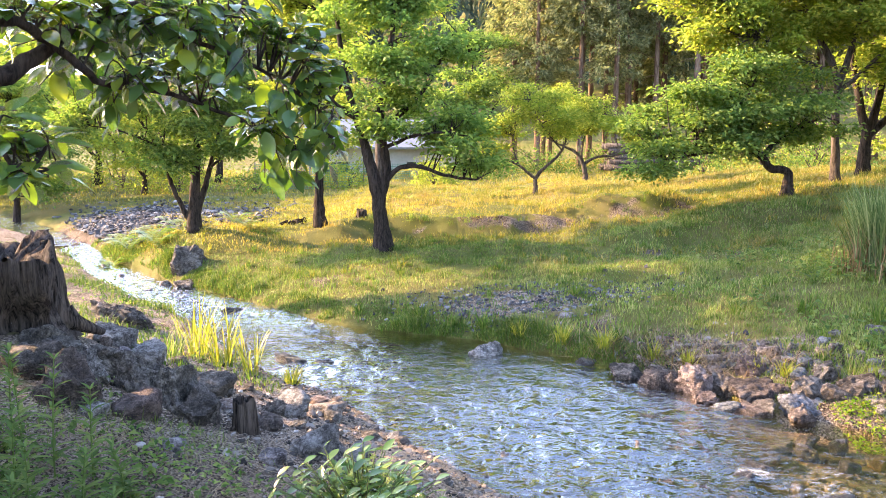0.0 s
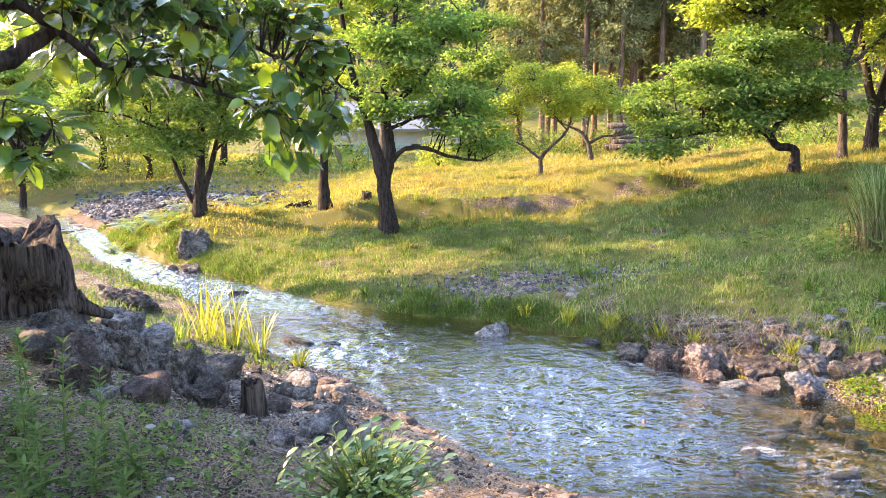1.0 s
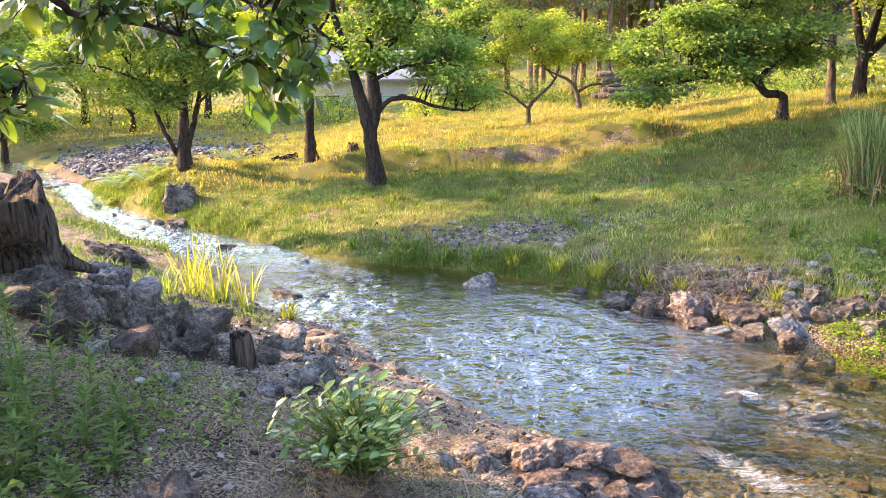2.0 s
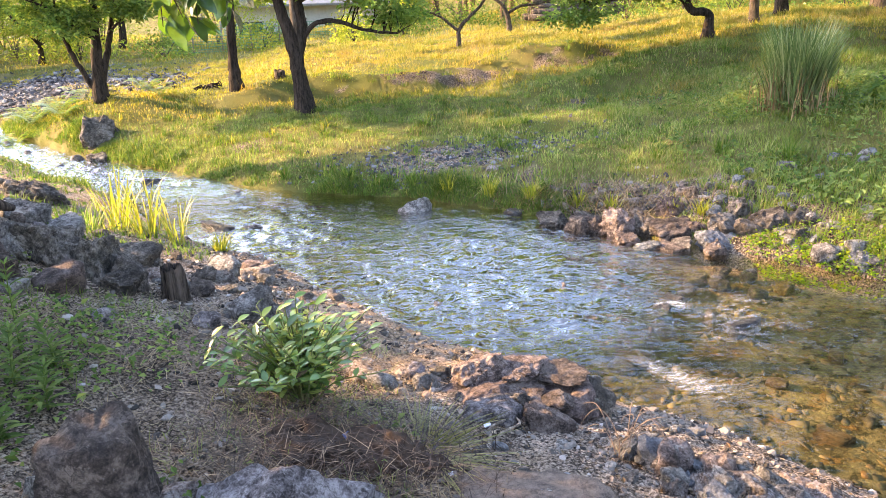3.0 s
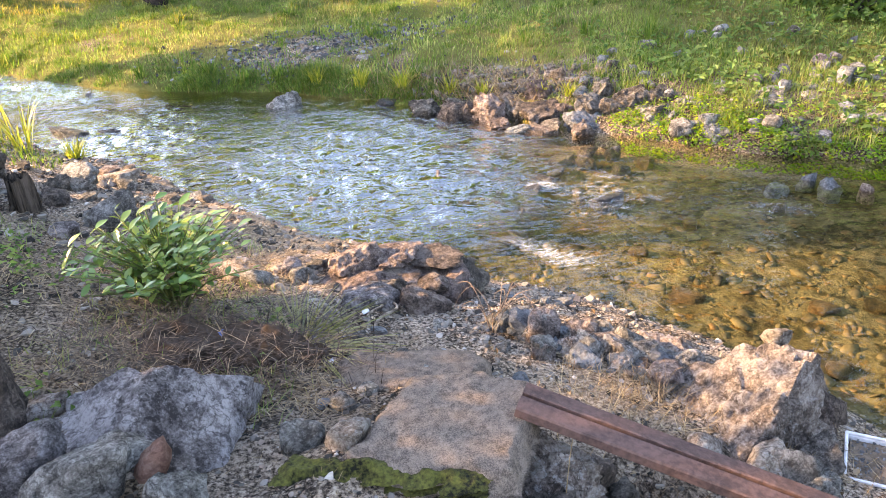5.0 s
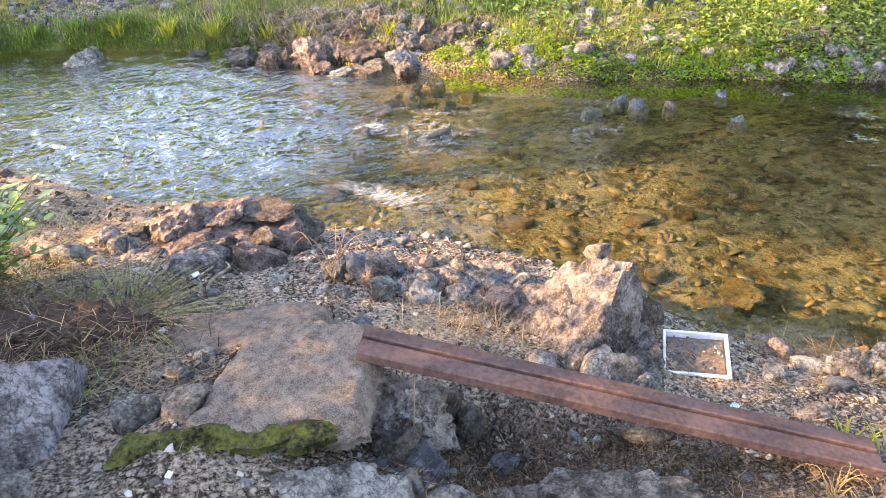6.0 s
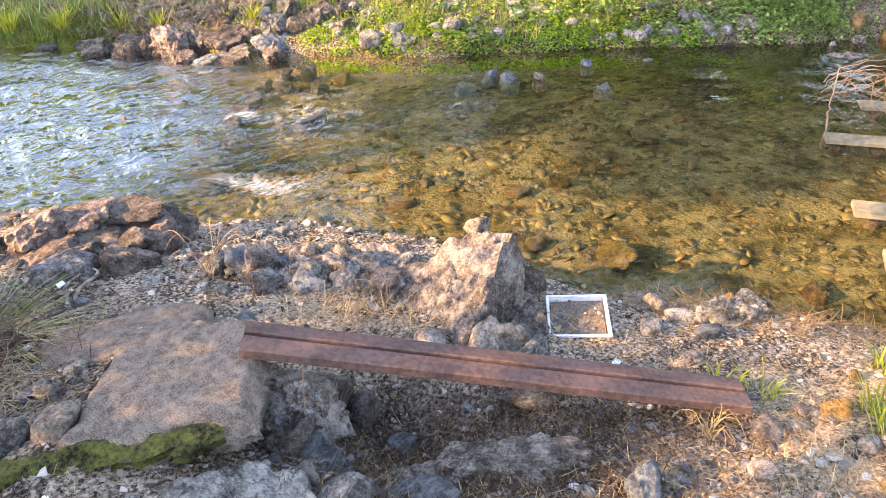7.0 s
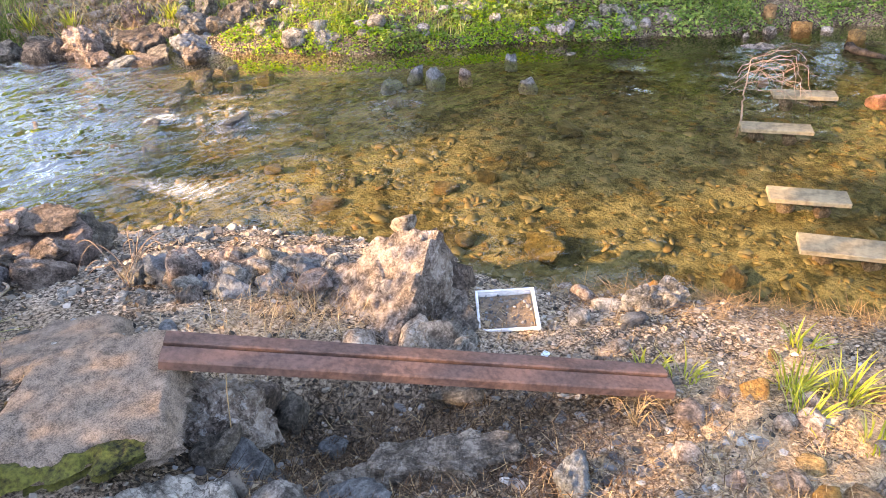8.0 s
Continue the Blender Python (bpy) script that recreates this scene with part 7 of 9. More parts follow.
def worn_block(name, poly, top, bottom, material, label, category, step=0.012, edge=0.05, rough=0.012, scale=9.0, seed=0, tilt=(0.0, 0.0), ragged=0.03):
    """A broken slab or mound with worn edges, standing in the ground: closed below."""
    p = np.asarray(poly, float)
    c = p.mean(0)
    xs, ys = np.arange(p[:, 0].min() - 0.08, p[:, 0].max() + 0.08, step), np.arange(p[:, 1].min() - 0.08, p[:, 1].max() + 0.08, step)
    X, Y = np.meshgrid(xs, ys)
    x, y = X.ravel(), Y.ravel()
    sd = poly_inside(x, y, poly) + ragged * fbm(flat3(x, y, 11), 3, seed)
    t = step01(sd, -0.01, edge)
    h = top + tilt[0] * (x - c[0]) + tilt[1] * (y - c[1]) + rough * fbm(flat3(x, y, scale), 4 if scale < 12 else 2, seed + 3) * 2
    z = bottom + (h - bottom) * np.sqrt(t)
    nx = len(xs)
    q = (np.arange(len(ys) - 1)[:, None] * nx + np.arange(nx - 1)[None]).ravel()
    F = np.stack([q, q + 1, q + nx + 1, q + nx], 1)
    F = F[(sd[F] > -0.012).any(1)]
    V = np.stack([x, y, z], 1)
    low = V.copy()
    low[:, 2] = bottom - 0.03
    V2, F2 = np.concatenate([V, low]), np.concatenate([F, F[:, ::-1] + len(V)])
    used = np.zeros(len(V2), bool)
    used[F2.ravel()] = True
    me = mesh_np(name, V2[used], (np.cumsum(used) - 1)[F2])
    return tagged(put(name, me, material), label, category)


worn_block("concrete_slab", [(0.54, 2.40), (0.85, 2.30), (1.04, 2.18), (0.95, 2.02), (0.86, 1.88), (0.78, 1.74), (0.55, 1.80), (0.34, 1.86), (0.22, 2.0), (0.36, 2.16)], 0.73, 0.64, CONCRETE,
           "worn slab of rough brown concrete with crumbling edges", "slab", rough=0.014, scale=9, seed=5, tilt=(0.02, 0.05), ragged=0.07, step=0.009)
worn_block("moss_cushion", [(0.08, 2.05), (0.34, 1.97), (0.50, 1.90), (0.62, 1.84), (0.70, 1.78), (0.65, 1.74), (0.47, 1.81), (0.29, 1.89), (0.12, 1.94), (0.02, 1.98)], 0.722, 0.69, MOSS,
           "thick green moss on the slab's front edge", "moss", rough=0.03, scale=11, seed=6, edge=0.06, ragged=0.09, step=0.006)
worn_block("concrete_footing", [(0.10, 1.86), (0.35, 1.80), (0.72, 1.72), (0.84, 1.60), (0.82, 1.44), (0.60, 1.32), (0.30, 1.36), (0.05, 1.55)], 0.60, 0.38, STONE_GREY,
           "lower broken lump of grey concrete with stones in it", "footing", rough=0.05, scale=8, seed=7, tilt=(-0.05, 0.12), ragged=0.10)
worn_block("flat_rock", [(0.35, 2.95), (0.8, 2.9), (1.05, 2.72), (0.9, 2.5), (0.5, 2.5), (0.25, 2.7)], gz(0.6, 2.7) + 0.035, gz(0.6, 2.7) - 0.08, CONCRETE,
           "flat dusty paving stone sunk in the path", "rock", rough=0.012, seed=8, tilt=(-0.05, -0.10), ragged=0.08)
worn_block("soil_mound", [(-0.75, 3.25), (-0.3, 3.4), (0.15, 3.2), (0.32, 2.95), (0.18, 2.75), (-0.2, 2.7), (-0.6, 2.85)], gz(-0.2, 3.0) + 0.13, gz(-0.2, 3.0) - 0.1, SOIL_DARK,
           "mound of dark turned soil at the shrub's foot", "mound", rough=0.05, scale=10, seed=9, edge=0.25, ragged=0.1, step=0.015)


def make_beam():
    a, b = np.array((0.908, 2.065, 0.738)), np.array((2.427, 0.962, 0.353))
    length = np.linalg.norm(b - a)
    half = [(0.0, 0.0), (0.0, 0.033), (0.006, 0.039), (0.072, 0.043), (0.078, 0.038), (0.079, 0.016)]
    other = [(0.091, 0.016), (0.092, 0.041), (0.098, 0.045), (0.160, 0.038), (0.166, 0.033), (0.170, 0.0)]
    prof = half + other
    bm = bmesh.new()
    ends = []
    for x in np.linspace(0, length, 14):
        ends.append([bm.verts.new((x, v[0] - 0.085, v[1])) for v in prof])
    n = len(prof)
    for r0, r1 in zip(ends[:-1], ends[1:]):
        for k in range(n):
            bm.faces.new((r0[k], r0[(k + 1) % n], r1[(k + 1) % n], r1[k]))
    for ring in (ends[0][::-1], ends[-1]):
        bm.faces.new(ring)
    bmesh.ops.recalc_face_normals(bm, faces=bm.faces)
    me = bpy.data.meshes.new("steel_beam")
    bm.to_mesh(me)
    bm.free()
    x = Vector(b - a).normalized()
    y = Vector((0, 0, 1)).cross(x).normalized()
    z = x.cross(y)
    m = Matrix((x, y, z)).transposed().to_4x4()
    m.translation = Vector(a)
    ob = put("steel_beam", me, RUST, at=m)
    return tagged(ob, "red-brown rusty steel channel lying from the slab to the ground", "beam")


make_beam()


def box_mesh(name, lx, ly, lz, bevel=0.004, seg=2, jitter=0.0, seed=0):
    bm = bmesh.new()
    bmesh.ops.create_cube(bm, size=1.0)
    bmesh.ops.scale(bm, vec=(lx, ly, lz), verts=bm.verts)
    bmesh.ops.bevel(bm, geom=bm.edges[:], offset=bevel, segments=seg, profile=0.5, affect="EDGES")
    if jitter:
        r = random.Random(seed)
        for v in bm.verts:
            v.co += Vector((r.uniform(-1, 1), r.uniform(-1, 1), r.uniform(-1, 1))) * jitter
    me = bpy.data.meshes.new(name)
    bm.to_mesh(me)
    bm.free()
    return me


def make_crate():
    s, h = 0.285, 0.055
    c = empty("plastic_crate", 2.48, 1.86, gz(2.48, 1.86) - 0.016, -42)
    c.rotation_euler = Euler((radians(4), radians(-3), radians(-42)))
    tagged(c, "small white weathered plastic crate with grit inside, on the shore", "crate")
    rim = box_mesh("rim", s + 0.012, 0.014, 0.016, 0.005)
    wall = box_mesh("wall", s - 0.012, 0.005, h - 0.02, 0.002, 1)
    for k in range(4):
        a = k * math.pi / 2
        r = pose(0, 0, 0, 0, 0, 90 * k)
        put("rim", rim, PLASTIC, c, at=r @ pose(0, -s / 2, h))
        put("wall", wall, PLASTIC, c, at=r @ pose(0, -s / 2 + 0.006, h / 2 + 0.004, 5))
    put("floor", box_mesh("floor", s - 0.02, s - 0.02, 0.006, 0.002, 1), PLASTIC, c, at=pose(0, 0, 0.012))
    put("soil", box_mesh("soil", s - 0.03, s - 0.03, 0.022, 0.006, 2, 0.003, 4), CRATE_SOIL, c, "damp brown soil in the crate", at=pose(0, 0, 0.027))
    rng = np.random.default_rng(7)
    P = np.stack([rng.uniform(-0.125, 0.125, 900), rng.uniform(-0.125, 0.125, 900), rng.uniform(0.028, 0.042, 900)], 1)
    V, F = many(PEBBLES, P, 0.002 + 0.011 * rng.uniform(0, 1, 900) ** 7, rng, 0.5)
    put("grit", mesh_np("grit", V, F), GREY_GRAVEL, c, "grey grit and leaves lying in the crate")
    return c


make_crate()
for x, y, rz, l, w, lab in [(5.84, 2.12, -54, 0.53, 0.15, "grey plank step standing just above the water"), (6.66, 2.28, -52, 0.52, 0.15, "pale plank step farther across the stream"), (4.96, 1.46, -55, 0.50, 0.18, "sunlit plank step with water running under it"), (4.54, 1.00, -58, 0.60, 0.20, "wide tan plank step close to the shore")]:
    th = 0.034
    step = tagged(empty("plank_step", x, y, 0.0, rz), lab, "plank", "plank steps across the stream")
    put("board", box_mesh("board", l, w, th, 0.006, 2, 0.002, int(x * 10)), PLANK, step, at=pose(0, 0, 0.022, 1, -1))
    for s in (-1, 1):
        bv, bf = rock_data(640 + s, 3)
        put("block", mesh_np("block", bv * [0.07, w * 0.30, 0.10], bf), STONE_DARKBROWN, step, "wet stone under the board", at=pose(s * l * 0.22, 0.03, -0.09))


# ---- old stumps ----
def make_stump(name, x, y, r, h, label, seed, sides=110, rings=44, flare=0.55, z=None, hollow=0.35, cave=None):
    rng = np.random.default_rng(seed)
    a = np.arange(sides) * 2 * np.pi / sides
    cs = np.stack([np.cos(a), np.sin(a)], 1)
    flutes = fbm(np.stack([cs[:, 0] * 2.2, cs[:, 1] * 2.2, np.zeros(sides)], 1) + seed, 3, seed)
    top = h * (1 + 0.16 * fbm(np.stack([cs[:, 0] * 3, cs[:, 1] * 3, np.ones(sides)], 1) + seed, 3, seed + 2) * 2)
    V = []
    for k in range(rings):
        t = k / (rings - 1)
        rr = r * (1 + flare * np.exp(-t * 4.2)) * (1 + (0.42 - 0.10 * t) * flutes * 2)
        rr = rr * (1 - 0.10 * np.abs(fbm(np.stack([cs[:, 0] * 9, cs[:, 1] * 9, np.full(sides, t * 0.7)], 1), 3, seed + 8)) * 3)
        rr = rr * (1 + 0.13 * fbm(np.stack([cs[:, 0] * 6, cs[:, 1] * 6, np.full(sides, t * 2.2)], 1), 3, seed + 5) * 2)
        if cave:
            rr = rr * (1 - cave[1] * np.exp(-(((a - cave[0] + np.pi) % (2 * np.pi) - np.pi) / 0.42) ** 2 - ((t - 0.28) / 0.26) ** 2))
        V.append(np.stack([cs[:, 0] * rr, cs[:, 1] * rr, top * t - 0.12 * (1 - t)], 1))
    for s, dz in ((0.90, -0.01), (0.72, -0.06), (0.5, -hollow * h * 0.5), (0.25, -hollow * h), (0.02, -hollow * h * 1.1)):
        V.append(np.stack([cs[:, 0] * r * s * (1 + 0.25 * flutes), cs[:, 1] * r * s * (1 + 0.25 * flutes), top * (0.6 + 0.4 * s) + (1 - (0.6 + 0.4 * s)) * h + dz + 0.03 * rng.normal(size=sides) * (s > 0.1)], 1))
    V = np.concatenate(V)
    n = rings + 5
    i = np.arange(n - 1)[:, None] * sides + np.arange(sides)[None]
    j = np.arange(n - 1)[:, None] * sides + (np.arange(sides)[None] + 1) % sides
    F = np.stack([i, j, j + sides, i + sides], -1).reshape(-1, 4)
    stump = tagged(empty(name, x, y, gz(x, y) if z is None else z), label, "stump")
    put("body", mesh_np("body", V, F), STUMP_WOOD, stump)
    for k in range(3):
        b = rng.uniform(0, 6.28)
        L = r * rng.uniform(1.3, 1.6)
        path = smooth_path([(math.cos(b) * r * 0.9, math.sin(b) * r * 0.9, h * 0.2), (math.cos(b) * L * 0.8, math.sin(b) * L * 0.8, h * 0.06), (math.cos(b + 0.2) * L * 1.1, math.sin(b + 0.2) * L * 1.1, -0.08)], 5)
        put("root", mesh_np("root", *tube(path, np.linspace(r * 0.22, r * 0.06, len(path)), 8, seed + k, 0.3)), STUMP_WOOD, stump)
    return stump


make_stump("tree_stump", -3.52, 5.92, 0.47, 0.66, "large old hollow tree stump, weathered brown and grey, on the bank", 21, z=gz(-3.62, 5.95) - 0.05, cave=(-0.75, 0.62))
make_stump("tree_stump", -1.43, 5.18, 0.078, 0.23, "small rotten stump standing in gravel", 23, 28, 16, 0.5, hollow=0.2)
make_stump("tree_stump", -1.75, 16.2, 0.10, 0.16, "short cut stump in the meadow", 25, 20, 10, 0.3)


# ---- leafy plants ----
def broad_leaf(length, width, seed, droop=0.25, fold=0.12):
    """One leaf with a rounded outline, folded on its midrib and drooping at the tip; base at the origin, along +x."""
    t = np.array([0.0, 0.12, 0.32, 0.55, 0.78, 0.92, 1.0])
    w = np.array([0.06, 0.55, 0.95, 1.0, 0.68, 0.30, 0.0]) * width / 2
    z = -droop * length * t**2
    rng = np.random.default_rng(seed)
    side = 0.04 * length * np.sin(t * 3 + rng.uniform(0, 6))
    mid = np.stack([t * length, side, z], 1)
    up = fold * width
    L = mid + np.stack([0 * t, w, up * w / width * 2 + 0.06 * w * np.sin(t * 9 + seed)], 1)
    Rr = mid + np.stack([0 * t, -w, up * w / width * 2 + 0.06 * w * np.cos(t * 8 + seed)], 1)
    n = len(t)
    V = np.concatenate([mid, L, Rr])
    k = np.arange(n - 1)
    F = np.concatenate([np.stack([k, k + 1, k + 1 + n, k + n], 1), np.stack([k, k + 2 * n, k + 1 + 2 * n, k + 1], 1)])
    return V, F


def turned(V, base, along, up):
    """Lay a shape made along +x, z up, at a base with given ways."""
    along = along / (np.linalg.norm(along) + 1e-9)
    y = np.cross(up, along)
    y /= np.linalg.norm(y) + 1e-9
    z = np.cross(along, y)
    return base + V @ np.stack([along, y, z])


def make_shrub():
    rng = np.random.default_rng(31)
    x0, y0 = -0.42, 3.72
    shrub = tagged(empty("leafy_shrub", x0, y0, gz(x0, y0) - 0.02), "low leafy green shrub with long glossy leaves on the bank", "shrub")
    shapes = [broad_leaf(1.0, 0.48, k, 0.10) for k in range(5)]
    stems, fol = [], []
    for k in range(112):
        a, lean = rng.uniform(0, 6.28), rng.uniform(0.05, 1.0) ** 0.8
        h = rng.uniform(0.36, 0.62) * (1 - 0.3 * lean)
        reach = lean * 0.50
        tip = np.array([math.cos(a) * reach, math.sin(a) * reach, h])
        path = smooth_path([np.array([math.cos(a), math.sin(a), 0]) * 0.07 * lean, tip * [0.45, 0.45, 0.6], tip], 4)
        stems.append(tube(path, np.linspace(0.006, 0.003, len(path)), 4))
        for j in range(9):
            s = 0.35 + 0.65 * j / 8
            p = path[int(s * (len(path) - 1))]
            b = j * 2.4 + rng.uniform(-0.4, 0.4)
            along = np.array([math.cos(b), math.sin(b), rng.uniform(0.1, 0.9)]) + 0.4 * np.array([math.cos(a), math.sin(a), 0]) * lean
            V, F = shapes[rng.integers(0, 5)]
            fol.append((turned(V * rng.uniform(0.05, 0.092), p, along, np.array([0, 0, 1.0]) + rng.normal(0, 0.25, 3)), F))
    V, F = joined(stems)
    put("branchwork", mesh_np("branchwork", V, F), plain("shrub_stem", (0.10, 0.13, 0.04)), shrub)
    V, F = joined(fol)
    put("foliage", mesh_np("foliage", V, F), LEAF_SHRUB, shrub)


make_shrub()


def make_weed(x, y, h, seed, label="tall green weed with narrow leaves on the bank", leaf=0.105, count=44, spread=0.0):
    rng = np.random.default_rng(seed)
    weed = tagged(empty("weed", x, y, gz(x, y) - 0.01), label, "weed", "weeds on the near bank")
    lean = rng.normal(0, 0.08, 2) * h
    path = smooth_path([(0, 0, 0), (lean[0] * 0.3, lean[1] * 0.3, h * 0.5), (lean[0], lean[1], h)], 6)
    put("stem", mesh_np("stem", *tube(path, np.linspace(0.005, 0.002, len(path)), 5)), LEAF_WEED, weed)
    fol = []
    for j in range(count):
        s = 0.12 + 0.88 * j / (count - 1)
        p = path[min(int(s * len(path)), len(path) - 1)]
        b = j * 2.4 + rng.uniform(-0.3, 0.3)
        V, F = broad_leaf(1.0, 0.24, j, 0.35)
        fol.append((turned(V * leaf * (1.2 - 0.6 * s) * rng.uniform(0.8, 1.2), p, np.array([math.cos(b), math.sin(b), 0.5 + 0.5 * s]), np.array([0, 0, 1.0])), F))
    V, F = joined(fol)
    put("foliage", mesh_np("foliage", V, F), LEAF_WEED, weed)


rng = np.random.default_rng(611)
for k, (x, y, h) in enumerate([(-2.02, 3.72, 0.52), (-1.86, 3.80, 0.42), (-2.25, 3.85, 0.5), (-2.1, 3.5, 0.36), (-1.95, 3.35, 0.30), (-2.35, 3.55, 0.46), (-1.75, 3.45, 0.26), (-2.45, 4.1, 0.42), (-1.65, 3.7, 0.24), (-2.2, 3.25, 0.34), (-1.55, 3.3, 0.2), (-1.9, 3.1, 0.26), (-1.62, 3.0, 0.18), (-2.0, 2.9, 0.24)]):
    make_weed(x, y, h * 1.2, 620 + k)


def make_leaf_cover(name, n, box, keep, seed, size, lift, material, label):
    P, near, far, rng = scatter(n, box, keep, seed)
    P = P + np.stack([0 * P[:, 0], 0 * P[:, 0], rng.uniform(0, 1, len(P)) ** 1.5 * lift], 1)
    N = np.stack([rng.normal(0, 0.5, len(P)), rng.normal(0, 0.5, len(P)), np.ones(len(P))], 1)
    V, F = leaves(P, N, size * rng.uniform(0.5, 1.4, len(P)), rng, 0.6)
    stuff(name, V, F, material, label, "plants", False)


cover = lambda x, y, s, seed: fbm(flat3(x, y, s), 3, seed)
make_leaf_cover("bank_weeds", 26000, (-4.5, 0.2, 2.0, 5.2), lambda x, y, n, f, u: (n > 0.9) & (u < 0.10 + 1.6 * cover(x, y, 1.6, 71) + 0.55 * bump2(x, y, -2.2, 3.6, 0.9, 0.9) - 0.3 * step01(x, -0.9, 0.0)), 71, 0.045, 0.10, LEAF_WEED, "small weeds scattered over the near bank")
make_leaf_cover("creeping_plants", 44000, (3.7, 7.0, 3.8, 7.2), lambda x, y, n, f, u: (f > -0.22) & (f < 0.7) & (u < 0.95 - 1.2 * np.abs(f) + 2.2 * cover(x, y, 2.4, 72) - 0.35 * step01(x, 5.2, 6.2)) & (x + 0.25 * y > 5.15), 72, 0.04, 0.07, LEAF_CRESS, "bright green creeping plants along the waterline")
make_leaf_cover("waterside_weeds", 90000, (4.6, 12.0, 1.4, 6.2), lambda x, y, n, f, u: (f > -0.03) & (f < 0.9 + 1.6 * step01(x, 6.6, 7.6)) & (u < 0.35 + 0.4 * step01(x, 6.6, 7.6) + 2.2 * cover(x, y, 2.0, 76)), 76, 0.05, 0.10, LEAF_WEED, "green weeds in shade along the waterline")
make_leaf_cover("slope_weeds", 42000, (3.8, 11, 3.6, 12), lambda x, y, n, f, u: (f > 0.3) & (f < 5.2) & (u < 0.25 + 1.5 * cover(x, y, 1.1, 73) + 0.35 * step01(x, 5, 7)) & (x + 0.35 * y > 7.1), 73, 0.075, 0.24, LEAF_WEED, "leafy green weeds on the far slope")
make_leaf_cover("bank_herbs", 16000, (-9, 3.6, 8, 19), lambda x, y, n, f, u: (f > 0.0) & (f < 0.55) & (u < 0.5 + 1.2 * cover(x, y, 1.5, 74)), 74, 0.05, 0.10, GREEN_GRASS, "low green herbs on the far waterline")
make_leaf_cover("upper_bank_herbs", 9000, (-9, -2.2, 7.4, 19), lambda x, y, n, f, u: (n > 0.0) & (n < 1.4) & (u < 0.4 + 1.2 * cover(x, y, 1.5, 75)), 75, 0.06, 0.14, LEAF_WEED, "green herbs on the near bank upstream")


def straw(name, n, box, keep, seed, length, width, material, label, lift=0.02, steep=0.35):
    P, near, far, rng = scatter(n, box, keep, seed)
    P[:, 2] += rng.uniform(0.003, lift, len(P))
    V, F = blades(P, length * rng.uniform(0.4, 1.4, len(P)), width, np.pi / 2 - rng.uniform(-0.05, steep, len(P)), rng, rng.uniform(-0.3, 0.3))
    V[:, 2] += 0.002
    stuff(name, V, F, material, label, "litter")


straw("bank_straw", 22000, (-3.2, 4.2, 0.2, 6.4), lambda x, y, n, f, u: (n > 0.05) & (u < 0.30 + 1.0 * cover(x, y, 1.3, 81)), 81, 0.05, 0.0016, STRAW, "dry straw and twigs strewn on the near bank")
straw("mound_litter", 8000, (-0.9, 0.55, 2.55, 3.6), lambda x, y, n, f, u: u < 1.2 * bump2(x, y, -0.15, 2.98, 0.5, 0.36), 82, 0.10, 0.0035, RUST_STRAW, "rust-brown roots and stalks heaped on the mound", 0.16, 0.4)
straw("shore_needles", 13000, (2.9, 5.2, -0.6, 2.0), lambda x, y, n, f, u: (n > -0.16) & (n < 0.45) & (u < 0.95 - 1.8 * np.abs(n - 0.06)), 83, 0.14, 0.0028, NEEDLES, "orange-brown needles washed up along the shore")
straw("bank_twigs", 20000, (-3.2, 0.3, 2.4, 5.4), lambda x, y, n, f, u: (n > 0.4) & (u < 0.45 + 1.2 * cover(x, y, 1.2, 84)), 84, 0.09, 0.003, STRAW, "brown twigs and dead stalks on the near bank", 0.03, 0.4)
straw("thin_bank_grass", 9000, (-2.6, 0.1, 2.3, 4.9), lambda x, y, n, f, u: (n > 0.6) & (u < 0.2 + 1.5 * cover(x, y, 1.9, 78)), 78, 0.09, 0.0035, MEADOW_NEAR, "thin dry grass and herbs on the near bank", 0.01, 1.35)
# dark litter colour helps paint the shade below the beam
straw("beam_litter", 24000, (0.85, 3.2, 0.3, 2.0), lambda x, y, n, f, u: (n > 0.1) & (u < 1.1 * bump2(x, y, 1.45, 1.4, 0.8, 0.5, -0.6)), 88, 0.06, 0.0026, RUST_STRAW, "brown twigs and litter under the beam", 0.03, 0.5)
straw("shade_straw", 8000, (0.85, 3.4, 0.1, 2.2), lambda x, y, n, f, u: (n > 0.1) & (u < 0.45 + 0.8 * cover(x, y, 2.6, 89)), 89, 0.06, 0.0022, STRAW, "pale straw strewn about the beam", 0.03, 0.5)
straw("dry_grass_tufts", 5200, (1.1, 2.2, 2.1, 3.2), lambda x, y, n, f, u: u < 1.0 * bump2(x, y, 1.62, 2.45, 0.28, 0.2) + 0.5 * bump2(x, y, 1.9, 2.1, 0.2, 0.2), 84, 0.10, 0.0025, STRAW, "dry tan grass beside the pale boulder", 0.02, 1.1)
straw("yellow_litter", 14000, (1.7, 3.8, -0.4, 1.3), lambda x, y, n, f, u: u < 1.1 * bump2(x, y, 2.5, 0.4, 0.6, 0.5), 85, 0.045, 0.0018, STRAW, "yellowed grass litter at the path's end", 0.015, 0.5)
straw("gravel_needles", 9000, (-0.9, 1.6, 4.2, 7.0), lambda x, y, n, f, u: (n > 0.03) & (n < 1.1) & (u < 0.9 - 0.6 * n + 0.5 * cover(x, y, 2.0, 87)), 87, 0.05, 0.003, STRAW, "orange dry needles on the sunny gravel edge", 0.015, 0.3)
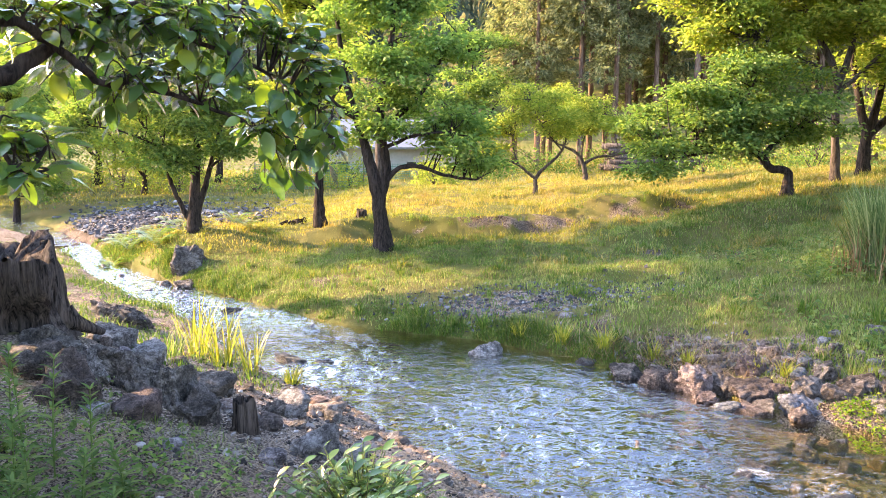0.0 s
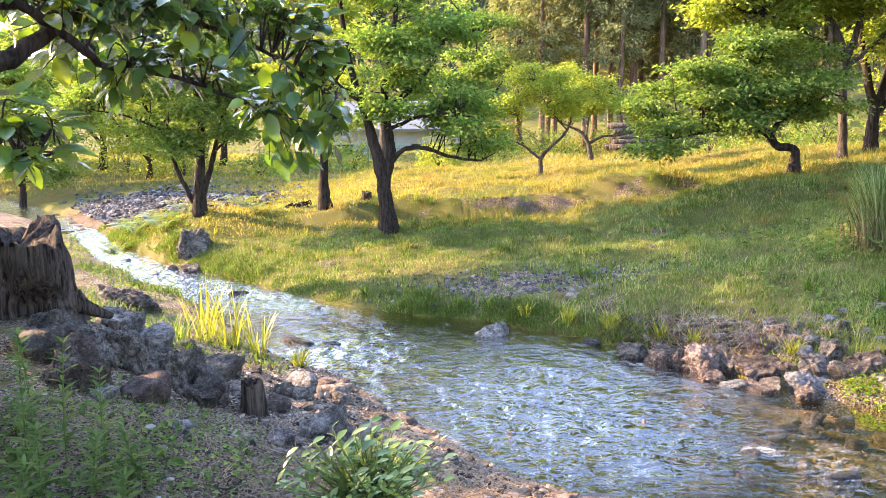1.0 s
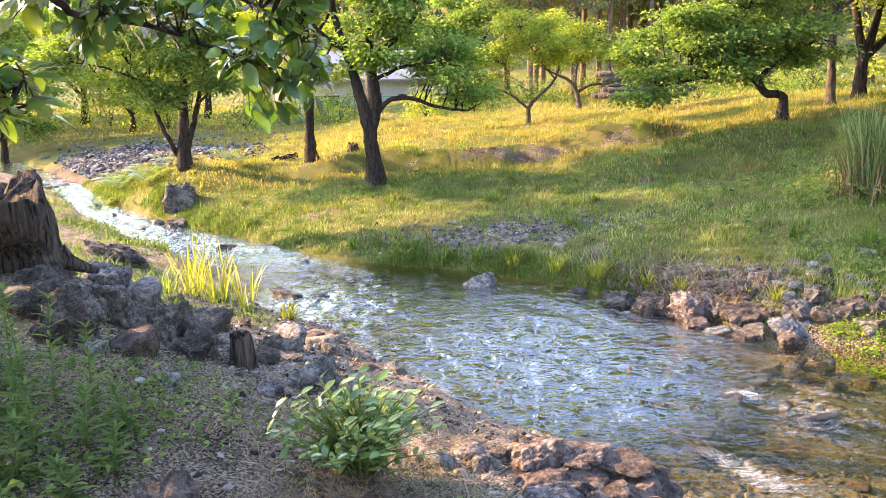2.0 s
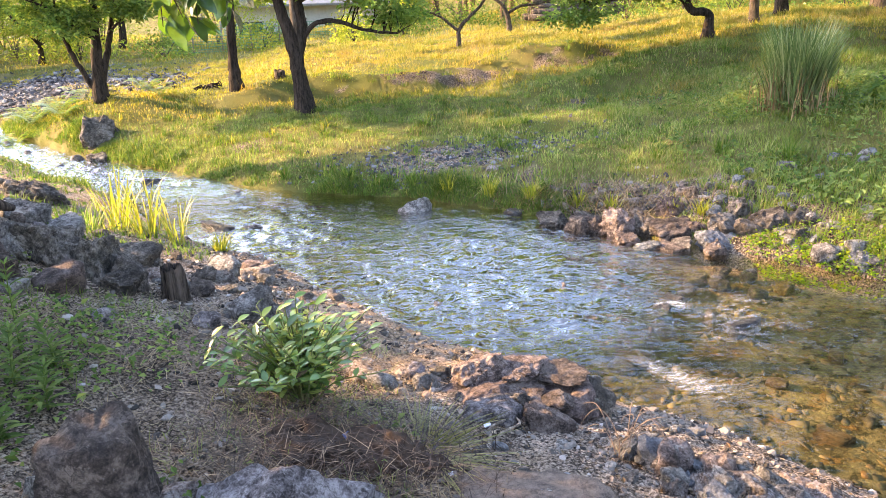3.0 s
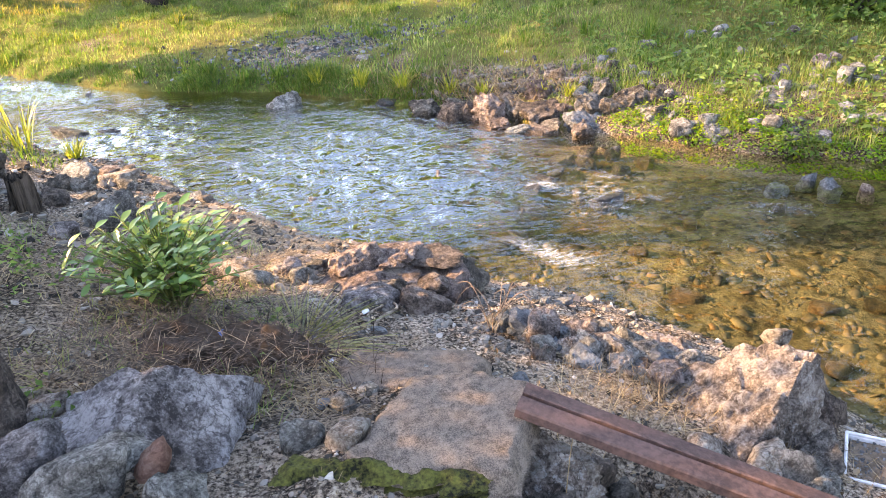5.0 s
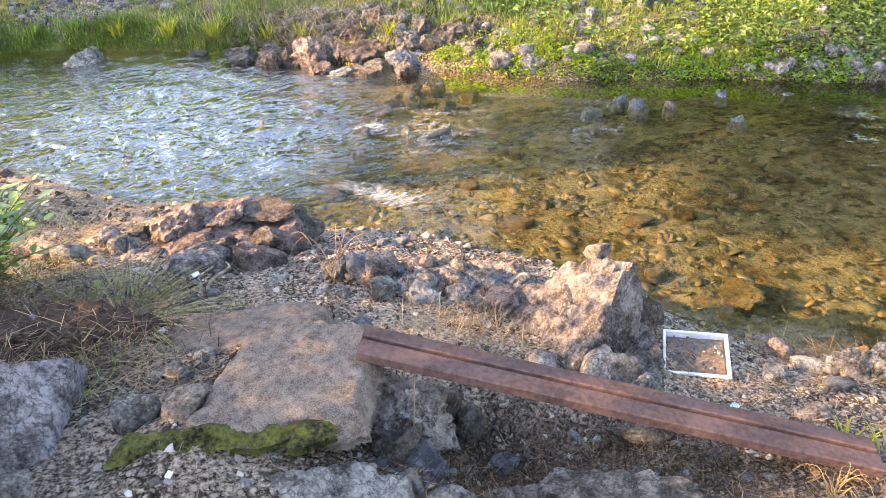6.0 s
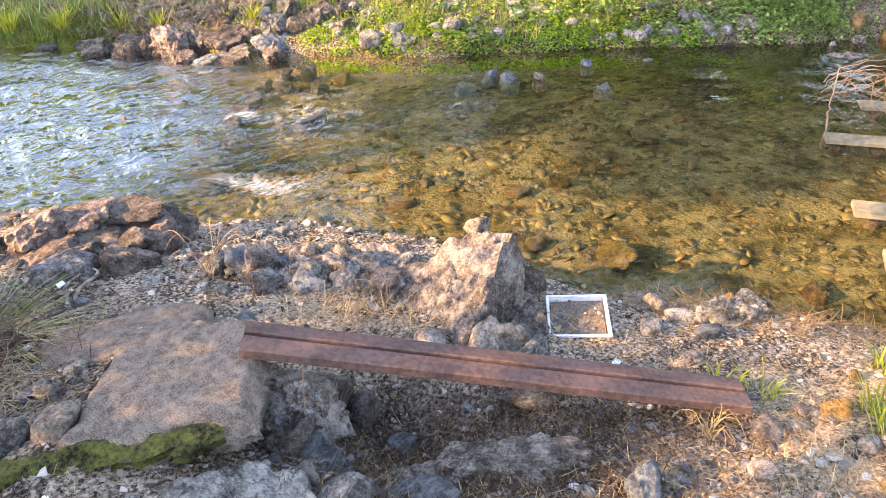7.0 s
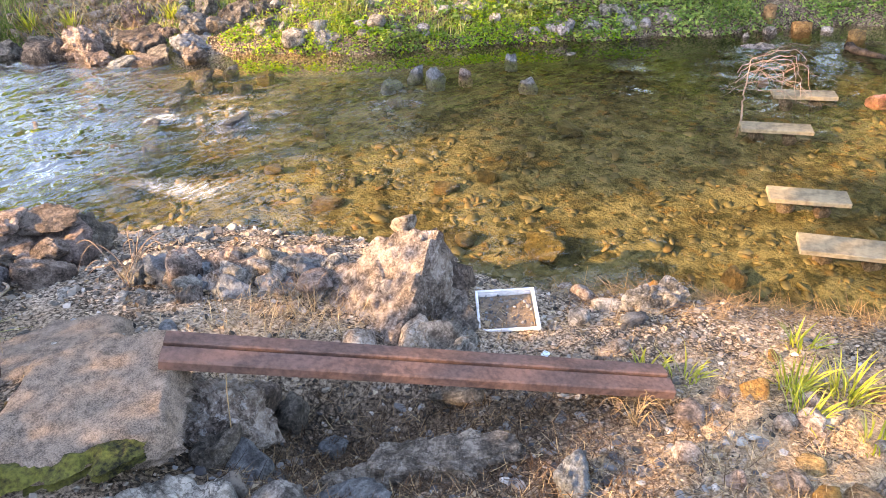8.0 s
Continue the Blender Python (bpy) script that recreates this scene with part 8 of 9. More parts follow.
straw("far_bank_thatch", 15000, (1.0, 4.4, 7.0, 10), lambda x, y, n, f, u: (f > 0.03) & (u < 1.1 * bump2(x, y, 2.55, 8.35, 0.95, 0.35, -0.62)), 86, 0.22, 0.007, STRAW, "dry hanging thatch on the lip of the far bank", 0.05, 0.9)


# ---- grass clumps ----
def make_clump(x, y, n, h, w, r, material, label, seed, lean=0.5, curl=0.7, name="grass_clump", dry=0.0, z=None, low=0.05):
    rng = np.random.default_rng(seed)
    base = empty(name, x, y, (gz(x, y) if z is None else z) - 0.01)
    tagged(base, label, "grass", "grass clumps")
    segs = 6
    pieces = []
    for k in range(n):
        a = rng.uniform(0, 6.28)
        rad = r * math.sqrt(rng.uniform(0, 1))
        p0 = np.array([math.cos(a) * rad, math.sin(a) * rad, 0])
        b = a + rng.normal(0, 0.7)
        L, l0, c = h * rng.uniform(0.55, 1.1), abs(rng.normal(0, lean * 0.6)) + low, curl * rng.uniform(0.3, 1.5)
        t = np.linspace(0, 1, segs)
        ang = l0 + c * t**1.6
        dx, dz = np.sin(ang), np.cos(ang)
        s = np.concatenate([[0], np.cumsum((dx[1:] + dx[:-1]) / 2)]) * L / (segs - 1)
        zz = np.concatenate([[0], np.cumsum((dz[1:] + dz[:-1]) / 2)]) * L / (segs - 1)
        mid = p0 + np.stack([math.cos(b) * s, math.sin(b) * s, zz], 1)
        side = np.array([-math.sin(b), math.cos(b), 0.25]) * (w / 2)
        ww = np.array([0.6, 0.95, 1, 0.85, 0.55, 0.05])[:, None]
        V = np.concatenate([mid - side * ww, mid + side * ww])
        q = np.arange(segs - 1)
        pieces.append((V, np.stack([q, q + segs, q + segs + 1, q + 1], 1)))
    V, F = joined(pieces)
    put("tuft", mesh_np("tuft", V, F), material, base)
    if dry:
        P = np.stack([rng.normal(0, r * 0.6, 520), rng.normal(0, r * 0.6, 520), np.zeros(520)], 1)
        V, F = blades(P, h * dry * rng.uniform(0.4, 1.1, 520), w * 0.8, rng.uniform(0, 0.4, 520), rng, 0.3)
        put("dry_foot", mesh_np("dry_foot", V, F), STRAW, base, "grey dry stalks at the foot")
    return base


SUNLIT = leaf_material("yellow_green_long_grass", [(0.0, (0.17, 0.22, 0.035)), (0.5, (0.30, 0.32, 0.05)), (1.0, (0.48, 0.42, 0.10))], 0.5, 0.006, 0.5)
PAMPAS = leaf_material("blue_green_long_grass", [(0.0, (0.06, 0.115, 0.045)), (0.5, (0.14, 0.21, 0.09)), (1.0, (0.32, 0.36, 0.20))], 0.45, 0.006, 0.45)
DRY_GREEN = leaf_material("yellowing_flattened_grass", [(0.0, (0.10, 0.11, 0.035)), (0.5, (0.22, 0.21, 0.06)), (1.0, (0.36, 0.29, 0.12))], 0.4, 0.006, 0.5)
make_clump(-2.75, 8.15, 36, 0.75, 0.016, 0.14, SUNLIT, "tall yellow-green grass clump at the stream edge", 1, 0.35, 0.7)
make_clump(-2.38, 7.95, 32, 0.72, 0.016, 0.12, SUNLIT, "tall sunlit grass clump leaning over water", 2, 0.4, 0.7)
make_clump(-2.08, 7.85, 28, 0.60, 0.015, 0.10, SUNLIT, "sunlit arching grass clump by the stream", 3, 0.45, 0.8)
make_clump(-2.95, 7.55, 150, 0.30, 0.012, 0.30, GREEN_GRASS, "low dense green clump behind tall grass", 4, 0.6, 0.8)
make_clump(-1.58, 7.62, 80, 0.26, 0.010, 0.06, SUNLIT, "small bright tuft at the water's edge", 5, 0.6, 0.8)
make_clump(5.75, 9.75, 1000, 1.22, 0.016, 0.33, PAMPAS, "big upright pampas grass clump, blue-green with dry stalks", 6, 0.13, 0.5, "pampas_clump", 0.6)
for k, (x, y, n, h) in enumerate([(1.95, 8.85, 70, 0.30), (2.12, 8.95, 60, 0.26), (1.0, 9.55, 60, 0.24), (0.55, 9.95, 70, 0.26), (2.75, 8.15, 60, 0.24), (3.3, 7.75, 60, 0.2), (-0.3, 10.35, 60, 0.24), (-1.2, 10.75, 60, 0.22), (1.5, 9.2, 70, 0.3), (0.1, 10.1, 60, 0.24), (3.55, 7.55, 50, 0.2), (2.45, 8.5, 50, 0.25),
                                  (-0.7, 12.3, 50, 0.18), (4.4, 9.0, 60, 0.26), (4.9, 8.3, 60, 0.28), (3.7, 9.3, 60, 0.22), (1.9, 10.6, 60, 0.2), (0.9, 12.2, 50, 0.16)]):
    make_clump(x, y, n, h, 0.012, 0.07, SUNLIT if k in (0, 2, 4, 5, 8, 10, 11) else GREEN_GRASS, ("bright yellow-green grass tuft on the far bank", "green grass tuft on the far bank")[k not in (0, 2, 4, 5, 8, 10, 11)], 30 + k, 0.6, 0.7)
for k, (x, y, n, h) in enumerate([(2.85, 0.62, 60, 0.20), (2.98, 0.45, 60, 0.22), (2.68, 0.50, 40, 0.16), (3.25, 0.75, 40, 0.16), (2.62, 0.98, 26, 0.14), (3.2, 0.2, 50, 0.2), (2.55, 1.12, 20, 0.12), (2.7, 0.25, 40, 0.14)]):
    make_clump(x, y, n, h, 0.007, 0.06, SUNLIT, "young yellow-green grass tuft on the near shore", 60 + k, 0.7, 0.8)
make_clump(0.16, 3.12, 190, 0.46, 0.007, 0.10, DRY_GREEN, "flattened yellowing grass on the mound", 70, 0.2, 0.3, low=1.2)


# ---- ferns by the upper stream ----
def make_fern(x, y, n, length, seed):
    rng = np.random.default_rng(seed)
    fern = tagged(empty("fern", x, y, gz(x, y)), "bright green fern with arching fronds near the stream", "fern", "ferns by the stream")
    pieces = []
    for k in range(n):
        a = k * 2.4 + rng.uniform(-0.3, 0.3)
        L = length * rng.uniform(0.7, 1.1)
        t = np.linspace(0.12, 1, 14)
        s, zz = L * 0.72 * t, L * (1.25 * t - 0.85 * t**2)
        for side in (-1, 1):
            w = L * 0.20 * np.sin(np.clip(t * 3.0, 0, 3.1)) + 0.01
            for p, q, ww in zip(s, zz, w):
                base = np.array([math.cos(a) * p, math.sin(a) * p, q])
                out = np.array([-math.sin(a) * side, math.cos(a) * side, -0.15]) + 0.35 * np.array([math.cos(a), math.sin(a), 0])
                tip = base + out * ww
                f = np.array([math.cos(a), math.sin(a), 0]) * L * 0.035
                pieces.append((np.stack([base - f, (base + tip) / 2 - f * 0.7, tip, base + f]), np.array([[0, 1, 2, 3]])))
    V, F = joined(pieces)
    put("frond_rosette", mesh_np("frond_rosette", V, F, False), LEAF_CRESS, fern)


for k, (x, y, L) in enumerate([(-6.9, 16.4, 0.75), (-6.2, 16.0, 0.8), (-5.9, 15.4, 0.6), (-7.5, 17.2, 0.7), (-6.6, 17.0, 0.7), (-4.5, 16.3, 0.65), (-4.15, 16.0, 0.55), (-7.1, 15.9, 0.6), (-5.7, 16.2, 0.7)]):
    make_fern(x, y, 11, L, 400 + k)


# ---- dead wood ----
def make_branches(name, x, y, z, n, reach, r, material, label, seed, arch=0.6, flat=1.0):
    rng = np.random.default_rng(seed)
    thing = tagged(empty(name, x, y, z), label, "branch")
    for k in range(n):
        a = rng.uniform(0, 6.28)
        L = reach * rng.uniform(0.5, 1.1)
        p = [rng.normal(0, reach * 0.08, 3) * [1, 1, 0]]
        for s in (0.3, 0.6, 0.85, 1.0):
            p.append(np.array([math.cos(a) * L * s, math.sin(a) * L * s, arch * L * math.sin(s * 2.6) * flat]) + rng.normal(0, reach * 0.05, 3))
            a += rng.normal(0, 0.25)
        path = smooth_path(p, 4)
        path[:, 2] = np.maximum(path[:, 2], 0.004)
        put("branch", mesh_np("branch", *tube(path, np.linspace(r, r * 0.3, len(path)), 6, seed + k, 0.2)), material, thing)
    return thing


TWIG = plain("pale_dead_twig", (0.17, 0.12, 0.09), 0.8, 0.3, 30, 0.3)
def make_tangle(x, y, z):
    rng = np.random.default_rng(91)
    thing = tagged(empty("dead_branches", x, y, z), "tangle of bare pale twigs caught on the planks", "branch")
    for k in range(34):
        a, e = rng.uniform(0, 6.28), rng.normal(0.25, 0.5)
        p = [rng.normal(0, 1, 3) * [0.09, 0.09, 0.08] + [0, 0, 0.24]]
        for s in range(rng.integers(4, 8)):
            p.append(p[-1] + np.array([math.cos(a) * math.cos(e), math.sin(a) * math.cos(e), math.sin(e)]) * 0.068)
            a, e = a + rng.normal(0, 0.55), e * 0.8 - 0.12 + rng.normal(0, 0.3)
        path = smooth_path(p, 3)
        path[:, 2] = np.maximum(path[:, 2], 0.0)
        put("branch", mesh_np("branch", *tube(path, np.linspace(0.0022, 0.0008, len(path)), 5, k, 0.2)), TWIG, thing)
    out = np.array([0.72, -0.69, 0.0])
    for k, (a, top, b) in enumerate([(-0.24, 0.44, 0.42), (-0.22, 0.38, 0.30), (-0.10, 0.40, 0.34), (-0.24, 0.30, 0.20)]):
        p = [out * a + [0, 0, top * 0.62], out * (a * 0.6 + b * 0.1) + [0, 0, top * 0.93], out * (b * 0.45) + [0, 0, top], out * (b * 0.8) + [0, 0.03, top * 0.66], out * b + [0, 0.02, 0.02]]
        path = smooth_path(p, 4, 0.008, rng)
        put("branch", mesh_np("branch", *tube(path, np.linspace(0.0042, 0.0018, len(path)), 6, 60 + k, 0.2)), TWIG, thing, "long arching twig")
    put("branch", mesh_np("branch", *tube(smooth_path([(-0.26, 0.02, -0.2), (-0.25, 0.03, 0.05), (-0.27, 0.03, 0.2), (-0.24, 0.05, 0.42)], 4, 0.006, rng), np.linspace(0.010, 0.004, 13), 6, 3, 0.2)), TWIG, thing, "upright pale stick")
    return thing


make_tangle(6.02, 2.36, 0.09)
make_branches("dead_root", -3.41, 16.82, gz(-3.41, 16.82), 11, 0.42, 0.028, BARK_DARK, "dead branching root lying in the sunny meadow", 92, 0.28)
make_branches("twigs", 1.2, 3.2, gz(1.2, 3.2), 15, 0.26, 0.0028, TWIG, "dry bent stalks beside the rubble", 93, 0.8)
make_branches("driftwood", 0.55, 3.25, gz(0.55, 3.25), 2, 0.35, 0.012, DRIFT, "thin grey stick lying on the path", 94, 0.02)
make_branches("dry_stalks", 1.75, 2.45, gz(1.75, 2.45), 8, 0.16, 0.0018, TWIG, "upright dry stalks by the boulder", 95, 1.2)
make_branches("dry_plant", 2.15, 0.92, gz(2.15, 0.92), 22, 0.13, 0.0016, STRAW, "dead tan plant beside the beam's end", 96, 0.9)


make_branches("driftwood", 8.2, 2.6, 0.03, 1, 0.75, 0.05, BARK_DARK, "dark sodden log lying in white water at the bend", 97, 0.03)
make_branches("dead_brush", 8.35, 4.15, gz(8.35, 4.15), 34, 0.5, 0.006, TWIG, "heap of reddish dead brush on the shady bank", 98, 0.35)
DRY_LEAF = leaf_material("fallen_dry_leaves", [(0.0, (0.10, 0.06, 0.035)), (0.5, (0.26, 0.19, 0.13)), (1.0, (0.44, 0.37, 0.29))], 0.2, 0.01)
make_leaf_cover("fallen_leaves", 900, (0.3, 3.2, 0.4, 3.4), lambda x, y, n, f, u: (n > 0.1) & (u < 0.6), 77, 0.035, 0.012, DRY_LEAF, "dry curled leaves fallen on the near bank")
SCRAP = plain("pale_blue_plastic", (0.45, 0.58, 0.68), 0.3, 0.15, 20.0, 0.1)
tagged(put("plastic_scrap", box_mesh("plastic_scrap", 0.045, 0.03, 0.006, 0.002, 1, 0.002, 5), SCRAP, at=pose(2.34, 1.50, gz(2.34, 1.50) + 0.012, 8, 14, 20)), "small pale blue scrap of plastic in the litter", "litter")


WHITE_SCRAP = plain("white_paper", (0.62, 0.62, 0.66), 0.7, 0.12, 30.0, 0.2)
BLUE_SCRAP = plain("blue_plastic", (0.05, 0.12, 0.38), 0.4, 0.2, 20.0, 0.2)
for x, y, lift, w, turn, mat, lab in ((0.30, 2.90, 0.012, 0.026, 20, WHITE_SCRAP, "crumpled white paper scrap on the path"), (0.16, 1.80, 0.014, 0.020, 50, WHITE_SCRAP, "white chip lying before the moss"), (-0.16, 3.06, 0.12, 0.032, 35, BLUE_SCRAP, "blue plastic scrap caught in the mound"), (0.55, 3.44, 0.010, 0.034, 10, WHITE_SCRAP, "flat white scrap on the trodden path")):
    tagged(put("litter_scrap", box_mesh("litter_scrap", w, w * 0.7, 0.006, 0.002, 2, 0.004, int(w * 1000)), mat, at=pose(x, y, gz(x, y) + lift, 12, -9, turn)), lab, "litter")
stalk = smooth_path([(0, 0, 0), (0.04, 0.07, 0.10), (0.09, 0.15, 0.17), (0.16, 0.26, 0.20)], 5)
tagged(put("dry_stalk", mesh_np("dry_stalk", *tube(stalk, np.linspace(0.0022, 0.001, len(stalk)), 6)), STRAW, at=pose(0.96, 1.75, 0.52)), "thin pale dry stalk leaning on the stones below the beam", "stalk")


# ---- far end of the meadow: log pile, house, net fence ----
def make_log_pile():
    x, y = 9.3, 34.0
    pile = tagged(empty("log_pile", x, y, gz(x, y)), "long low pile of grey cut logs at the wood's edge", "log pile")
    rng = np.random.default_rng(97)
    meshes = []
    for k in range(4):
        path = np.array([(-1.9, 0, 0), (-0.9, 0.03, 0.02), (0, -0.02, 0), (1.0, 0.02, -0.02), (1.9, 0, 0)])
        meshes.append(mesh_np("log", *tube(path, np.array([0.13, 0.14, 0.13, 0.12, 0.11]) * rng.uniform(0.8, 1.2), 10, k, 0.12)))
    for row in range(5):
        for k in range(7 - row):
            put("log", meshes[(row + k) % 4], BARK_GREY, pile, at=pose(rng.uniform(-0.3, 0.3), (k - (6 - row) / 2) * 0.27, 0.13 + row * 0.23, rng.uniform(0, 360), 0, rng.uniform(-3, 3)))


make_log_pile()


def make_house():
    x, y = -3.4, 46.0
    z = gz(x, y) - 1.4
    house = tagged(empty("house", x, y, z, 8), "low pale house with a grey sheet roof past the meadow", "house")
    put("wall", box_mesh("wall", 9.0, 6.0, 2.9, 0.03), PAINT_WALL, house, at=pose(0, 3, 1.45))
    roof = bmesh.new()
    pts = [(-5, -0.7, 2.85), (5, -0.7, 2.85), (5, 3, 4.6), (-5, 3, 4.6), (5, 6.7, 2.85), (-5, 6.7, 2.85)]
    for dz in (0, 0.12):
        v = [roof.verts.new((a, b, c + dz)) for a, b, c in pts]
        roof.faces.new((v[0], v[1], v[2], v[3]))
        roof.faces.new((v[3], v[2], v[4], v[5]))
    roof.verts.ensure_lookup_table()
    for a, b in ((0, 1), (1, 2), (2, 4), (4, 5), (5, 3), (3, 0)):
        roof.faces.new((roof.verts[a], roof.verts[b], roof.verts[b + 6], roof.verts[a + 6]))
    bmesh.ops.recalc_face_normals(roof, faces=roof.faces)
    me = bpy.data.meshes.new("roof")
    roof.to_mesh(me)
    roof.free()
    put("roof", me, ROOF_TIN, house)
    for wx in (-3.0, -0.6, 1.9):
        win = put("window", box_mesh("window", 1.5, 0.08, 1.2, 0.01), PAINT_WALL, house, at=pose(wx, -0.02, 1.55))
        put("pane", box_mesh("pane", 0.66, 0.03, 1.05, 0.004), DARK_PANE, win, at=pose(-0.35, -0.035, 0))
        put("pane", box_mesh("pane", 0.66, 0.03, 1.05, 0.004), DARK_PANE, win, at=pose(0.35, -0.035, 0))


make_house()


def make_fence():
    fence = tagged(empty("net_fence", -6.2, 31.0, gz(-6.2, 31.0)), "low green net fence on grey posts", "fence")
    for k in range(7):
        put("post", mesh_np("post", *tube(np.array([(0, 0, -0.1), (0, 0, 0.7), (0, 0, 1.25)]), [0.035, 0.033, 0.03], 8)), POST_WOOD, fence, at=pose(k * 1.1 - 1.5, 0.12 * k, 0))
    wires = []
    for k in range(11):
        wires.append(tube(np.array([(-1.5, -0.02, 0.1 + k * 0.10), (1.8, 0.32, 0.09 + k * 0.10), (5.1, 0.68, 0.1 + k * 0.10)]), [0.008] * 3, 4))
    for k in range(66):
        wires.append(tube(np.array([(-1.5 + k * 0.1, -0.02 + k * 0.0108, 0.08), (-1.5 + k * 0.1, -0.02 + k * 0.0108, 0.6), (-1.5 + k * 0.1, -0.02 + k * 0.0108, 1.12)]), [0.006] * 3, 4))
    V, F = joined(wires)
    put("net", mesh_np("net", V, F), NET_GREEN, fence)


make_fence()

# ---- the broad-leaved tree whose boughs hang over the viewer's left ----
def make_overhanging_tree():
    rng = np.random.default_rng(41)
    x0, y0 = -3.3, 1.5
    z0 = gz(x0, y0)
    tree = tagged(empty("persimmon_tree", x0, y0, z0 - 0.05), "tree with broad glossy leaves hanging over the near bank", "tree")
    o = np.array([x0, y0, z0 - 0.05])
    limbs = [[(x0, y0, z0 - 0.05, 0.19), (x0 + 0.05, y0, z0 + 0.7, 0.16), (x0 + 0.2, y0 + 0.05, z0 + 1.5, 0.14), (x0 + 0.1, y0, z0 + 2.4, 0.11), (x0 - 0.2, y0 - 0.2, z0 + 3.4, 0.06)],
             [(x0 + 0.15, y0, z0 + 1.3, 0.08), (-2.5, 2.35, 2.72, 0.055), (-1.85, 2.5, 2.74, 0.042), (-1.58, 2.55, 2.80, 0.036), (-1.5, 2.6, 2.82, 0.032), (-1.43, 2.69, 2.89, 0.028), (-1.38, 2.77, 2.96, 0.022), (-1.3, 2.82, 3.05, 0.017), (-1.14, 2.99, 3.13, 0.012), (-0.85, 3.1, 3.1, 0.007)],
             [(x0 + 0.2, y0, z0 + 1.6, 0.06), (-2.3, 2.35, 3.0, 0.035), (-1.52, 2.47, 2.99, 0.020), (-1.39, 2.54, 2.99, 0.018), (-1.37, 2.67, 2.95, 0.017), (-1.3, 2.71, 2.89, 0.015), (-1.25, 2.84, 2.82, 0.013), (-1.07, 3.01, 2.79, 0.010), (-0.9, 3.18, 2.72, 0.008), (-0.72, 3.25, 2.62, 0.004)],
             [(-1.3, 2.82, 3.05, 0.014), (-1.0, 3.0, 3.0, 0.010), (-0.75, 3.12, 2.9, 0.008), (-0.55, 3.25, 2.75, 0.005), (-0.48, 3.3, 2.6, 0.003)],
             [(-2.3, 2.3, 2.72, 0.03), (-1.9, 2.25, 2.6, 0.018), (-1.5, 2.25, 2.55, 0.010), (-1.2, 2.3, 2.5, 0.005)],
             [(x0 + 0.1, y0, z0 + 2.2, 0.07), (-2.6, 1.9, 3.9, 0.04), (-1.6, 1.8, 4.2, 0.02)],
             [(x0 + 0.1, y0, z0 + 2.0, 0.07), (-3.6, 3.2, 3.8, 0.04), (-3.4, 4.4, 4.3, 0.02)]]
    for k, l in enumerate(limbs):
        l = np.asarray(l, float)
        path = smooth_path(l[:, :3] - o, 5, 0.003, rng)
        rad = np.interp(np.linspace(0, 1, len(path)), np.linspace(0, 1, len(l)), l[:, 3])
        nm = "trunk" if k == 0 else "limb"
        put(nm, mesh_np(nm, *tube(path, rad, 12 if k == 0 else 8, k, 0.18)), BARK_DARK, tree)
    shapes = []
    for k in range(8):
        V, F = broad_leaf(1.0, 0.54, k, 0.18 + 0.04 * (k % 4), 0.10)
        me = mesh_np("leaf", V, F)
        shapes.append((V, F, me))
    # visible sprays: centre, radii, leaves
    sprays = [((-1.56, 3.0, 3.0), (0.16, 0.25, 0.12), 34), ((-1.42, 3.0, 2.84), (0.12, 0.25, 0.08), 16), ((-1.12, 3.0, 3.02), (0.22, 0.30, 0.12), 46), ((-0.84, 3.1, 2.97), (0.20, 0.30, 0.14), 62), ((-0.60, 3.25, 2.90), (0.14, 0.28, 0.13), 46), ((-0.72, 3.15, 2.68), (0.16, 0.26, 0.13), 58), ((-1.02, 3.12, 2.80), (0.16, 0.26, 0.09), 30),
              ((-0.55, 3.28, 2.62), (0.10, 0.25, 0.12), 34), ((-0.70, 3.15, 2.49), (0.13, 0.2, 0.07), 20), ((-1.28, 2.35, 2.52), (0.09, 0.22, 0.11), 42), ((-1.42, 2.86, 3.03), (0.15, 0.3, 0.08), 30), ((-0.50, 3.36, 3.02), (0.10, 0.2, 0.10), 22), ((-1.30, 3.1, 2.80), (0.12, 0.25, 0.10), 16),
              ((-1.35, 2.57, 3.01), (0.12, 0.2, 0.07), 26), ((-1.24, 2.74, 3.06), (0.12, 0.2, 0.06), 26), ((-1.08, 2.84, 3.02), (0.12, 0.2, 0.08), 26), ((-0.95, 2.96, 3.08), (0.13, 0.2, 0.06), 24), ((-1.14, 2.78, 2.80), (0.13, 0.2, 0.06), 14), ((-1.02, 2.92, 2.90), (0.12, 0.2, 0.07), 20), ((-0.54, 3.26, 2.80), (0.10, 0.2, 0.12), 24), ((-0.50, 3.34, 2.62), (0.08, 0.2, 0.10), 18), ((-0.70, 3.2, 3.08), (0.16, 0.2, 0.06), 24), ((-1.28, 2.32, 2.64), (0.07, 0.15, 0.05), 14)]
    L = np.concatenate([smooth_path(np.asarray(l, float)[:, :3], 6) for l in limbs[1:5]])
    twigs, rest, single = [], [], 0
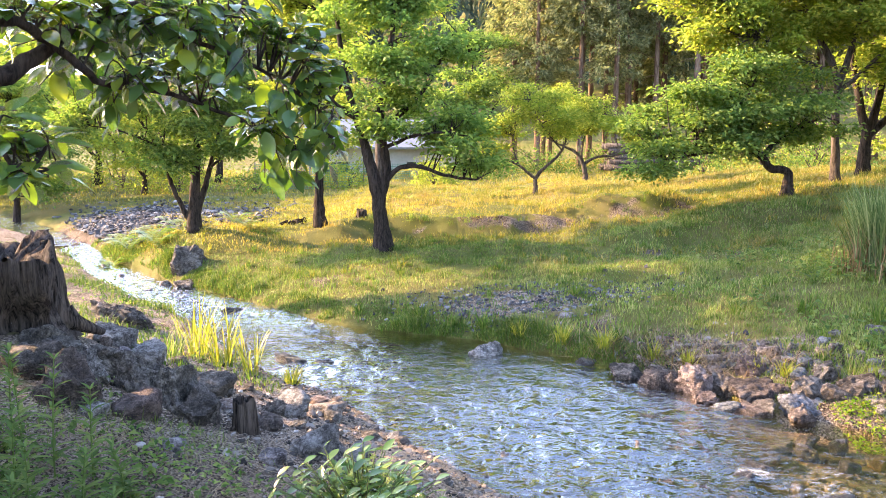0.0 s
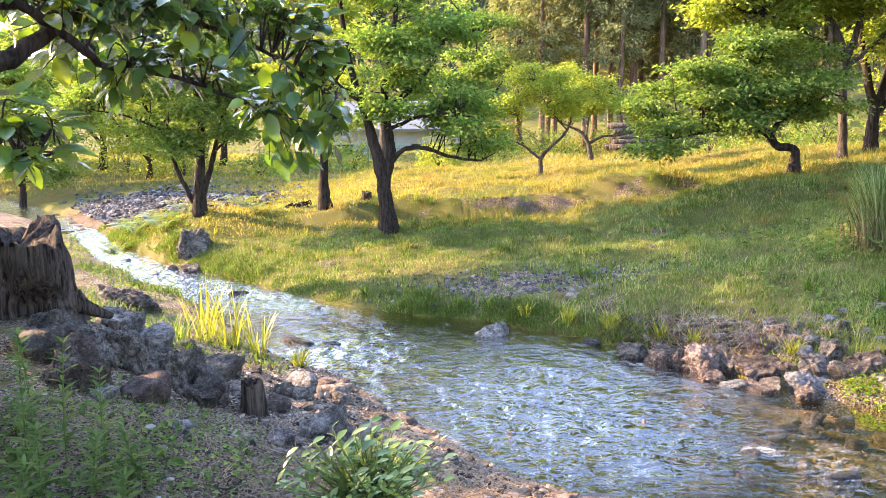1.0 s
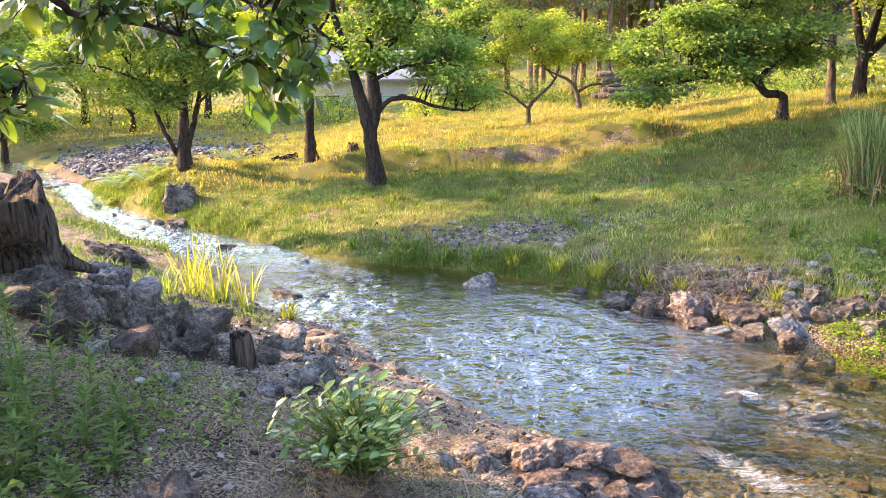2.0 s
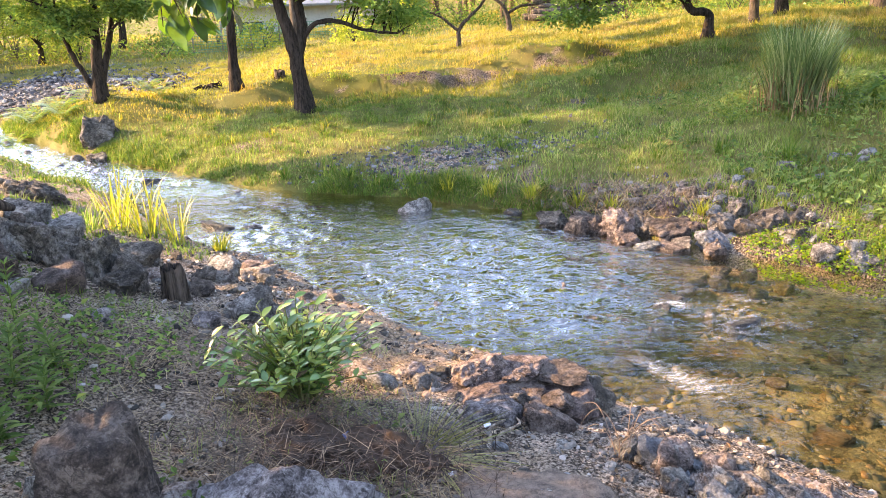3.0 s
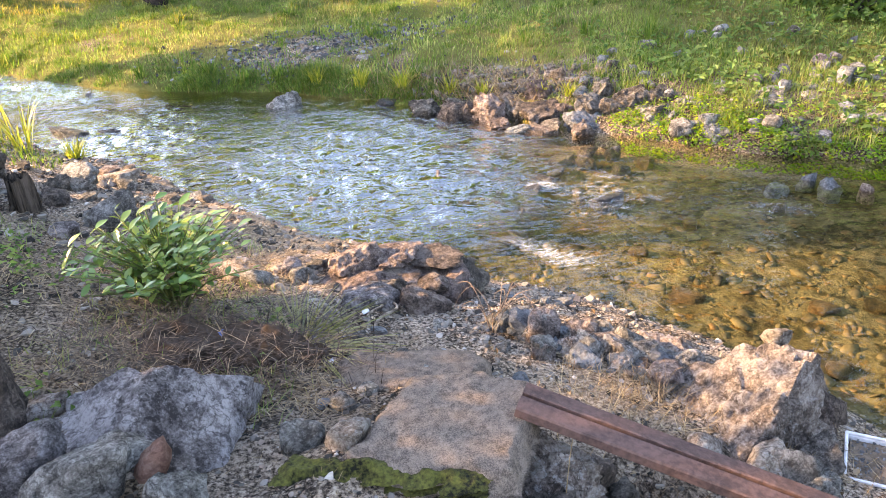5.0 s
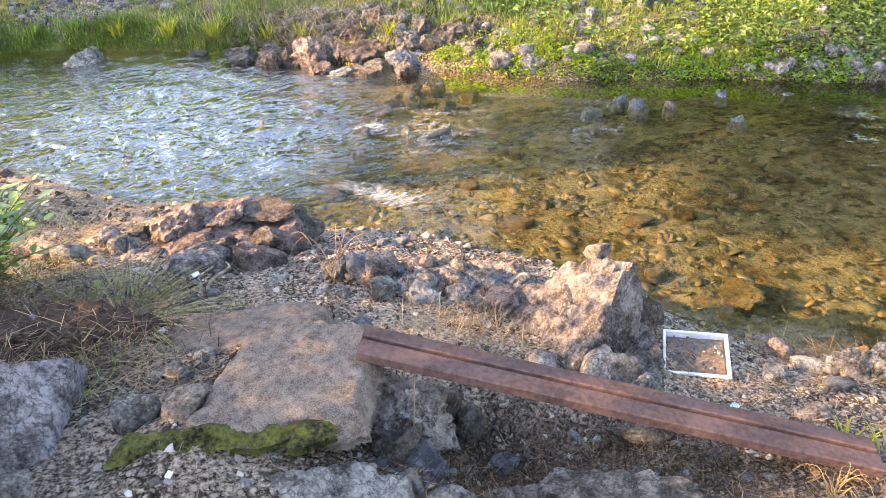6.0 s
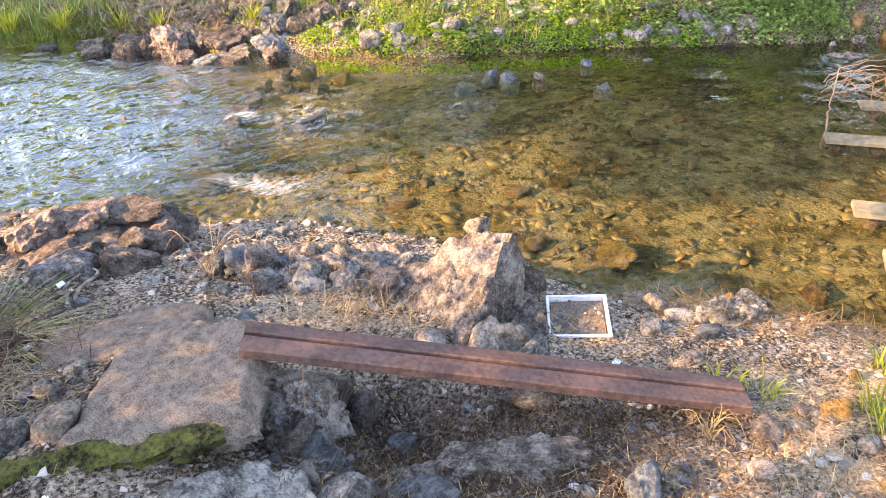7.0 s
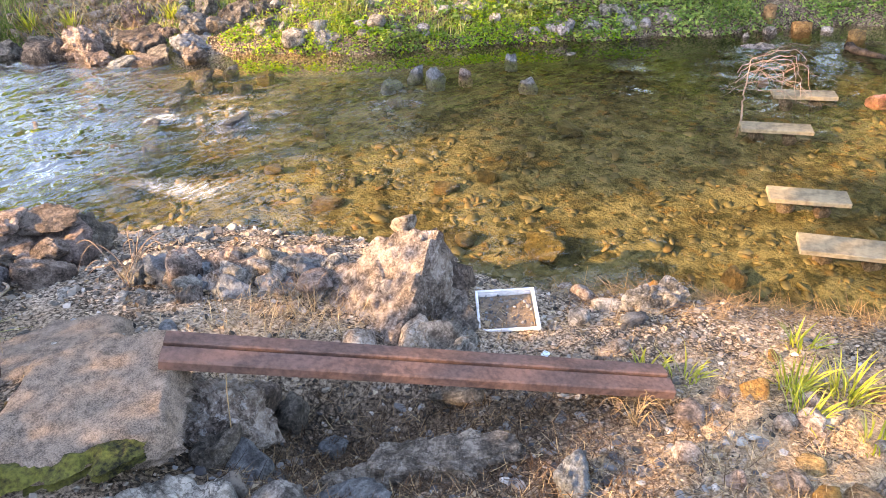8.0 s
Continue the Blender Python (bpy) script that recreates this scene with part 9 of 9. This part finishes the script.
    for c, r, n in sprays:
        c, r = np.array(c), np.array(r)
        for k in range(max(1, n // 3)):
            u = rng.normal(size=3)
            u /= np.linalg.norm(u)
            tip = c + u * r * rng.uniform(0.3, 1.05)
            a = L[np.argmin(np.linalg.norm(L - tip, axis=1))]
            m = (a + tip) / 2 + rng.normal(0, 0.03, 3) + [0, 0, 0.05]
            path = smooth_path([a, m, tip], 4)
            twigs.append(tube(path - o, np.linspace(0.005, 0.002, len(path)), 4))
            for j in range(5):
                p = path[-1 - min(j, len(path) - 2)] + rng.normal(0, 0.012, 3)
                b = rng.uniform(0, 6.28)
                out = (tip - a) / (np.linalg.norm(tip - a) + 1e-6)
                along = np.array([math.cos(b), math.sin(b), rng.uniform(-0.9, 0.1)]) + out * 0.7
                up = np.array([0, 0, 1.0]) + rng.normal(0, 0.35, 3)
                along /= np.linalg.norm(along)
                y = np.cross(up, along)
                y /= np.linalg.norm(y)
                z = np.cross(along, y)
                s = rng.uniform(0.07, 0.118)
                mat = Matrix(np.stack([along, y, z], 1).tolist()).to_4x4()
                mat.translation = Vector((p - o).tolist())
                pick = shapes[rng.integers(0, 8)]
                if single < 290 and rng.uniform() < 0.5:
                    put("leaf", pick[2], LEAF_BIG, tree, at=mat @ Matrix.Diagonal((s, s, s, 1)))
                    single += 1
                else:
                    rest.append((pick[0] * s @ np.stack([along, y, z]) + (p - o), pick[1]))
    V, F = joined(twigs)
    tagged(put("branchwork", mesh_np("branchwork", V, F), BARK_DARK, tree), kind="stuff")
    V, F = joined(rest)
    tagged(put("leaf_canopy", mesh_np("leaf_canopy", V, F), LEAF_BIG_MANY, tree), kind="stuff")
    # the rest of the crown, above and behind; unseen low blobs added for shade
    blobs = np.array([(-3.3, 2.2, 4.6, 1.3, 1.2, 0.7), (-3.5, 3.6, 4.2, 1.1, 1.1, 0.7), (-2.2, 1.8, 4.3, 0.9, 0.9, 0.4), (-4.2, 1.6, 3.9, 1.0, 1.0, 0.7), (-4.3, 2.1, 2.98, 0.9, 0.55, 0.35), (-3.4, 2.72, 2.42, 0.7, 0.40, 0.22), (-3.7, 4.25, 2.55, 0.6, 0.55, 0.35)], float)
    n = 3000
    pick = np.minimum((rng.uniform(0, 6.8, n) - 0.55).clip(0).astype(int), 6)
    pick[(pick == 4) & (np.arange(n) % 5 < 2)] = 0
    u = rng.normal(size=(n, 3))
    u /= np.linalg.norm(u, axis=1)[:, None]
    P = blobs[pick, :3] + u * blobs[pick, 3:] * rng.uniform(0.5, 1, n)[:, None] - o
    N = np.stack([rng.normal(0, 0.5, n), rng.normal(0, 0.5, n), np.ones(n)], 1)
    V, F = leaves(P, N, rng.uniform(0.10, 0.17, n), rng, 0.6)
    tagged(put("crown", mesh_np("crown", V, F, False), LEAF_BIG_MANY, tree), kind="stuff")


make_overhanging_tree()
